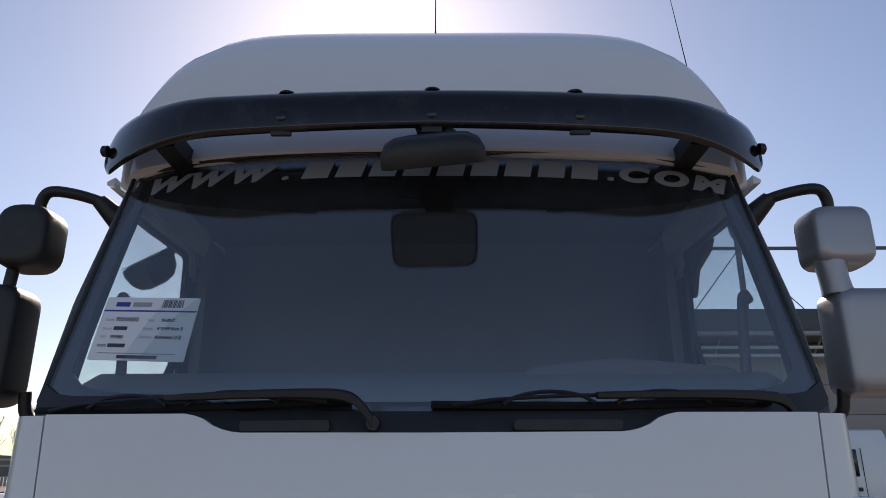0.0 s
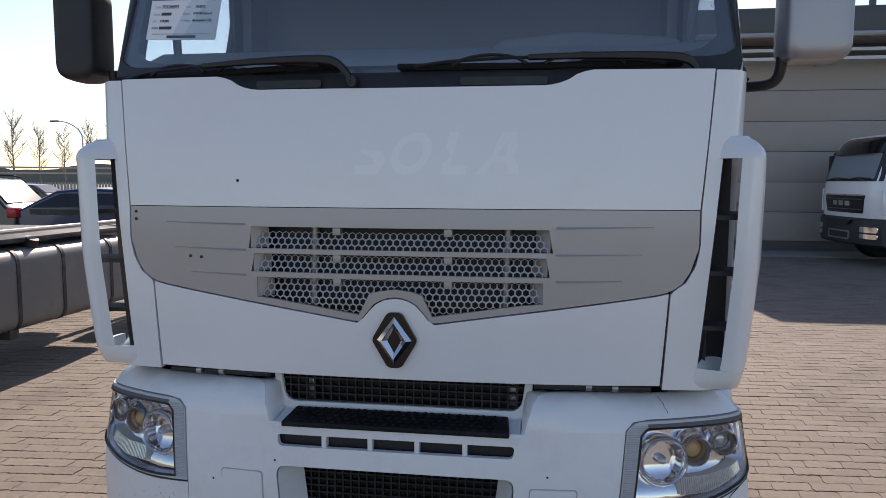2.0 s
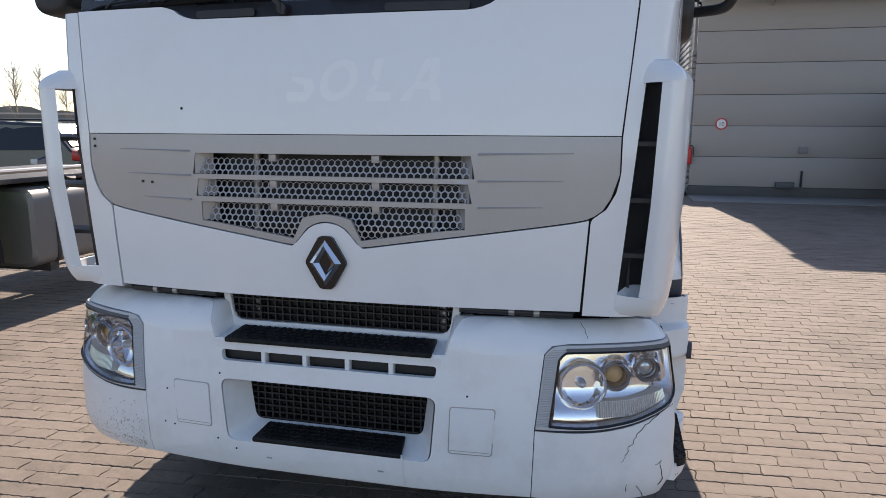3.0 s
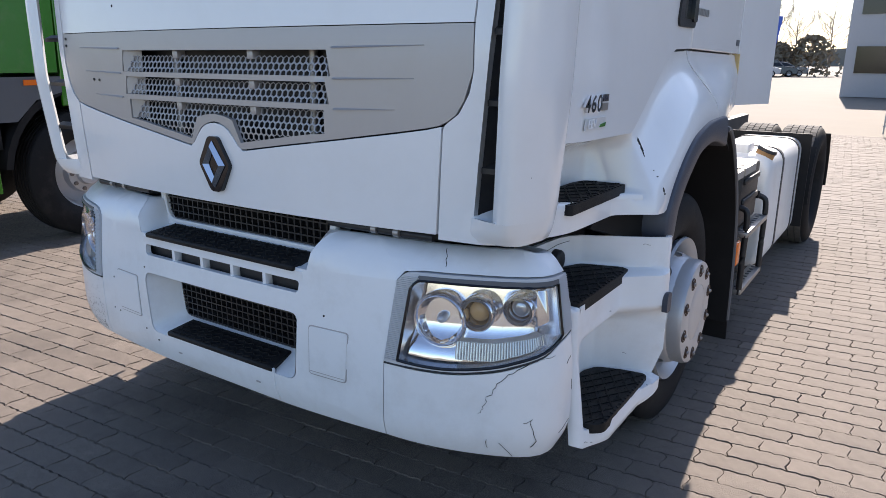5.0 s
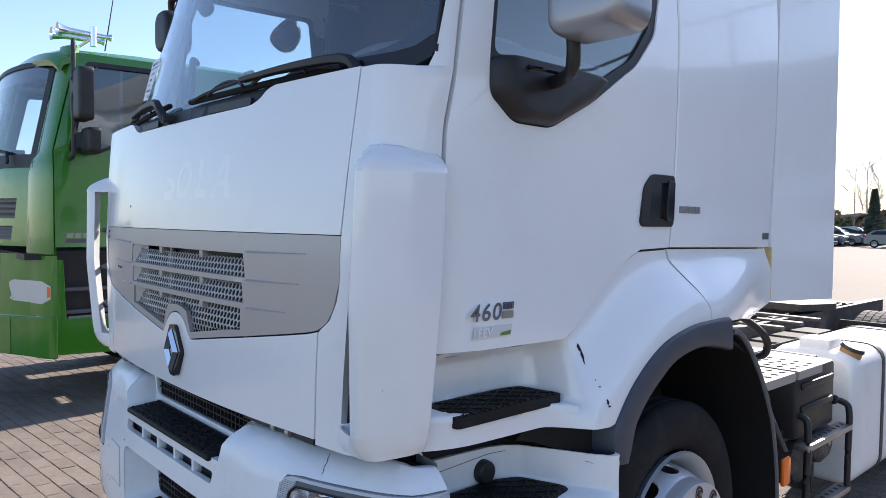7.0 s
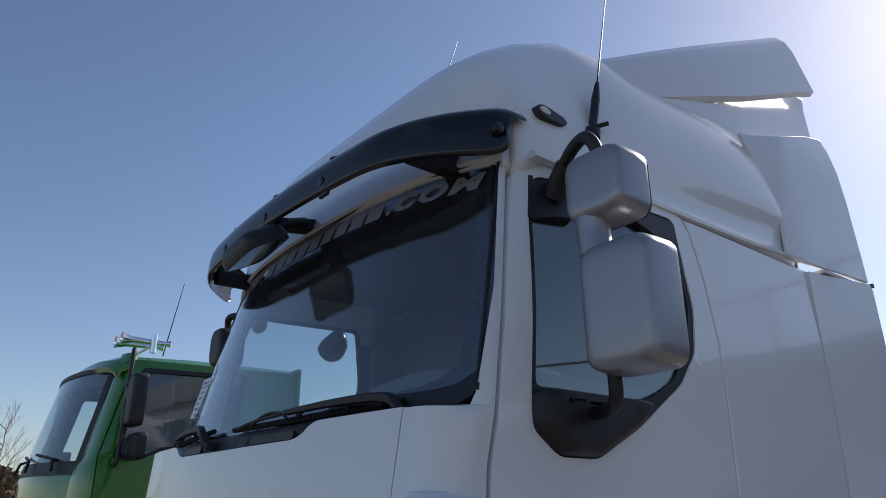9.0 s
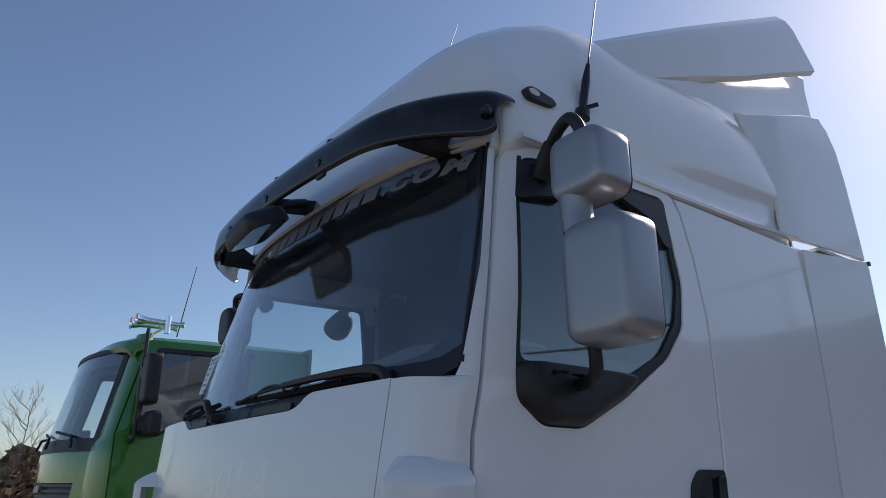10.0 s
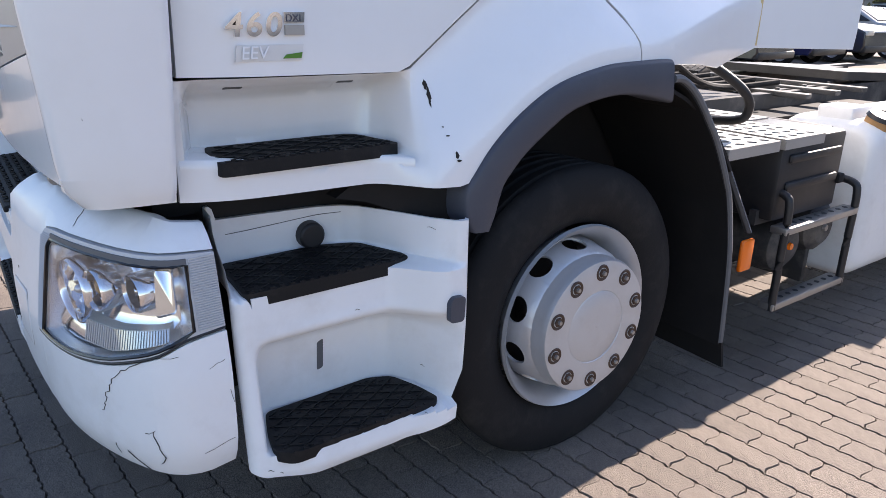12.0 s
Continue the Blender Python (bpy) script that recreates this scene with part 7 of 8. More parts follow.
for s in (-1, 1):
    gs = lambda u, v, d, s=s: Vector((GX + s * (g_side(u, v) - d), u, v))
    door = [(0.50, 1.30), (1.55, 1.30), (1.58, 2.05), (1.55, 2.86), (0.70, 2.84), (0.50, 2.05)]
    win = rounded([(0.60, 2.04), (0.80, 2.03), (1.0, 2.12), (1.50, 2.14), (1.50, 2.80), (0.76, 2.78)], 0.04)
    gd = part("door", plate([door, win], gs, 0.03, 0.2), GREEN, G, "green cab door", bevel=0.005)
    part("pane", plate([win], lambda u, v, d, s=s: Vector((GX + s * (g_side(u, v) - 0.018 - d), u, v)), 0.004), WINDOW, gd)
    part("window_frame", plate([win, [(1.05 + (u - 1.05) * 0.90, 2.42 + (v - 2.42) * 0.90) for u, v in win]], lambda u, v, d, s=s: Vector((GX + s * (g_side(u, v) + 0.002 - d), u, v)), 0.02), BLACK, gd)
    part("rear_panel", plate([[(1.565, 1.05), (2.24, 1.05), (2.24, 2.88), (1.565, 2.86), (1.59, 2.05)]], gs, 0.03, 0.2), GREEN, G, bevel=0.005)
    corner = []
    for v in list(np.linspace(1.245, 2.9, 26)):
        yb = lerp(v, (1.27, 2.05, 2.9), (0.49, 0.49, 0.70))
        f = g_front(0.90 if v < 1.98 else 0.955 - 0.04 * (v - 2), v)
        xe = g_side(yb, v)
        row = [(f.x - GX + (xe - (f.x - GX)) * math.sin(t * math.pi / 2), f.y + (yb - f.y) * (1 - math.cos(t * math.pi / 2)) ** 0.8) for t in np.linspace(0, 1, 10)]
        corner.append([Vector((GX + s * x, y, v)) for x, y in row] + [Vector((GX + s * (x - 0.03), y + 0.03, v)) for x, y in reversed(row)])
    part("cab_corner", loft(corner), GREEN, G)
    for k in range(4):
        part("badge_bar", plate([[(0.58 + 0.060 * k, 1.372), (0.630 + 0.060 * k, 1.372), (0.634 + 0.060 * k, 1.410), (0.584 + 0.060 * k, 1.410)]], lambda u, v, d, s=s: Vector((GX + s * (g_side(u, v) + 0.004 - d), u, v)), 0.006), STEEL, gd)
    part("badge_strip", plate([[(0.575, 1.335), (0.815, 1.335), (0.82, 1.364), (0.58, 1.364)]], lambda u, v, d, s=s: Vector((GX + s * (g_side(u, v) + 0.003 - d), u, v)), 0.004), GREY_DARK, gd)
    # entry steps in a dark recess
    part("entry_recess", box(*sorted((GX + s * 0.80, GX + s * 1.12)), 0.50, 1.10, 0.75, 1.27), BLACK, G)
    for z in (0.98, 0.80):
        part("entry_step", box(*sorted((GX + s * 1.0, GX + s * 1.17)), 0.55, 1.05, z - 0.03, z, bevel=0.008), GREY_DARK, G)
    low = [(0.40, 0.46), (1.02, 0.44), (1.02, 0.66), (0.98, 0.74), (0.58, 0.74), (0.56, 1.20), (0.40, 1.22)]
    part("lower_corner", plate([low], lambda u, v, d, s=s: Vector((GX + s * (g_side(u, 1.0) - 0.0 - d), u, v)), 0.10, 0.03), GREEN, G, bevel=0.01)
    part("bottom_step", box(*sorted((GX + s * 1.02, GX + s * 1.165)), 0.60, 0.98, 0.735, 0.752), ALU, G)
    hl = rounded([(0.10, 0.885), (0.14, 0.868), (0.66, 0.855), (0.83, 0.90), (0.83, 0.995), (0.66, 1.035), (0.14, 1.035), (0.10, 1.015)], 0.012)
    lamp = part("headlight", plate([hl], lambda u, v, d, s=s: g_corner(u, v, d - 0.010, s), 0.03, 0.05), HAZY, G, "aged yellowish headlight", bevel=0.004)
    part("turn_lamp", plate([[(0.76, 0.905), (0.82, 0.915), (0.82, 0.985), (0.76, 0.995)]], lambda u, v, d, s=s: g_corner(u, v, d - 0.0125, s), 0.006, 0.05), AMBER, lamp)
    part("lamp_surround", plate([[(-0.02, 0.76), (0.95, 0.77), (0.95, 1.235), (-0.02, 1.235)], hl], lambda u, v, d, s=s: g_corner(u, v, d - 0.004, s), 0.03, 0.05), GREEN, G)
    # black mirrors on tall arms
    arm = part("mirror_arm", tube(smooth_path([(GX + s * 1.14, 0.62, 1.99), (GX + s * 1.32, 0.60, 2.0), (GX + s * 1.36, 0.60, 2.10), (GX + s * 1.36, 0.60, 2.80), (GX + s * 1.30, 0.62, 2.87), (GX + s * 1.10, 0.66, 2.88)]), 0.018, 8), BLACK, G)
    part("mirror_shell", shell(0, 0, 0, 0.145, 0.20, 0.07, 1, 0.05), BLACK, arm, "black mirror shell").location = (GX + s * 1.40, 0.66, 2.47)
    part("wide_shell", shell(0, 0, 0, 0.12, 0.10, 0.06, 1, 0.04), BLACK, arm).location = (GX + s * 1.34, 0.74, 2.13)
    fw = part("front_wheel", revolve([(s * 0.04, 0.285), (s * 0.05, 0.30), (s * 0.0, 0.29), (s * -0.10, 0.25), (s * -0.06, 0.17), (s * 0.01, 0.16), (s * 0.02, 0.10), (s * 0.06, 0.09), (s * 0.06, 0.001), (s * -0.12, 0.001), (s * -0.12, 0.27)], 40, (GX + s * 1.07, 1.75, 0.505), "x"), RIM, G)
    tyre(fw, GX + s * 1.02, 1.75, s, r=0.512)
    for k in range(10):
        a = 2 * math.pi * k / 10
        part("wheel_nut", cyl((GX + s * 1.07, 1.75 + 0.135 * math.cos(a), 0.505 + 0.135 * math.sin(a)), (GX + s * 1.10, 1.75 + 0.135 * math.cos(a), 0.505 + 0.135 * math.sin(a)), 0.017, n=6), NUT, fw)
    part("wheel_arch", loft([[Vector((GX + s * x, 1.75 + (0.64 + r) * math.cos(a), 0.50 + (0.66 + r) * math.sin(a))) for x, r in ((1.19, 0.0), (0.70, 0.0), (0.70, 0.05), (1.19, 0.05))] for a in np.linspace(-0.05, math.pi * 0.95, 18)]), MUD, G)
    part("arch_panel", plate([[(1.06, 0.95), (1.10, 1.27), (2.30, 1.27), (2.38, 0.95), (2.30, 0.95), (2.15, 1.10), (1.75, 1.20), (1.36, 1.10), (1.20, 0.95)]], lambda u, v, d, s=s: Vector((GX + s * (1.195 - d), u, v)), 0.04), GREY_DARK, G)
    part("side_lamp", box(*sorted((GX + s * 1.19, GX + s * 1.205)), 1.28, 1.38, 1.21, 1.25), AMBER, G)
    part("chassis_rail", box(*sorted((GX + s * 0.37, GX + s * 0.44)), 1.2, 7.2, 0.72, 0.98, bevel=0.006), CHASSIS, G)
    for cx in (0.74, 1.06):
        rw = part("rear_wheel", revolve([(s * 0.05, 0.285), (s * 0.06, 0.30), (s * 0.0, 0.29), (s * -0.10, 0.25), (s * -0.06, 0.001), (s * -0.12, 0.001), (s * -0.12, 0.27)], 32, (GX + s * cx, 5.9, 0.505), "x"), RIM, G)
        tyre(rw, GX + s * cx, 5.9, s, r=0.512)
hood = [(u, 1.30) for u in np.linspace(-0.90, 0.90, 13)] + [(u, 1.93) for u in np.linspace(0.90, -0.90, 13)]
slots = [[(-0.72, 1.35), (0.72, 1.35), (0.74, 1.46), (-0.74, 1.46)], [(-0.76, 1.52), (0.76, 1.52), (0.78, 1.68), (-0.78, 1.68)]]
part("front_panel", plate([hood] + slots, g_front, 0.03, 0.15), GREEN, G, "green front panel with dark louvres", bevel=0.004)
for z0, z1 in ((1.35, 1.46), (1.52, 1.68)):
    for z in np.linspace(z0, z1 - 0.03, 4):
        part("louvre", plate([[(-0.80, z), (0.80, z), (0.80, z + 0.022), (-0.80, z + 0.022)]], lambda u, v, d: g_front(u, v, d + 0.016), 0.02, 0.2), GREY_DARK, G)
    part("louvre_back", plate([[(-0.82, z0 - 0.02), (0.82, z0 - 0.02), (0.82, z1 + 0.02), (-0.82, z1 + 0.02)]], lambda u, v, d: g_front(u, v, d + 0.045), 0.01, 0.2), BLACK, G)
part("brand_bar", plate([[(-0.12, 1.60), (0.12, 1.60), (0.13, 1.66), (-0.11, 1.66)]], lambda u, v, d: g_front(u, v, d - 0.004), 0.01), STEEL, G)
gb = [(u, 0.46) for u in np.linspace(-1.03, 1.03, 15)] + [(u, 1.24) for u in np.linspace(1.03, -1.03, 15)]
part("front_bumper", plate([gb, rounded([(-0.58, 0.66), (0.58, 0.66), (0.63, 1.20), (-0.63, 1.20)], 0.05)], lambda u, v, d: g_front(u, v, d - 0.01), 0.05, 0.15), GREEN, G, "green bumper", bevel=0.008)
part("bumper_band", plate([[(u, 0.44) for u in np.linspace(-0.80, 0.80, 13)] + [(u, 0.74) for u in np.linspace(0.80, -0.80, 13)], rounded([(0.32, 0.56), (0.50, 0.56), (0.50, 0.65), (0.32, 0.65)], 0.02), rounded([(-0.50, 0.56), (-0.32, 0.56), (-0.32, 0.65), (-0.50, 0.65)], 0.02)], lambda u, v, d: g_front(u, v, d - 0.05), 0.05, 0.1), GREEN, G, "green lower bumper band", bevel=0.012)
for s in (-1, 1):
    part("bumper_end", plate([[(0.0, 0.44), (0.95, 0.43), (0.95, 0.76), (0.0, 0.745)]], lambda u, v, d, s=s: g_corner(u, v, d - 0.045 + 0.03 * u, s), 0.05, 0.06), GREEN, G, bevel=0.01)
gg = part("bumper_grille", plate([rounded([(-0.59, 0.65), (0.59, 0.65), (0.64, 1.21), (-0.64, 1.21)], 0.05)], lambda u, v, d: g_front(u, v, d + 0.01), 0.02, 0.15), GREY_DARK, G, "dark slatted lower grille")
for z in np.linspace(0.72, 1.12, 5):
    part("slat", plate([[(-0.55, z), (0.55, z), (0.56, z + 0.055), (-0.56, z + 0.055)]], lambda u, v, d: g_front(u, v, d - 0.02), 0.03, 0.2), GREY_DARK, gg)
gw = [(u, 1.97) for u in np.linspace(-0.95, 0.95, 15)] + [(u, 2.80) for u in np.linspace(0.92, -0.92, 15)]
part("windscreen", plate([gw], lambda u, v, d: g_front(u, v, d + 0.004), 0.006, 0.15), SCREEN, G, "windscreen with a dark top strip")
part("screen_border", plate([gw, [(u * 0.94, 2.03 + (v - 1.97) * 0.88) for u, v in gw]], lambda u, v, d: g_front(u, v, d - 0.004), 0.006, 0.15), BLACK, G, "black windscreen border")
part("screen_band", plate([[(u, 2.64) for u in np.linspace(-0.93, 0.93, 15)] + [(u, 2.81) for u in np.linspace(0.92, -0.92, 15)]], lambda u, v, d: g_front(u, v, d + 0.012), 0.003, 0.15), BAND, G)
part("scuttle", plate([[(u, 1.925) for u in np.linspace(-0.92, 0.92, 15)] + [(u, 2.02) for u in np.linspace(0.95, -0.95, 15)]], lambda u, v, d: g_front(u, v, d - 0.005), 0.05, 0.15), BLACK, G)
for x in (0.72, 0.25, -0.3):
    part("wiper", tube([g_front(x, 1.96, -0.05), g_front(x - 0.06, 2.05, -0.04), g_front(x - 0.45, 2.10, -0.02)], 0.013, 6), BLACK, G)
rr = []
for y, z in ((0.44, 2.80), (0.47, 2.86), (0.60, 2.91), (1.2, 2.94), (2.24, 2.95)):
    rr.append([Vector((GX + w, y + 0.10 * (abs(w) / 1.1) ** 3 * clamp((1.2 - y) / 0.7), z - 0.06 * (abs(w) / 1.1) ** 6 - (0.03 if abs(w) > 1.08 else 0))) for w in np.linspace(-1.11, 1.11, 23)])
part("roof", loft([r + [p - Vector((0, -0.02, 0.04)) for p in reversed(r)] for r in rr]), GREEN, G, "green cab roof")
part("cab_back", box(GX - 1.15, GX + 1.15, 2.22, 2.25, 1.05, 2.92), GREEN, G)
part("cab_floor", box(GX - 1.1, GX + 1.1, 0.3, 2.1, 1.20, 1.25), BLACK, G)
part("dashboard", box(GX - 0.82, GX + 0.82, 0.42, 0.72, 1.60, 2.02, bevel=0.05), CABIN, G)
part("cabin_curtain", box(GX - 1.06, GX + 1.06, 1.04, 1.07, 1.3, 2.86), SEAT, G, "dark curtain behind the seats")
bm = revolve([(0.016 * math.sin(a), 0.21 + 0.016 * math.cos(a)) for a in [k * math.pi / 4 for k in range(8)]], 28, (0, 0, 0), "z")
bmesh.ops.transform(bm, matrix=pose(GX + 0.5, 0.80, 2.05, -50, 0, 0), verts=bm.verts)
part("steering_wheel", bm, CABIN, G)
# chrome air horns and aerial on the roof
part("horn_bar", tube([(GX + 0.30, 0.85, 3.0), (GX + 1.0, 0.85, 3.0)], 0.015, 8), CHROME, G)
for x in (0.42, 0.62):
    part("air_horn", revolve([(-0.14, 0.055), (-0.12, 0.045), (-0.05, 0.028), (0.24, 0.018), (0.28, 0.03), (0.30, 0.001), (-0.10, 0.001)], 16, (GX + x + 0.35, 0.72, 3.03), "y"), CHROME, G, "chrome air horn")
part("horn_post", cyl((GX + 1.0, 0.85, 2.93), (GX + 1.0, 0.85, 3.09), 0.028, n=12), CHROME, G)
part("aerial", tube([(GX + 0.80, 1.0, 2.95), (GX + 0.90, 1.08, 3.62)], 0.006, 6, taper=0.003), BLACK, G)
for y0, y1, r in ((2.75, 4.60, 0.33),):
    to = rounded([(GX + 0.55, 0.36), (GX + 1.20, 0.36), (GX + 1.20, 1.02), (GX + 0.55, 1.02)], 0.13, 6)
    cx0, cz0 = GX + 0.875, 0.69
    gt = part("fuel_tank", loft([[Vector((cx0 + (x - cx0) * k, y, cz0 + (z - cz0) * k)) for x, z in to] for y, k in ((y0, 0.9), (y0 + 0.03, 1.0), (y1 - 0.03, 1.0), (y1, 0.9))]), mat("grey_tank_paint", (0.20, 0.20, 0.20), 0.45, metal=0.3, vary=0.05, scale=3, dirt=DUST, dirt_amount=0.3), G, "dull grey fuel tank with straps")
    for y in (3.0, 3.55, 4.25):
        part("strap", loft([[Vector((cx0 + (x - cx0) * k, yy, cz0 + (z - cz0) * k)) for x, z in to] for yy, k in ((y, 1.0), (y, 1.02), (y + 0.04, 1.02), (y + 0.04, 1.0))], True, False), CHASSIS, gt)
    part("filler_cap", cyl((GX + 1.08, 3.30, 1.0), (GX + 1.12, 3.30, 1.09), 0.055, n=14), BLACK, gt)
    part("support", box(GX + 0.6, GX + 1.15, 2.95, 3.05, 0.30, 0.40), CHASSIS, G)
part("deck", box(GX - 0.45, GX + 1.1, 2.4, 4.7, 1.06, 1.10, bevel=0.01), CHASSIS, G)
part("coupling_plate", plate([rounded([(-0.45, 5.2), (0.45, 5.2), (0.45, 5.8), (0.2, 6.3), (-0.2, 6.3), (-0.45, 5.8)], 0.05)], lambda u, v, d: Vector((GX + u, v, 1.22 - 0.06 * (v - 5.6) - d)), 0.06), CHASSIS, G)
part("pipe_rail", tube([(GX + 1.1, 2.4, 1.16), (GX + 1.1, 4.7, 1.16)], 0.02, 8), STEEL, G)
part("gear_box", box(GX - 0.4, GX + 0.4, 1.3, 2.8, 0.55, 1.15, bevel=0.06), MUD, G)

# ---- the hall behind ----
WALL = mat("grey_sandwich_panel", (0.335, 0.302, 0.276), 0.55, vary=0.03, scale=1.2, dirt=(0.24, 0.24, 0.24), dirt_amount=0.25, dscale=0.7)
FASCIA = mat("dark_fascia", (0.07, 0.075, 0.08), 0.5, vary=0.05, scale=2)
LIGHT_STEEL = mat("galvanised_steel", (0.45, 0.46, 0.47), 0.45, metal=0.6, vary=0.05, scale=5)
PLINTH = mat("concrete_plinth", (0.22, 0.215, 0.21), 0.85, vary=0.08, scale=5, bump=0.2)
hall = new("wall_north")
tagged(hall, "long grey hall of ribbed wall panels with a roof overhang", "building", kind="structure")
WY = 15.5
lines = [0.24, 0.93, 1.64, 2.35, 3.06, 3.77, 4.48]
for a, b in zip(lines, lines[1:]):
    for k in range(6):
        part("wall_panel", box(2.66 + k * 5.6, 2.66 + (k + 1) * 5.6 - 0.012, WY, WY + 0.12, a, b - 0.013, bevel=0.004), WALL, hall)
part("wall_core", box(2.70, 36, WY + 0.03, WY + 0.30, 0, 5.3), FASCIA, hall)
part("plinth", box(2.64, 36, WY - 0.03, WY + 0.2, 0, 0.225, bevel=0.01), mat("dark_plinth", (0.085, 0.083, 0.08), 0.85, vary=0.1, scale=5, bump=0.2), hall)
part("concrete_apron", box(2.64, 36, 14.0, WY - 0.032, 0, 0.014, bevel=0.004), PLINTH, hall)
part("fascia", box(2.3, 36, 14.55, 14.75, 4.85, 5.42, bevel=0.02), FASCIA, hall)
part("roof_slab", box(2.3, 36, 14.6, 30, 5.30, 5.45), FASCIA, hall)
part("soffit", box(2.4, 36, 14.75, WY, 4.80, 4.86), WALL, hall)
part("gutter", tube([(2.3, 14.50, 4.84), (36, 14.50, 4.84)], 0.06, 8), LIGHT_STEEL, hall)
for z in (4.55, 4.36):
    part("canopy_rail", box(3.0, 36, 14.9, 15.0, z, z + 0.07), LIGHT_STEEL, hall)
for k in range(7):
    x = 4.2 + k * 2.4
    part("canopy_strut", tube([(x, WY - 0.01, 4.30), (x, 14.8, 4.78)], 0.03, 6), LIGHT_STEEL, hall)
part("side_wall", box(2.62, 2.86, WY + 0.31, 26, 0, 5.3), WALL, hall)
for k in range(24):
    part("quoin", box(2.575, 2.66, WY + 0.02, WY + (0.30 if k % 2 else 0.22), 0.02 + k * 0.14, 0.13 + k * 0.14, bevel=0.006), PLINTH, hall)
for k in range(34):
    part("louvre", box(2.56, 2.63, 16.3, 26, 0.5 + k * 0.14, 0.58 + k * 0.14), LIGHT_STEEL, hall)
part("wall_box", box(5.0, 5.18, WY - 0.09, WY, 1.02, 1.16, bevel=0.01), PLINTH, hall)
part("tap_pipe", tube([(5.1, WY - 0.04, 0.25), (5.1, WY - 0.04, 0.62)], 0.025, 8), BLACK, hall)
part("drain_box", box(4.55, 4.95, WY - 0.14, WY - 0.02, 0.22, 0.36, bevel=0.01), FASCIA, hall)
# speed sign on the wall
SIGN_W = mat("sign_white", (0.75, 0.75, 0.73), 0.4)
SIGN_R = mat("sign_red", (0.55, 0.03, 0.03), 0.4)
sign = solid_mesh("speed_sign", cyl((3.30, WY - 0.02, 1.68), (3.30, WY - 0.005, 1.68), 0.135, n=32), SIGN_R, "round speed limit sign with a red ring", "sign")
part("face", cyl((3.30, WY - 0.024, 1.68), (3.30, WY - 0.019, 1.68), 0.105, n=32), SIGN_W, sign)
text_mesh("number", "10", 0.13, Matrix.Translation((3.30, WY - 0.026, 1.635)) @ Matrix.Rotation(radians(90), 4, "X"), INK, sign, 0.001, align="CENTER")
ext = solid_mesh("fire_extinguisher", revolve([(0.0, 0.001), (0.0, 0.055), (0.02, 0.065), (0.33, 0.065), (0.39, 0.04), (0.41, 0.02), (0.45, 0.02), (0.45, 0.001)], 16, (2.62, WY - 0.10, 0.74), "z", False), SIGN_R, "red fire extinguisher hanging at the wall corner", "extinguisher")
part("hose", tube(smooth_path([(2.62, WY - 0.10, 1.18), (2.70, WY - 0.12, 1.15), (2.72, WY - 0.12, 0.95)]), 0.012, 6), BLACK, ext)
# gate of upright bars
gate = thing("bar_gate", "silver gate of upright bars on a black foot", "gate")
for k in range(13):
    x = 1.28 + k * 0.098
    part("bar", cyl((x, WY + 0.1, 0.03), (x, WY + 0.1, 1.10), 0.014, n=8), LIGHT_STEEL, gate)
for z in (0.18, 1.0):
    part("rail", box(1.25, 2.50, WY + 0.085, WY + 0.115, z, z + 0.04), LIGHT_STEEL, gate)
part("foot", box(2.15, 2.62, WY - 0.05, WY + 0.25, 0.0, 0.09, bevel=0.02), RUBBER, gate)
part("post", box(2.42, 2.49, WY + 0.06, WY + 0.14, 0.09, 1.3), LIGHT_STEEL, gate)
# glazed bay and the further wing
bay = thing("glazed_bay", "tall glazed bay with steel frames", "building")
part("back", box(1.75, 2.5, 19.2, 22, 0, 4.2), WALL, bay)
for k in range(3):
    part("pane", box(1.62, 2.50, 19.05, 19.07, 0.55 + k * 1.15, 1.62 + k * 1.15), mat("bay_glass", (0.35, 0.42, 0.42), 0.08, spec=0.8), bay)
for x in (1.6, 2.05, 2.5):
    part("frame_post", box(x, x + 0.05, 19.0, 19.05, 0, 4.1), LIGHT_STEEL, bay)
part("base", box(1.6, 2.55, 19.0, 19.2, 0, 0.5), FASCIA, bay)
wing_b = thing("office_wing", "pale office wing with a dark window band", "building")
part("wall", box(-1.2, 2.6, 34, 40, 0, 6), mat("pale_render", (0.5, 0.51, 0.53), 0.8, vary=0.03), wing_b)
for z in (1.0, 3.4):
    part("window", box(-0.8, 2.3, 33.95, 34.0, z, z + 1.1), GLOSS_BLACK, wing_b)

# ---- the other white truck by the hall ----
M = thing("parked_white_truck", "white truck cab with black grille and visor, parked beside the hall", "truck", Matrix.Translation((6.38, 13.2, 0)) @ Matrix.Rotation(radians(-85), 4, "Z"))


def m_part(nm, a, material, lab="", bev=0.02, par=None):
    return part(nm, box(*a, bevel=bev), material, par or M, lab)


def m_front(u, z, d=0.0):
    """A point of the rounded cab front: bowed in plan, raked above the windscreen's foot."""
    rake = lerp(z, (0.9, 1.30, 1.66, 2.22, 2.42, 2.56), (0.10, 0.06, 0.10, 0.27, 0.36, 0.55))
    return Vector((u, rake + 0.09 * u * u + 0.30 * max(0.0, abs(u) - 0.98) ** 1.5 * 4 + d, z))


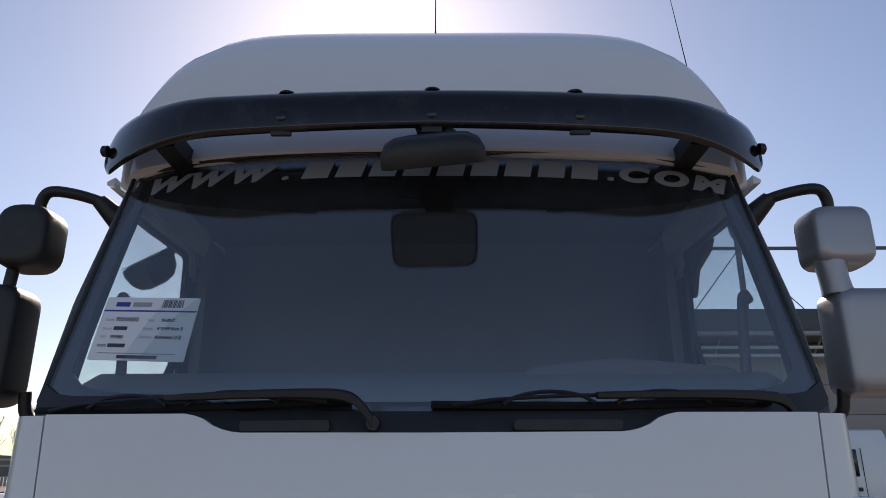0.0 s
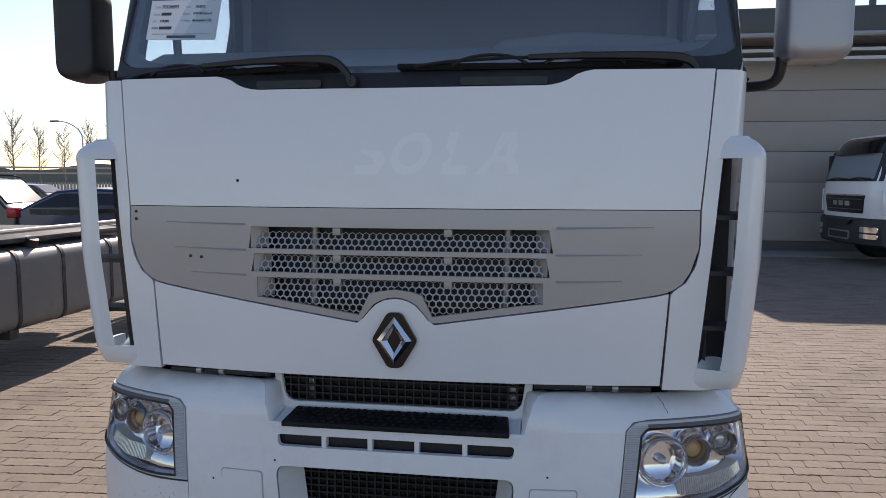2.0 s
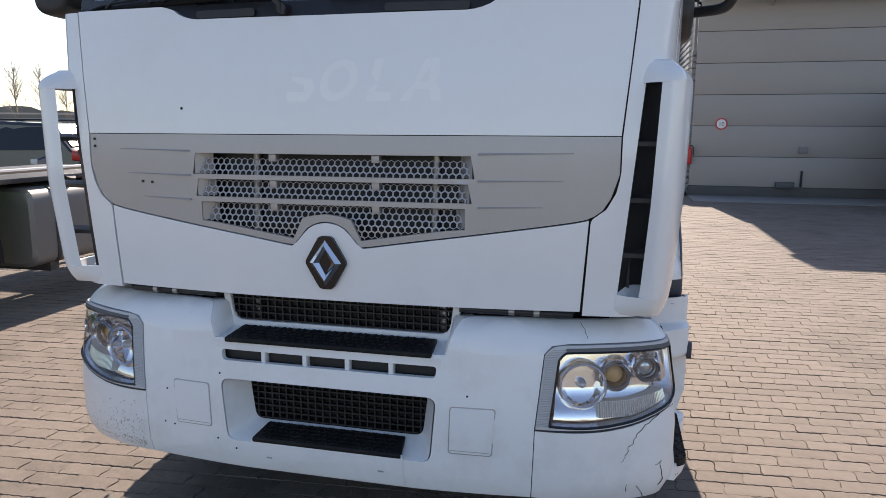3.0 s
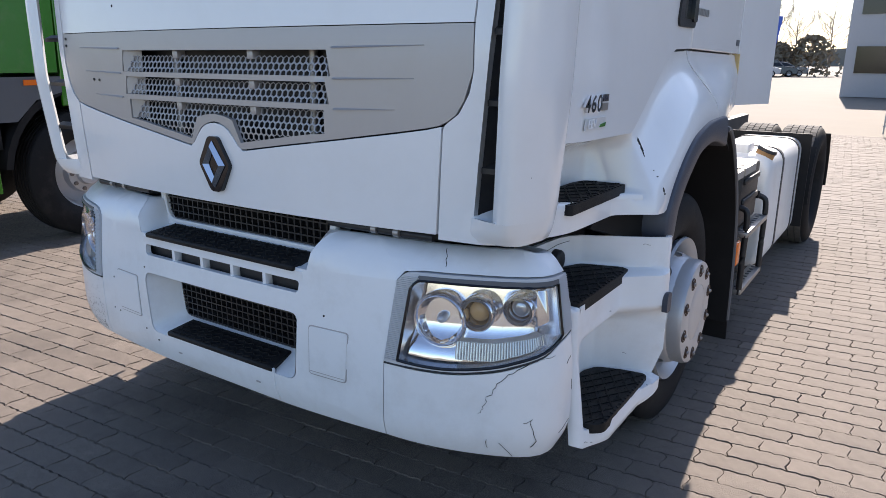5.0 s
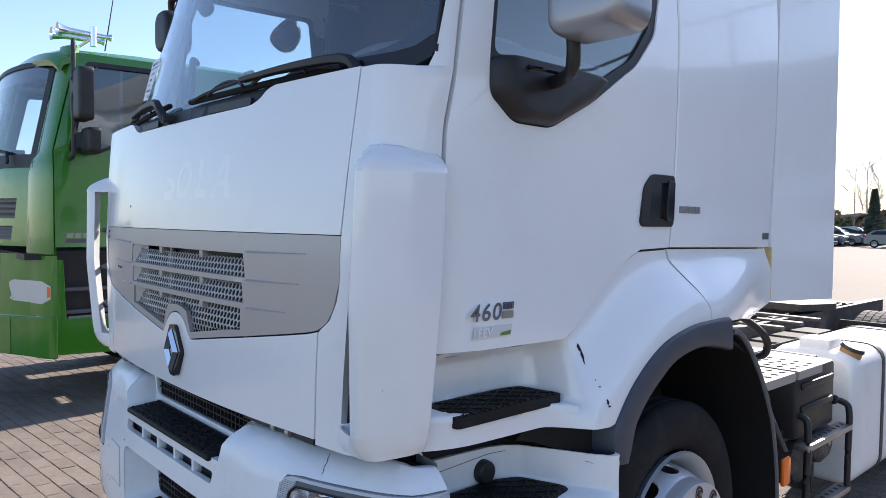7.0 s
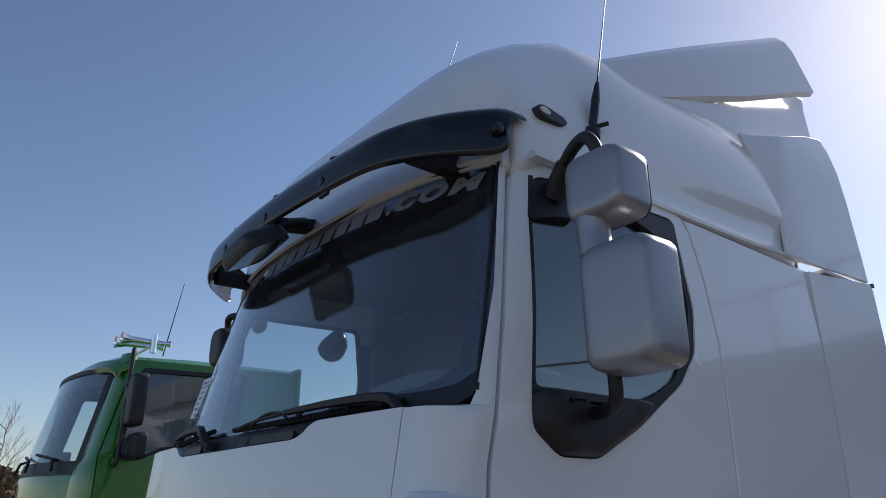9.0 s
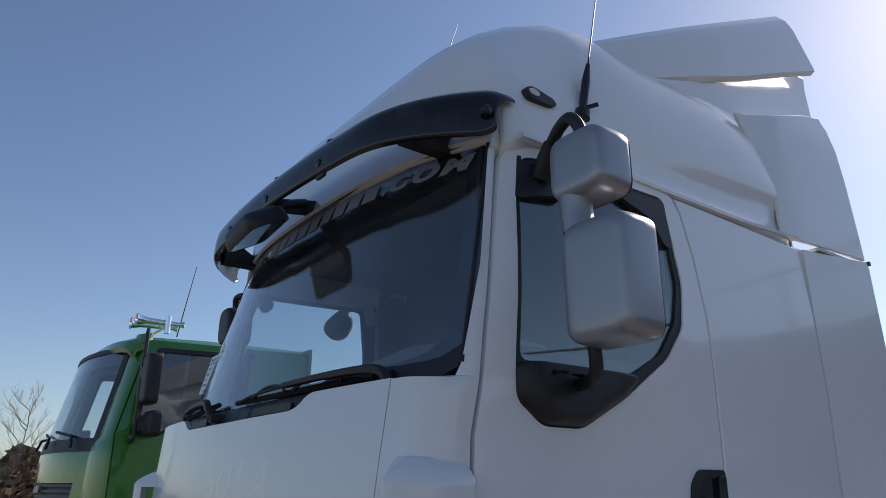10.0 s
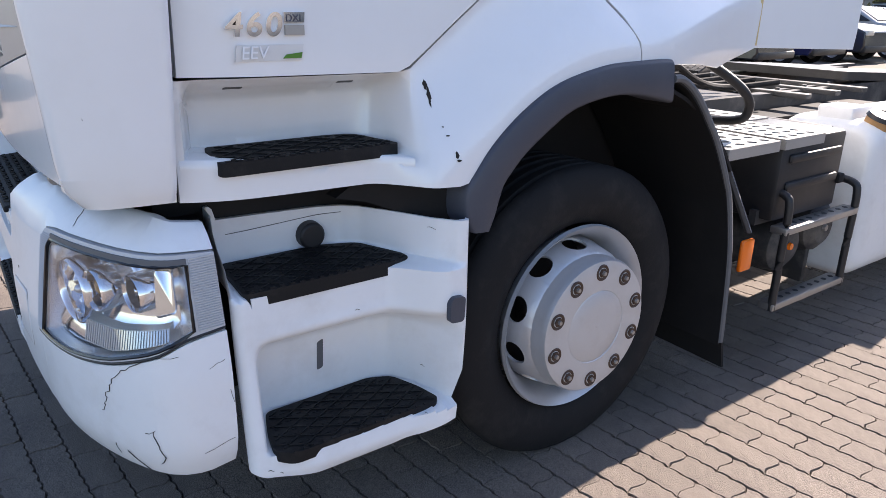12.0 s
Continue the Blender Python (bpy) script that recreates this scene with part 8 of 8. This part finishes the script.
rings = []
for z, w in ((0.90, 1.14), (1.3, 1.15), (1.66, 1.15), (2.22, 1.10), (2.42, 1.06), (2.53, 1.0), (2.565, 0.90)):
    rings.append([m_front(u * w, z) for u in np.linspace(-1, 1, 17)] + [Vector((w, 2.1, z)), Vector((-w, 2.1, z))])
part("cab", loft(rings), WHITE, M, "white cab")
M_BUMPER = mat("black_bumper_plastic", (0.03, 0.031, 0.034), 0.6, vary=0.1, scale=6)
# the screen's pale blue base colour has the sky's reflection painted in
M_SCREEN = mat("sky_lit_screen", (0.19, 0.25, 0.29), 0.08, spec=0.9)
surround = [(-1.10, 1.655), (1.10, 1.655), (1.06, 2.30), (-1.06, 2.30)]
ws = part("windscreen_frame", plate([rounded(surround, 0.03)], lambda u, v, d: m_front(u, v, d - 0.006), 0.01, 0.12), BLACK, M)
part("windscreen", plate([rounded([(-0.92, 1.70), (0.92, 1.70), (0.90, 2.20), (-0.90, 2.20)], 0.05)], lambda u, v, d: m_front(u, v, d - 0.010), 0.003, 0.12), M_SCREEN, ws)
part("visor", plate([rounded([(-1.12, 2.20), (1.12, 2.20), (1.06, 2.52), (-1.06, 2.52)], 0.08)], lambda u, v, d: m_front(u, v, d - 0.09 + 0.10 * abs(u) ** 3 + 0.05 * (v - 2.2)), 0.02, 0.12), GLOSS_BLACK, M, "dark gloss roof visor")
for k in range(2):
    part("wiper", tube([m_front(-0.75 + 0.85 * k, 1.68, -0.03), m_front(-0.35 + 0.85 * k, 1.73, -0.03), m_front(0.10 + 0.75 * k, 1.70, -0.03)], 0.014, 6), BLACK, M)
mg_ = part("grille", plate([rounded([(-0.70, 1.03), (0.70, 1.03), (0.77, 1.39), (-0.77, 1.39)], 0.05)], lambda u, v, d: m_front(u, v, d - 0.012), 0.02, 0.12), GLOSS_BLACK, M, "black grille with a bright top strip")
part("top_strip", plate([rounded([(-0.74, 1.372), (0.74, 1.372), (0.72, 1.40), (-0.72, 1.40)], 0.012)], lambda u, v, d: m_front(u, v, d - 0.022), 0.012, 0.12), CHROME, mg_)
for x in (-0.34, -0.10, 0.14):
    part("brand_bar", plate([[(x, 1.17), (x + 0.17, 1.17), (x + 0.17, 1.265), (x, 1.265)]], lambda u, v, d: m_front(u, v, d - 0.02), 0.01), CHROME, mg_)
for z in (1.10, 1.30):
    part("grille_bar", plate([[(-0.68, z), (0.68, z), (0.68, z + 0.012), (-0.68, z + 0.012)]], lambda u, v, d: m_front(u, v, d - 0.018), 0.008, 0.12), GREY_DARK, mg_)
bmp = part("lower_bumper", loft([[m_front(u, 0.95, y) + Vector((0, 0, z - 0.95)) for u in np.linspace(-1.17, 1.17, 13)] + [Vector((1.17, 0.75, z)), Vector((-1.17, 0.75, z))] for z, y in ((0.40, 0.03), (0.44, -0.04), (0.70, -0.07), (0.90, -0.06), (0.94, -0.02))]), M_BUMPER, M, "dark plastic bumper")
part("recess", plate([rounded([(-0.42, 0.50), (0.42, 0.50), (0.42, 0.68), (-0.42, 0.68)], 0.03), rounded([(-0.38, 0.53), (0.38, 0.53), (0.38, 0.65), (-0.38, 0.65)], 0.02)], lambda u, v, d: m_front(u, 0.95, d - 0.085) + Vector((0, 0, v - 0.95)), 0.02, 0.1), STEEL, bmp, "pale frame round the step")
part("sump_cover", loft([[Vector((x, y, z)) for x, z in ((-0.5, 0.90), (0.5, 0.90), (0.38, 0.80), (-0.38, 0.80))] for y in (0.0, 0.3)]), BLACK, bmp)
for s in (-1, 1):
    for z0, z1 in ((0.55, 0.64), (0.67, 0.78)):
        part("headlight", plate([rounded([(s * 0.74, z0), (s * 1.12, z0), (s * 1.12, z1), (s * 0.74, z1)], 0.02)], lambda u, v, d: m_front(u, 0.95, d - 0.085) + Vector((0, 0, v - 0.95)), 0.02, 0.1), CHROME, bmp, "clear headlamp")
    m_part("mirror", (*sorted((s * 1.2, s * 1.42)), 0.42, 0.55, 1.70, 2.22), BLACK, "", 0.04)
    part("mirror_arm", tube([(s * 1.08, 0.55, 2.25), (s * 1.30, 0.50, 2.27), (s * 1.31, 0.50, 2.2)], 0.018, 6), BLACK, M)
    m_part("air_vane", (*sorted((s * 1.14, s * 1.19)), 0.22, 0.42, 1.02, 1.50), WHITE, "", 0.02)
    m_part("side_window", (*sorted((s * 1.10, s * 1.162)), 0.55, 1.40, 1.68, 2.18), GLOSS_BLACK, "", 0.02)
    m_part("door_handle", (*sorted((s * 1.14, s * 1.18)), 1.25, 1.40, 1.42, 1.49), BLACK, "", 0.01)
    m_part("door_seam", (*sorted((s * 1.145, s * 1.154)), 1.48, 1.495, 0.95, 2.2), BLACK, "", 0.001)
    m_part("step_panel", (*sorted((s * 1.02, s * 1.16)), 0.45, 0.86, 0.36, 0.92), GREY_DARK, "", 0.03)
    w = part("wheel", revolve([(s * 0.05, 0.28), (s * 0.05, 0.30), (s * -0.10, 0.26), (s * -0.08, 0.001), (s * -0.14, 0.001)], 32, (s * 1.08, 1.40, 0.505), "x"), RIM, M)
    tyre(w, s * 1.02, 1.40, s, r=0.512)
m_part("chassis_frame", (-0.45, 0.45, 2.1, 7.0, 0.75, 1.0), CHASSIS, "dark chassis frame", 0.03)
for s in (-1, 1):
    w = part("wheel", revolve([(s * 0.05, 0.28), (s * 0.05, 0.30), (s * -0.10, 0.26), (s * -0.08, 0.001), (s * -0.14, 0.001)], 32, (s * 1.08, 5.4, 0.505), "x"), RIM, M)
    tyre(w, s * 1.02, 5.4, s, r=0.512)


# ---- parked cars ----
def make_car(paint, suv, name_label):
    c = thing("parked_car", name_label, "car")
    h, L, W = (1.68, 4.5, 0.90) if suv else (1.45, 4.2, 0.86)
    prof = [(-L / 2, 0.42), (-L / 2 + 0.02, 0.80), (-L / 2 + 0.35, 0.92), (-L / 2 + 1.25, 1.0), (-L / 2 + 1.95, h - 0.06), (-L / 2 + 2.6, h), (L / 2 - 0.75, h - 0.05), (L / 2 - 0.22, 1.05), (L / 2, 0.92), (L / 2, 0.40), (L / 2 - 0.1, 0.28), (-L / 2 + 0.1, 0.28)]
    rings = []
    for t in (-1.0, -0.93, -0.6, 0.0, 0.6, 0.93, 1.0):
        ring = []
        for x, z in prof:
            k = 1 - 0.20 * clamp((z - 0.95) / 0.6)
            bow = 1 - 0.05 * clamp((abs(x) - 1.4) / 0.7)
            ins = 0.97 if abs(t) == 1.0 else 1.0
            ring.append(Vector((x * (1 - 0.012 * t * t), t * W * k * bow, 0.30 + (z - 0.30) * ins)))
        rings.append(ring)
    part("body", loft(rings), paint, c, bevel=0.03)
    for s in (-1, 1):
        sw = rounded([(-L / 2 + 1.42, 1.02), (-L / 2 + 2.05, h - 0.12), (L / 2 - 0.85, h - 0.12), (L / 2 - 0.45, 1.05)], 0.08)
        part("side_window", plate([sw], lambda u, v, d, s=s: Vector((u, s * (W * (1 - 0.20 * clamp((v - 0.95) / 0.6)) + 0.006 - d), v)), 0.02), GLOSS_BLACK, c)
        for x in (-L / 2 + 0.80, L / 2 - 0.78):
            w = part("wheel", revolve([(s * 0.02, 0.21), (s * -0.02, 0.20), (s * -0.02, 0.001), (s * -0.08, 0.001), (s * -0.08, 0.22)], 20, (0, 0, 0), "y"), RIM, c)
            w.location = (x, s * (W - 0.03), 0.32)
            part("tyre", revolve([(s * 0.03, 0.21), (s * 0.03, 0.30), (s * -0.15, 0.32), (s * -0.18, 0.21)], 24, (0, 0, 0), "y"), RUBBER, w)
        part("headlamp", box(-L / 2 - 0.012, -L / 2 + 0.16, *sorted((s * 0.50, s * 0.84)), 0.70, 0.84, bevel=0.03), HAZY, c)
        part("tail_lamp", box(L / 2 - 0.20, L / 2 + 0.012, *sorted((s * 0.62, s * (W - 0.02))), 0.80, 1.02, bevel=0.03), RED_LENS, c)
    part("front_screen", plate([[(-0.68, -L / 2 + 1.30), (0.68, -L / 2 + 1.30), (0.60, -L / 2 + 1.93), (-0.60, -L / 2 + 1.93)]], lambda u, v, d: Vector((v, u, lerp(v, (-L / 2 + 1.25, -L / 2 + 1.95), (1.0, h - 0.06)) + 0.02 - d)), 0.02), GLOSS_BLACK, c)
    part("rear_screen", plate([[(-0.62, L / 2 - 0.70), (0.62, L / 2 - 0.70), (0.70, L / 2 - 0.27), (-0.70, L / 2 - 0.27)]], lambda u, v, d: Vector((v, u, lerp(v, (L / 2 - 0.75, L / 2 - 0.22), (h - 0.05, 1.05)) + 0.02 - d)), 0.02), GLOSS_BLACK, c)
    part("lower_trim", box(-L / 2 - 0.015, L / 2 + 0.015, -W * 0.93, W * 0.93, 0.27, 0.44, bevel=0.04), BLACK, c)
    if suv:
        for s in (-1, 1):
            part("roof_rail", tube([(-0.3, s * 0.62, h + 0.02), (0.0, s * 0.62, h + 0.05), (1.3, s * 0.62, h + 0.04), (1.5, s * 0.62, h)], 0.018, 6), BLACK, c)
    return c


CAR_PAINTS = {"white": (0.72, 0.72, 0.72), "silver": (0.42, 0.43, 0.44), "dark": (0.02, 0.022, 0.026), "blue": (0.006, 0.013, 0.075), "grey": (0.10, 0.11, 0.12), "red": (0.25, 0.02, 0.02), "green": (0.03, 0.08, 0.06)}
cars = {}
for nm, col in CAR_PAINTS.items():
    pm = mat(nm + "_car_paint", col, 0.25, coat=0.5, vary=0.03, scale=2)
    for suv in (False, True):
        c = make_car(pm, suv, nm + (" estate car" if suv else " hatchback") + " parked on the yard")
        cars[nm, suv] = c
placed = set()


def put_car(nm, suv, x, y, turn, group=""):
    m = pose(x, y, 0, 0, 0, turn)
    c = cars[nm, suv]
    if (nm, suv) in placed:
        c = copy_thing(c, m)
    else:
        placed.add((nm, suv))
        c.matrix_world = m
    if group:
        c["group"] = group
    return c


rng = random.Random(8)
for k, nm in enumerate(["dark", "blue", "dark", "silver"]):
    put_car(nm, k % 3 == 2, -8.3 + rng.uniform(-0.25, 0.25) - 0.09 * k, 15.2 + k * 2.65, 180 + rng.uniform(-3, 3), "row of parked cars")
for k, nm in enumerate(["grey", "dark", "dark", "blue", "silver", "dark", "grey"]):
    put_car(nm, k % 3 == 2, -14.8 + 0.75 * k + rng.uniform(-0.2, 0.2), 62.6 + k * 2.8, 194 + rng.uniform(-3, 3), "far row of parked cars")
for k, nm in enumerate(["dark", "grey", "dark", "blue", "grey", "dark", "dark", "silver", "dark", "white"]):
    put_car(nm, k % 2 == 1, -20.5 + rng.uniform(-0.25, 0.25), 52 + k * 2.8, 190 + rng.uniform(-3, 3), "row of parked cars")
put_car("dark", True, -11.1, -0.9, 17)
put_car("blue", False, -10.2, 12.6, 14)
put_car("dark", True, -13.2, 12.0, 8)
put_car("dark", False, -21.5, 24.0, 10)
put_car("grey", True, -24.5, 24.0, 10)
put_car("dark", False, -19.0, 2.2, 185)
for key, c in cars.items():
    if key not in placed:
        for o in [*c.children_recursive, c]:
            bpy.data.objects.remove(o)

# ---- distance: bare trees, hedges, fence, banner, house, lamp, wires ----
BARK = mat("winter_bark", (0.24, 0.21, 0.18), 0.9, vary=0.15, scale=4)
TWIG = mat("twigs", (0.36, 0.32, 0.28), 0.9, vary=0.1, scale=4)
LEAF = mat("budding_leaves", (0.10, 0.10, 0.035), 0.8, vary=0.2, scale=3, island=0.3)
BROWN_LEAF = mat("dry_hedge_leaves", (0.20, 0.16, 0.11), 0.9, vary=0.2, scale=3, island=0.3)
EVERGREEN = mat("dark_conifer", (0.06, 0.075, 0.05), 0.9, vary=0.2, scale=3, island=0.3)


def bare_tree(h, seed, poplar=False):
    rng = random.Random(seed)
    trunk, tw = bmesh.new(), bmesh.new()
    pts = [Vector((rng.uniform(-0.1, 0.1) * t * h * 0.15, rng.uniform(-0.1, 0.1) * t * h * 0.15, h * t)) for t in (0, 0.2, 0.4, 0.6, 0.8, 0.95)]
    add_tube(trunk, pts, h * 0.014, 7, taper=h * 0.002)

    def limb(p, d, ln, r, depth):
        n = 4
        q = [p]
        for i in range(n):
            d = (d + Vector((rng.uniform(-0.25, 0.25), rng.uniform(-0.25, 0.25), rng.uniform(-0.05, 0.22)))).normalized()
            q.append(q[-1] + d * ln / n)
        add_tube(trunk if depth == 0 else tw, q, r, 4 if depth else 5, taper=r * 0.35)
        if depth < 2:
            for i in range(6 if depth == 0 else 7):
                a = rng.choice(q[1:])
                dd = (d + Vector((rng.uniform(-0.9, 0.9), rng.uniform(-0.9, 0.9), rng.uniform(-0.2, 0.7)))).normalized()
                limb(a, dd, ln * rng.uniform(0.4, 0.6), r * 0.45, depth + 1)

    for i in range(24 if poplar else 14):
        t = rng.uniform(0.22, 0.95)
        p = Vector((0, 0, h * t))
        a = rng.uniform(0, 2 * math.pi)
        up = 1.3 if poplar else 0.7
        limb(p, Vector((math.cos(a), math.sin(a), up)).normalized(), h * (0.24 if poplar else 0.34) * (1.15 - t * 0.6), h * 0.0045, 0)
    tr = thing("bare_tree", "leafless winter tree with fine twigs", "tree")
    part("trunk", trunk, BARK, tr)
    part("crown", tw, TWIG, tr)
    return tr


def leafy(name, label, w, d, h, n, seed, material, taper=False, size=0.3):
    rng = random.Random(seed)
    verts, faces = [], []
    for k in range(n):
        t = rng.random() ** 0.7
        a = rng.uniform(0, 2 * math.pi)
        r = (1 - t if taper else math.sqrt(max(0.0, 1 - (t * 1.0) ** 2.5)) * (0.75 + 0.25 * math.sin(3 * a + seed)))
        rr = r * rng.uniform(0.55, 1.0)
        c = Vector((w * rr * math.cos(a), d * rr * math.sin(a), h * t))
        sz = size * rng.uniform(0.5, 1.3)
        u = Vector((rng.gauss(0, 1), rng.gauss(0, 1), rng.gauss(0, 1))).normalized()
        v = u.orthogonal().normalized()
        b = len(verts)
        verts += [c + u * sz, c + v * sz * 0.6, c - u * sz, c - v * sz * 0.6]
        faces.append((b, b + 1, b + 2, b + 3))
    me = bpy.data.meshes.new(name)
    me.from_pydata([tuple(p) for p in verts], [], faces)
    me.materials.append(material)
    tr = thing(name, label, "tree" if taper else "bush")
    o = new("crown", me)
    o.parent = tr
    part("trunk", tube([(0, 0, 0), (0.05, 0, h * 0.8)], 0.02 * h, 6, taper=0.006 * h), BARK, tr)
    return tr


protos = [bare_tree(9.0, 3), bare_tree(8.0, 7), bare_tree(9.5, 12, True), bare_tree(7.5, 21), bare_tree(9.0, 33, True)]
spots = [(-58 - 2.7 * k, 111 - 2.1 * k) for k in range(19)]
for k, (x, y) in enumerate(spots):
    pr = protos[2 + 2 * (k % 2)]
    m = pose(x, y, 0, 0, 0, 60 * k)
    t = copy_thing(pr, m)
    t.scale = (1.0 + 0.1 * (k % 3),) * 3
    t["group"] = "row of bare trees"
near_spots = [(-20.5, 75, 0.95), (-23, 79.5, 1.05), (-26, 76, 0.9), (-10.5, 85.5, 1.1), (-17, 77, 1.1), (-12.5, 86, 1.15), (-15.0, 85, 1.25), (-7.5, 89, 1.2), (-4.5, 88, 1.1), (-1.5, 94, 1.2), (-18.5, 91, 1.0), (-42, 10, 0.7), (-46, 5, 0.75), (-50, 2, 0.8), (-44, -4, 0.7), (-55, 12, 0.8), (-48, 20, 0.8)]
for k, (x, y, sc) in enumerate(near_spots):
    t = copy_thing(protos[k % 4], pose(x, y, 0, 0, 0, 75 * k))
    t.scale = (sc, sc, sc)
for k, pr in enumerate(protos):
    pr.matrix_world = pose(-14 - 9 * k, 84 + 3 * k, 0)
for k in range(14):
    b = leafy("hedge_bush", "scrubby brown and green bush at the yard's edge", 3.2, 2.2, 2.6 + 0.7 * (k % 3), 700, 30 + k, BROWN_LEAF if k % 3 else LEAF)
    b.matrix_world = pose(-34 + 3.2 * k, 84 - 0.4 * k, 0) if k < 9 else pose(-44 - 2 * (k % 2), -8 + 6.5 * (k - 9), 0)
b = leafy("conifer", "dark dense conifer at the yard's edge", 1.0, 1.0, 5.0, 1300, 77, EVERGREEN, True)
b.matrix_world = pose(-18.7, 71, 0)
# hazy line of woods
bm = bmesh.new()
rng = random.Random(4)
pts = []
for k in range(241):
    a = -math.pi * 0.1 + 1.25 * math.pi * k / 240
    pts.append((Vector((260 * math.cos(a), 260 * math.sin(a), 0)), 6.0 + 3.0 * noise.noise(Vector((k * 0.15, 0, 0))) + rng.uniform(-0.7, 0.7)))
vs = [(bm.verts.new(p), bm.verts.new(p + Vector((0, 0, h)))) for p, h in pts]
for a, b in zip(vs, vs[1:]):
    bm.faces.new((a[0], b[0], b[1], a[1]))
solid_mesh("backdrop_woods", bm, mat("hazy_woods", (0.20, 0.19, 0.17), 1.0, vary=0.25, scale=0.3), "distant line of hazy bare woods", "woods", kind="structure")
# fence along the yard
FENCE = mat("fence_boards", (0.38, 0.36, 0.33), 0.8, vary=0.08, scale=1)
fence = new("fence")
tagged(fence, "pale board fence along the yard's edge", "fence", kind="structure")
f0, f1 = Vector((-82, 62, 0)), Vector((-38, 92, 0))
for k in range(150):
    p = f0.lerp(f1, k / 149)
    part("board", box(-0.13, 0.13, -0.02, 0.02, 0.1, 1.25, m=Matrix.Translation(p) @ Matrix.Rotation(0.6, 4, "Z")), FENCE, fence)
for z in (2.4, 3.1):
    part("rail", tube([f0 + Vector((0, 3, z)), f1 + Vector((0, 3, z))], 0.12, 6), FENCE, fence)
# banner and pole
ban = thing("banner_flag", "blue feather banner with white marks on a pole", "flag", Matrix.Translation((-8.4, 56, 0)))
part("pole", tube([(0, 0, 0), (0.05, 0, 4.6)], 0.04, 6), LIGHT_STEEL, ban)
fb = part("cloth", plate([rounded([(0.05, 1.9), (0.75, 2.2), (1.05, 4.6), (0.15, 4.65)], 0.1)], lambda u, v, d: Vector((u, 0.1 * math.sin(v * 2) + d, v)), 0.01), mat("banner_blue", (0.05, 0.12, 0.50), 0.7), ban)
for z in (2.4, 2.9, 3.4, 4.0):
    part("white_mark", plate([[(0.35, z), (0.75, z + 0.1), (0.80, z + 0.4), (0.40, z + 0.3)]], lambda u, v, d: Vector((u, 0.1 * math.sin(v * 2) - 0.02 + d, v)), 0.005), SIGN_W, fb)
# house with a tiled roof, far left, and one behind the cars
ROOF = mat("clay_roof", (0.085, 0.045, 0.034), 0.85, vary=0.1, scale=2)
BRICKW = mat("dark_brick_wall", (0.12, 0.075, 0.055), 0.85, vary=0.1, scale=3)
for m in (Matrix.Translation((-49, 1.5, 0)) @ Matrix.Rotation(0.2, 4, "Z"), Matrix.Translation((-22, 88, 0))):
    hs = thing("house", "low brick house with a clay tiled roof", "house", m)
    part("wall", box(-4, 4, -5, 5, 0, 2.0), BRICKW, hs)
    part("roof", loft([[Vector((x, -5.4, z)) for x, z in ((-4.6, 1.9), (0, 3.3), (4.6, 1.9), (4.4, 1.8), (0, 3.1), (-4.4, 1.8))], [Vector((x, 5.4, z)) for x, z in ((-4.6, 1.9), (0, 3.3), (4.6, 1.9), (4.4, 1.8), (0, 3.1), (-4.4, 1.8))]]), ROOF, hs)
    for y in (-3, 0, 3):
        part("window", box(3.98, 4.03, y - 0.5, y + 0.5, 0.7, 1.6), GLOSS_BLACK, hs)
# street lamps
for x, y in ((-38, 52),):
    la = thing("street_lamp", "grey street lamp with a long curved arm", "lamp", Matrix.Translation((x, y, 0)))
    part("mast", tube(smooth_path([(0, 0, 0), (0, 0, 4.5), (-0.2, 0, 5.6), (-1.2, 0, 6.3), (-2.2, 0, 6.5)]), 0.07, 8, taper=0.04), LIGHT_STEEL, la)
    part("head", box(-2.9, -2.1, -0.12, 0.12, 6.42, 6.56, bevel=0.04), GREY_DARK, la)
# pole with wires above the hall
po = thing("wire_pole", "dark wire pole with thin cables above the hall roof", "pole", Matrix.Translation((9.6, 20, 0)))
part("mast", tube([(0, 0, 5.0), (0, 0, 8.9)], 0.10, 8), GREY_DARK, po)
part("cross_arm", box(-7, 12, -0.04, 0.04, 8.6, 8.7), GREY_DARK, po)
for a, b in (((-7, 0, 8.62), (-4.5, 0, 5.4)), ((0, 0, 8.6), (-2.6, 0, 5.4)), ((0, 0, 8.6), (3, 0, 5.4))):
    part("cable", tube([a, b], 0.018, 5), GREY_DARK, po)
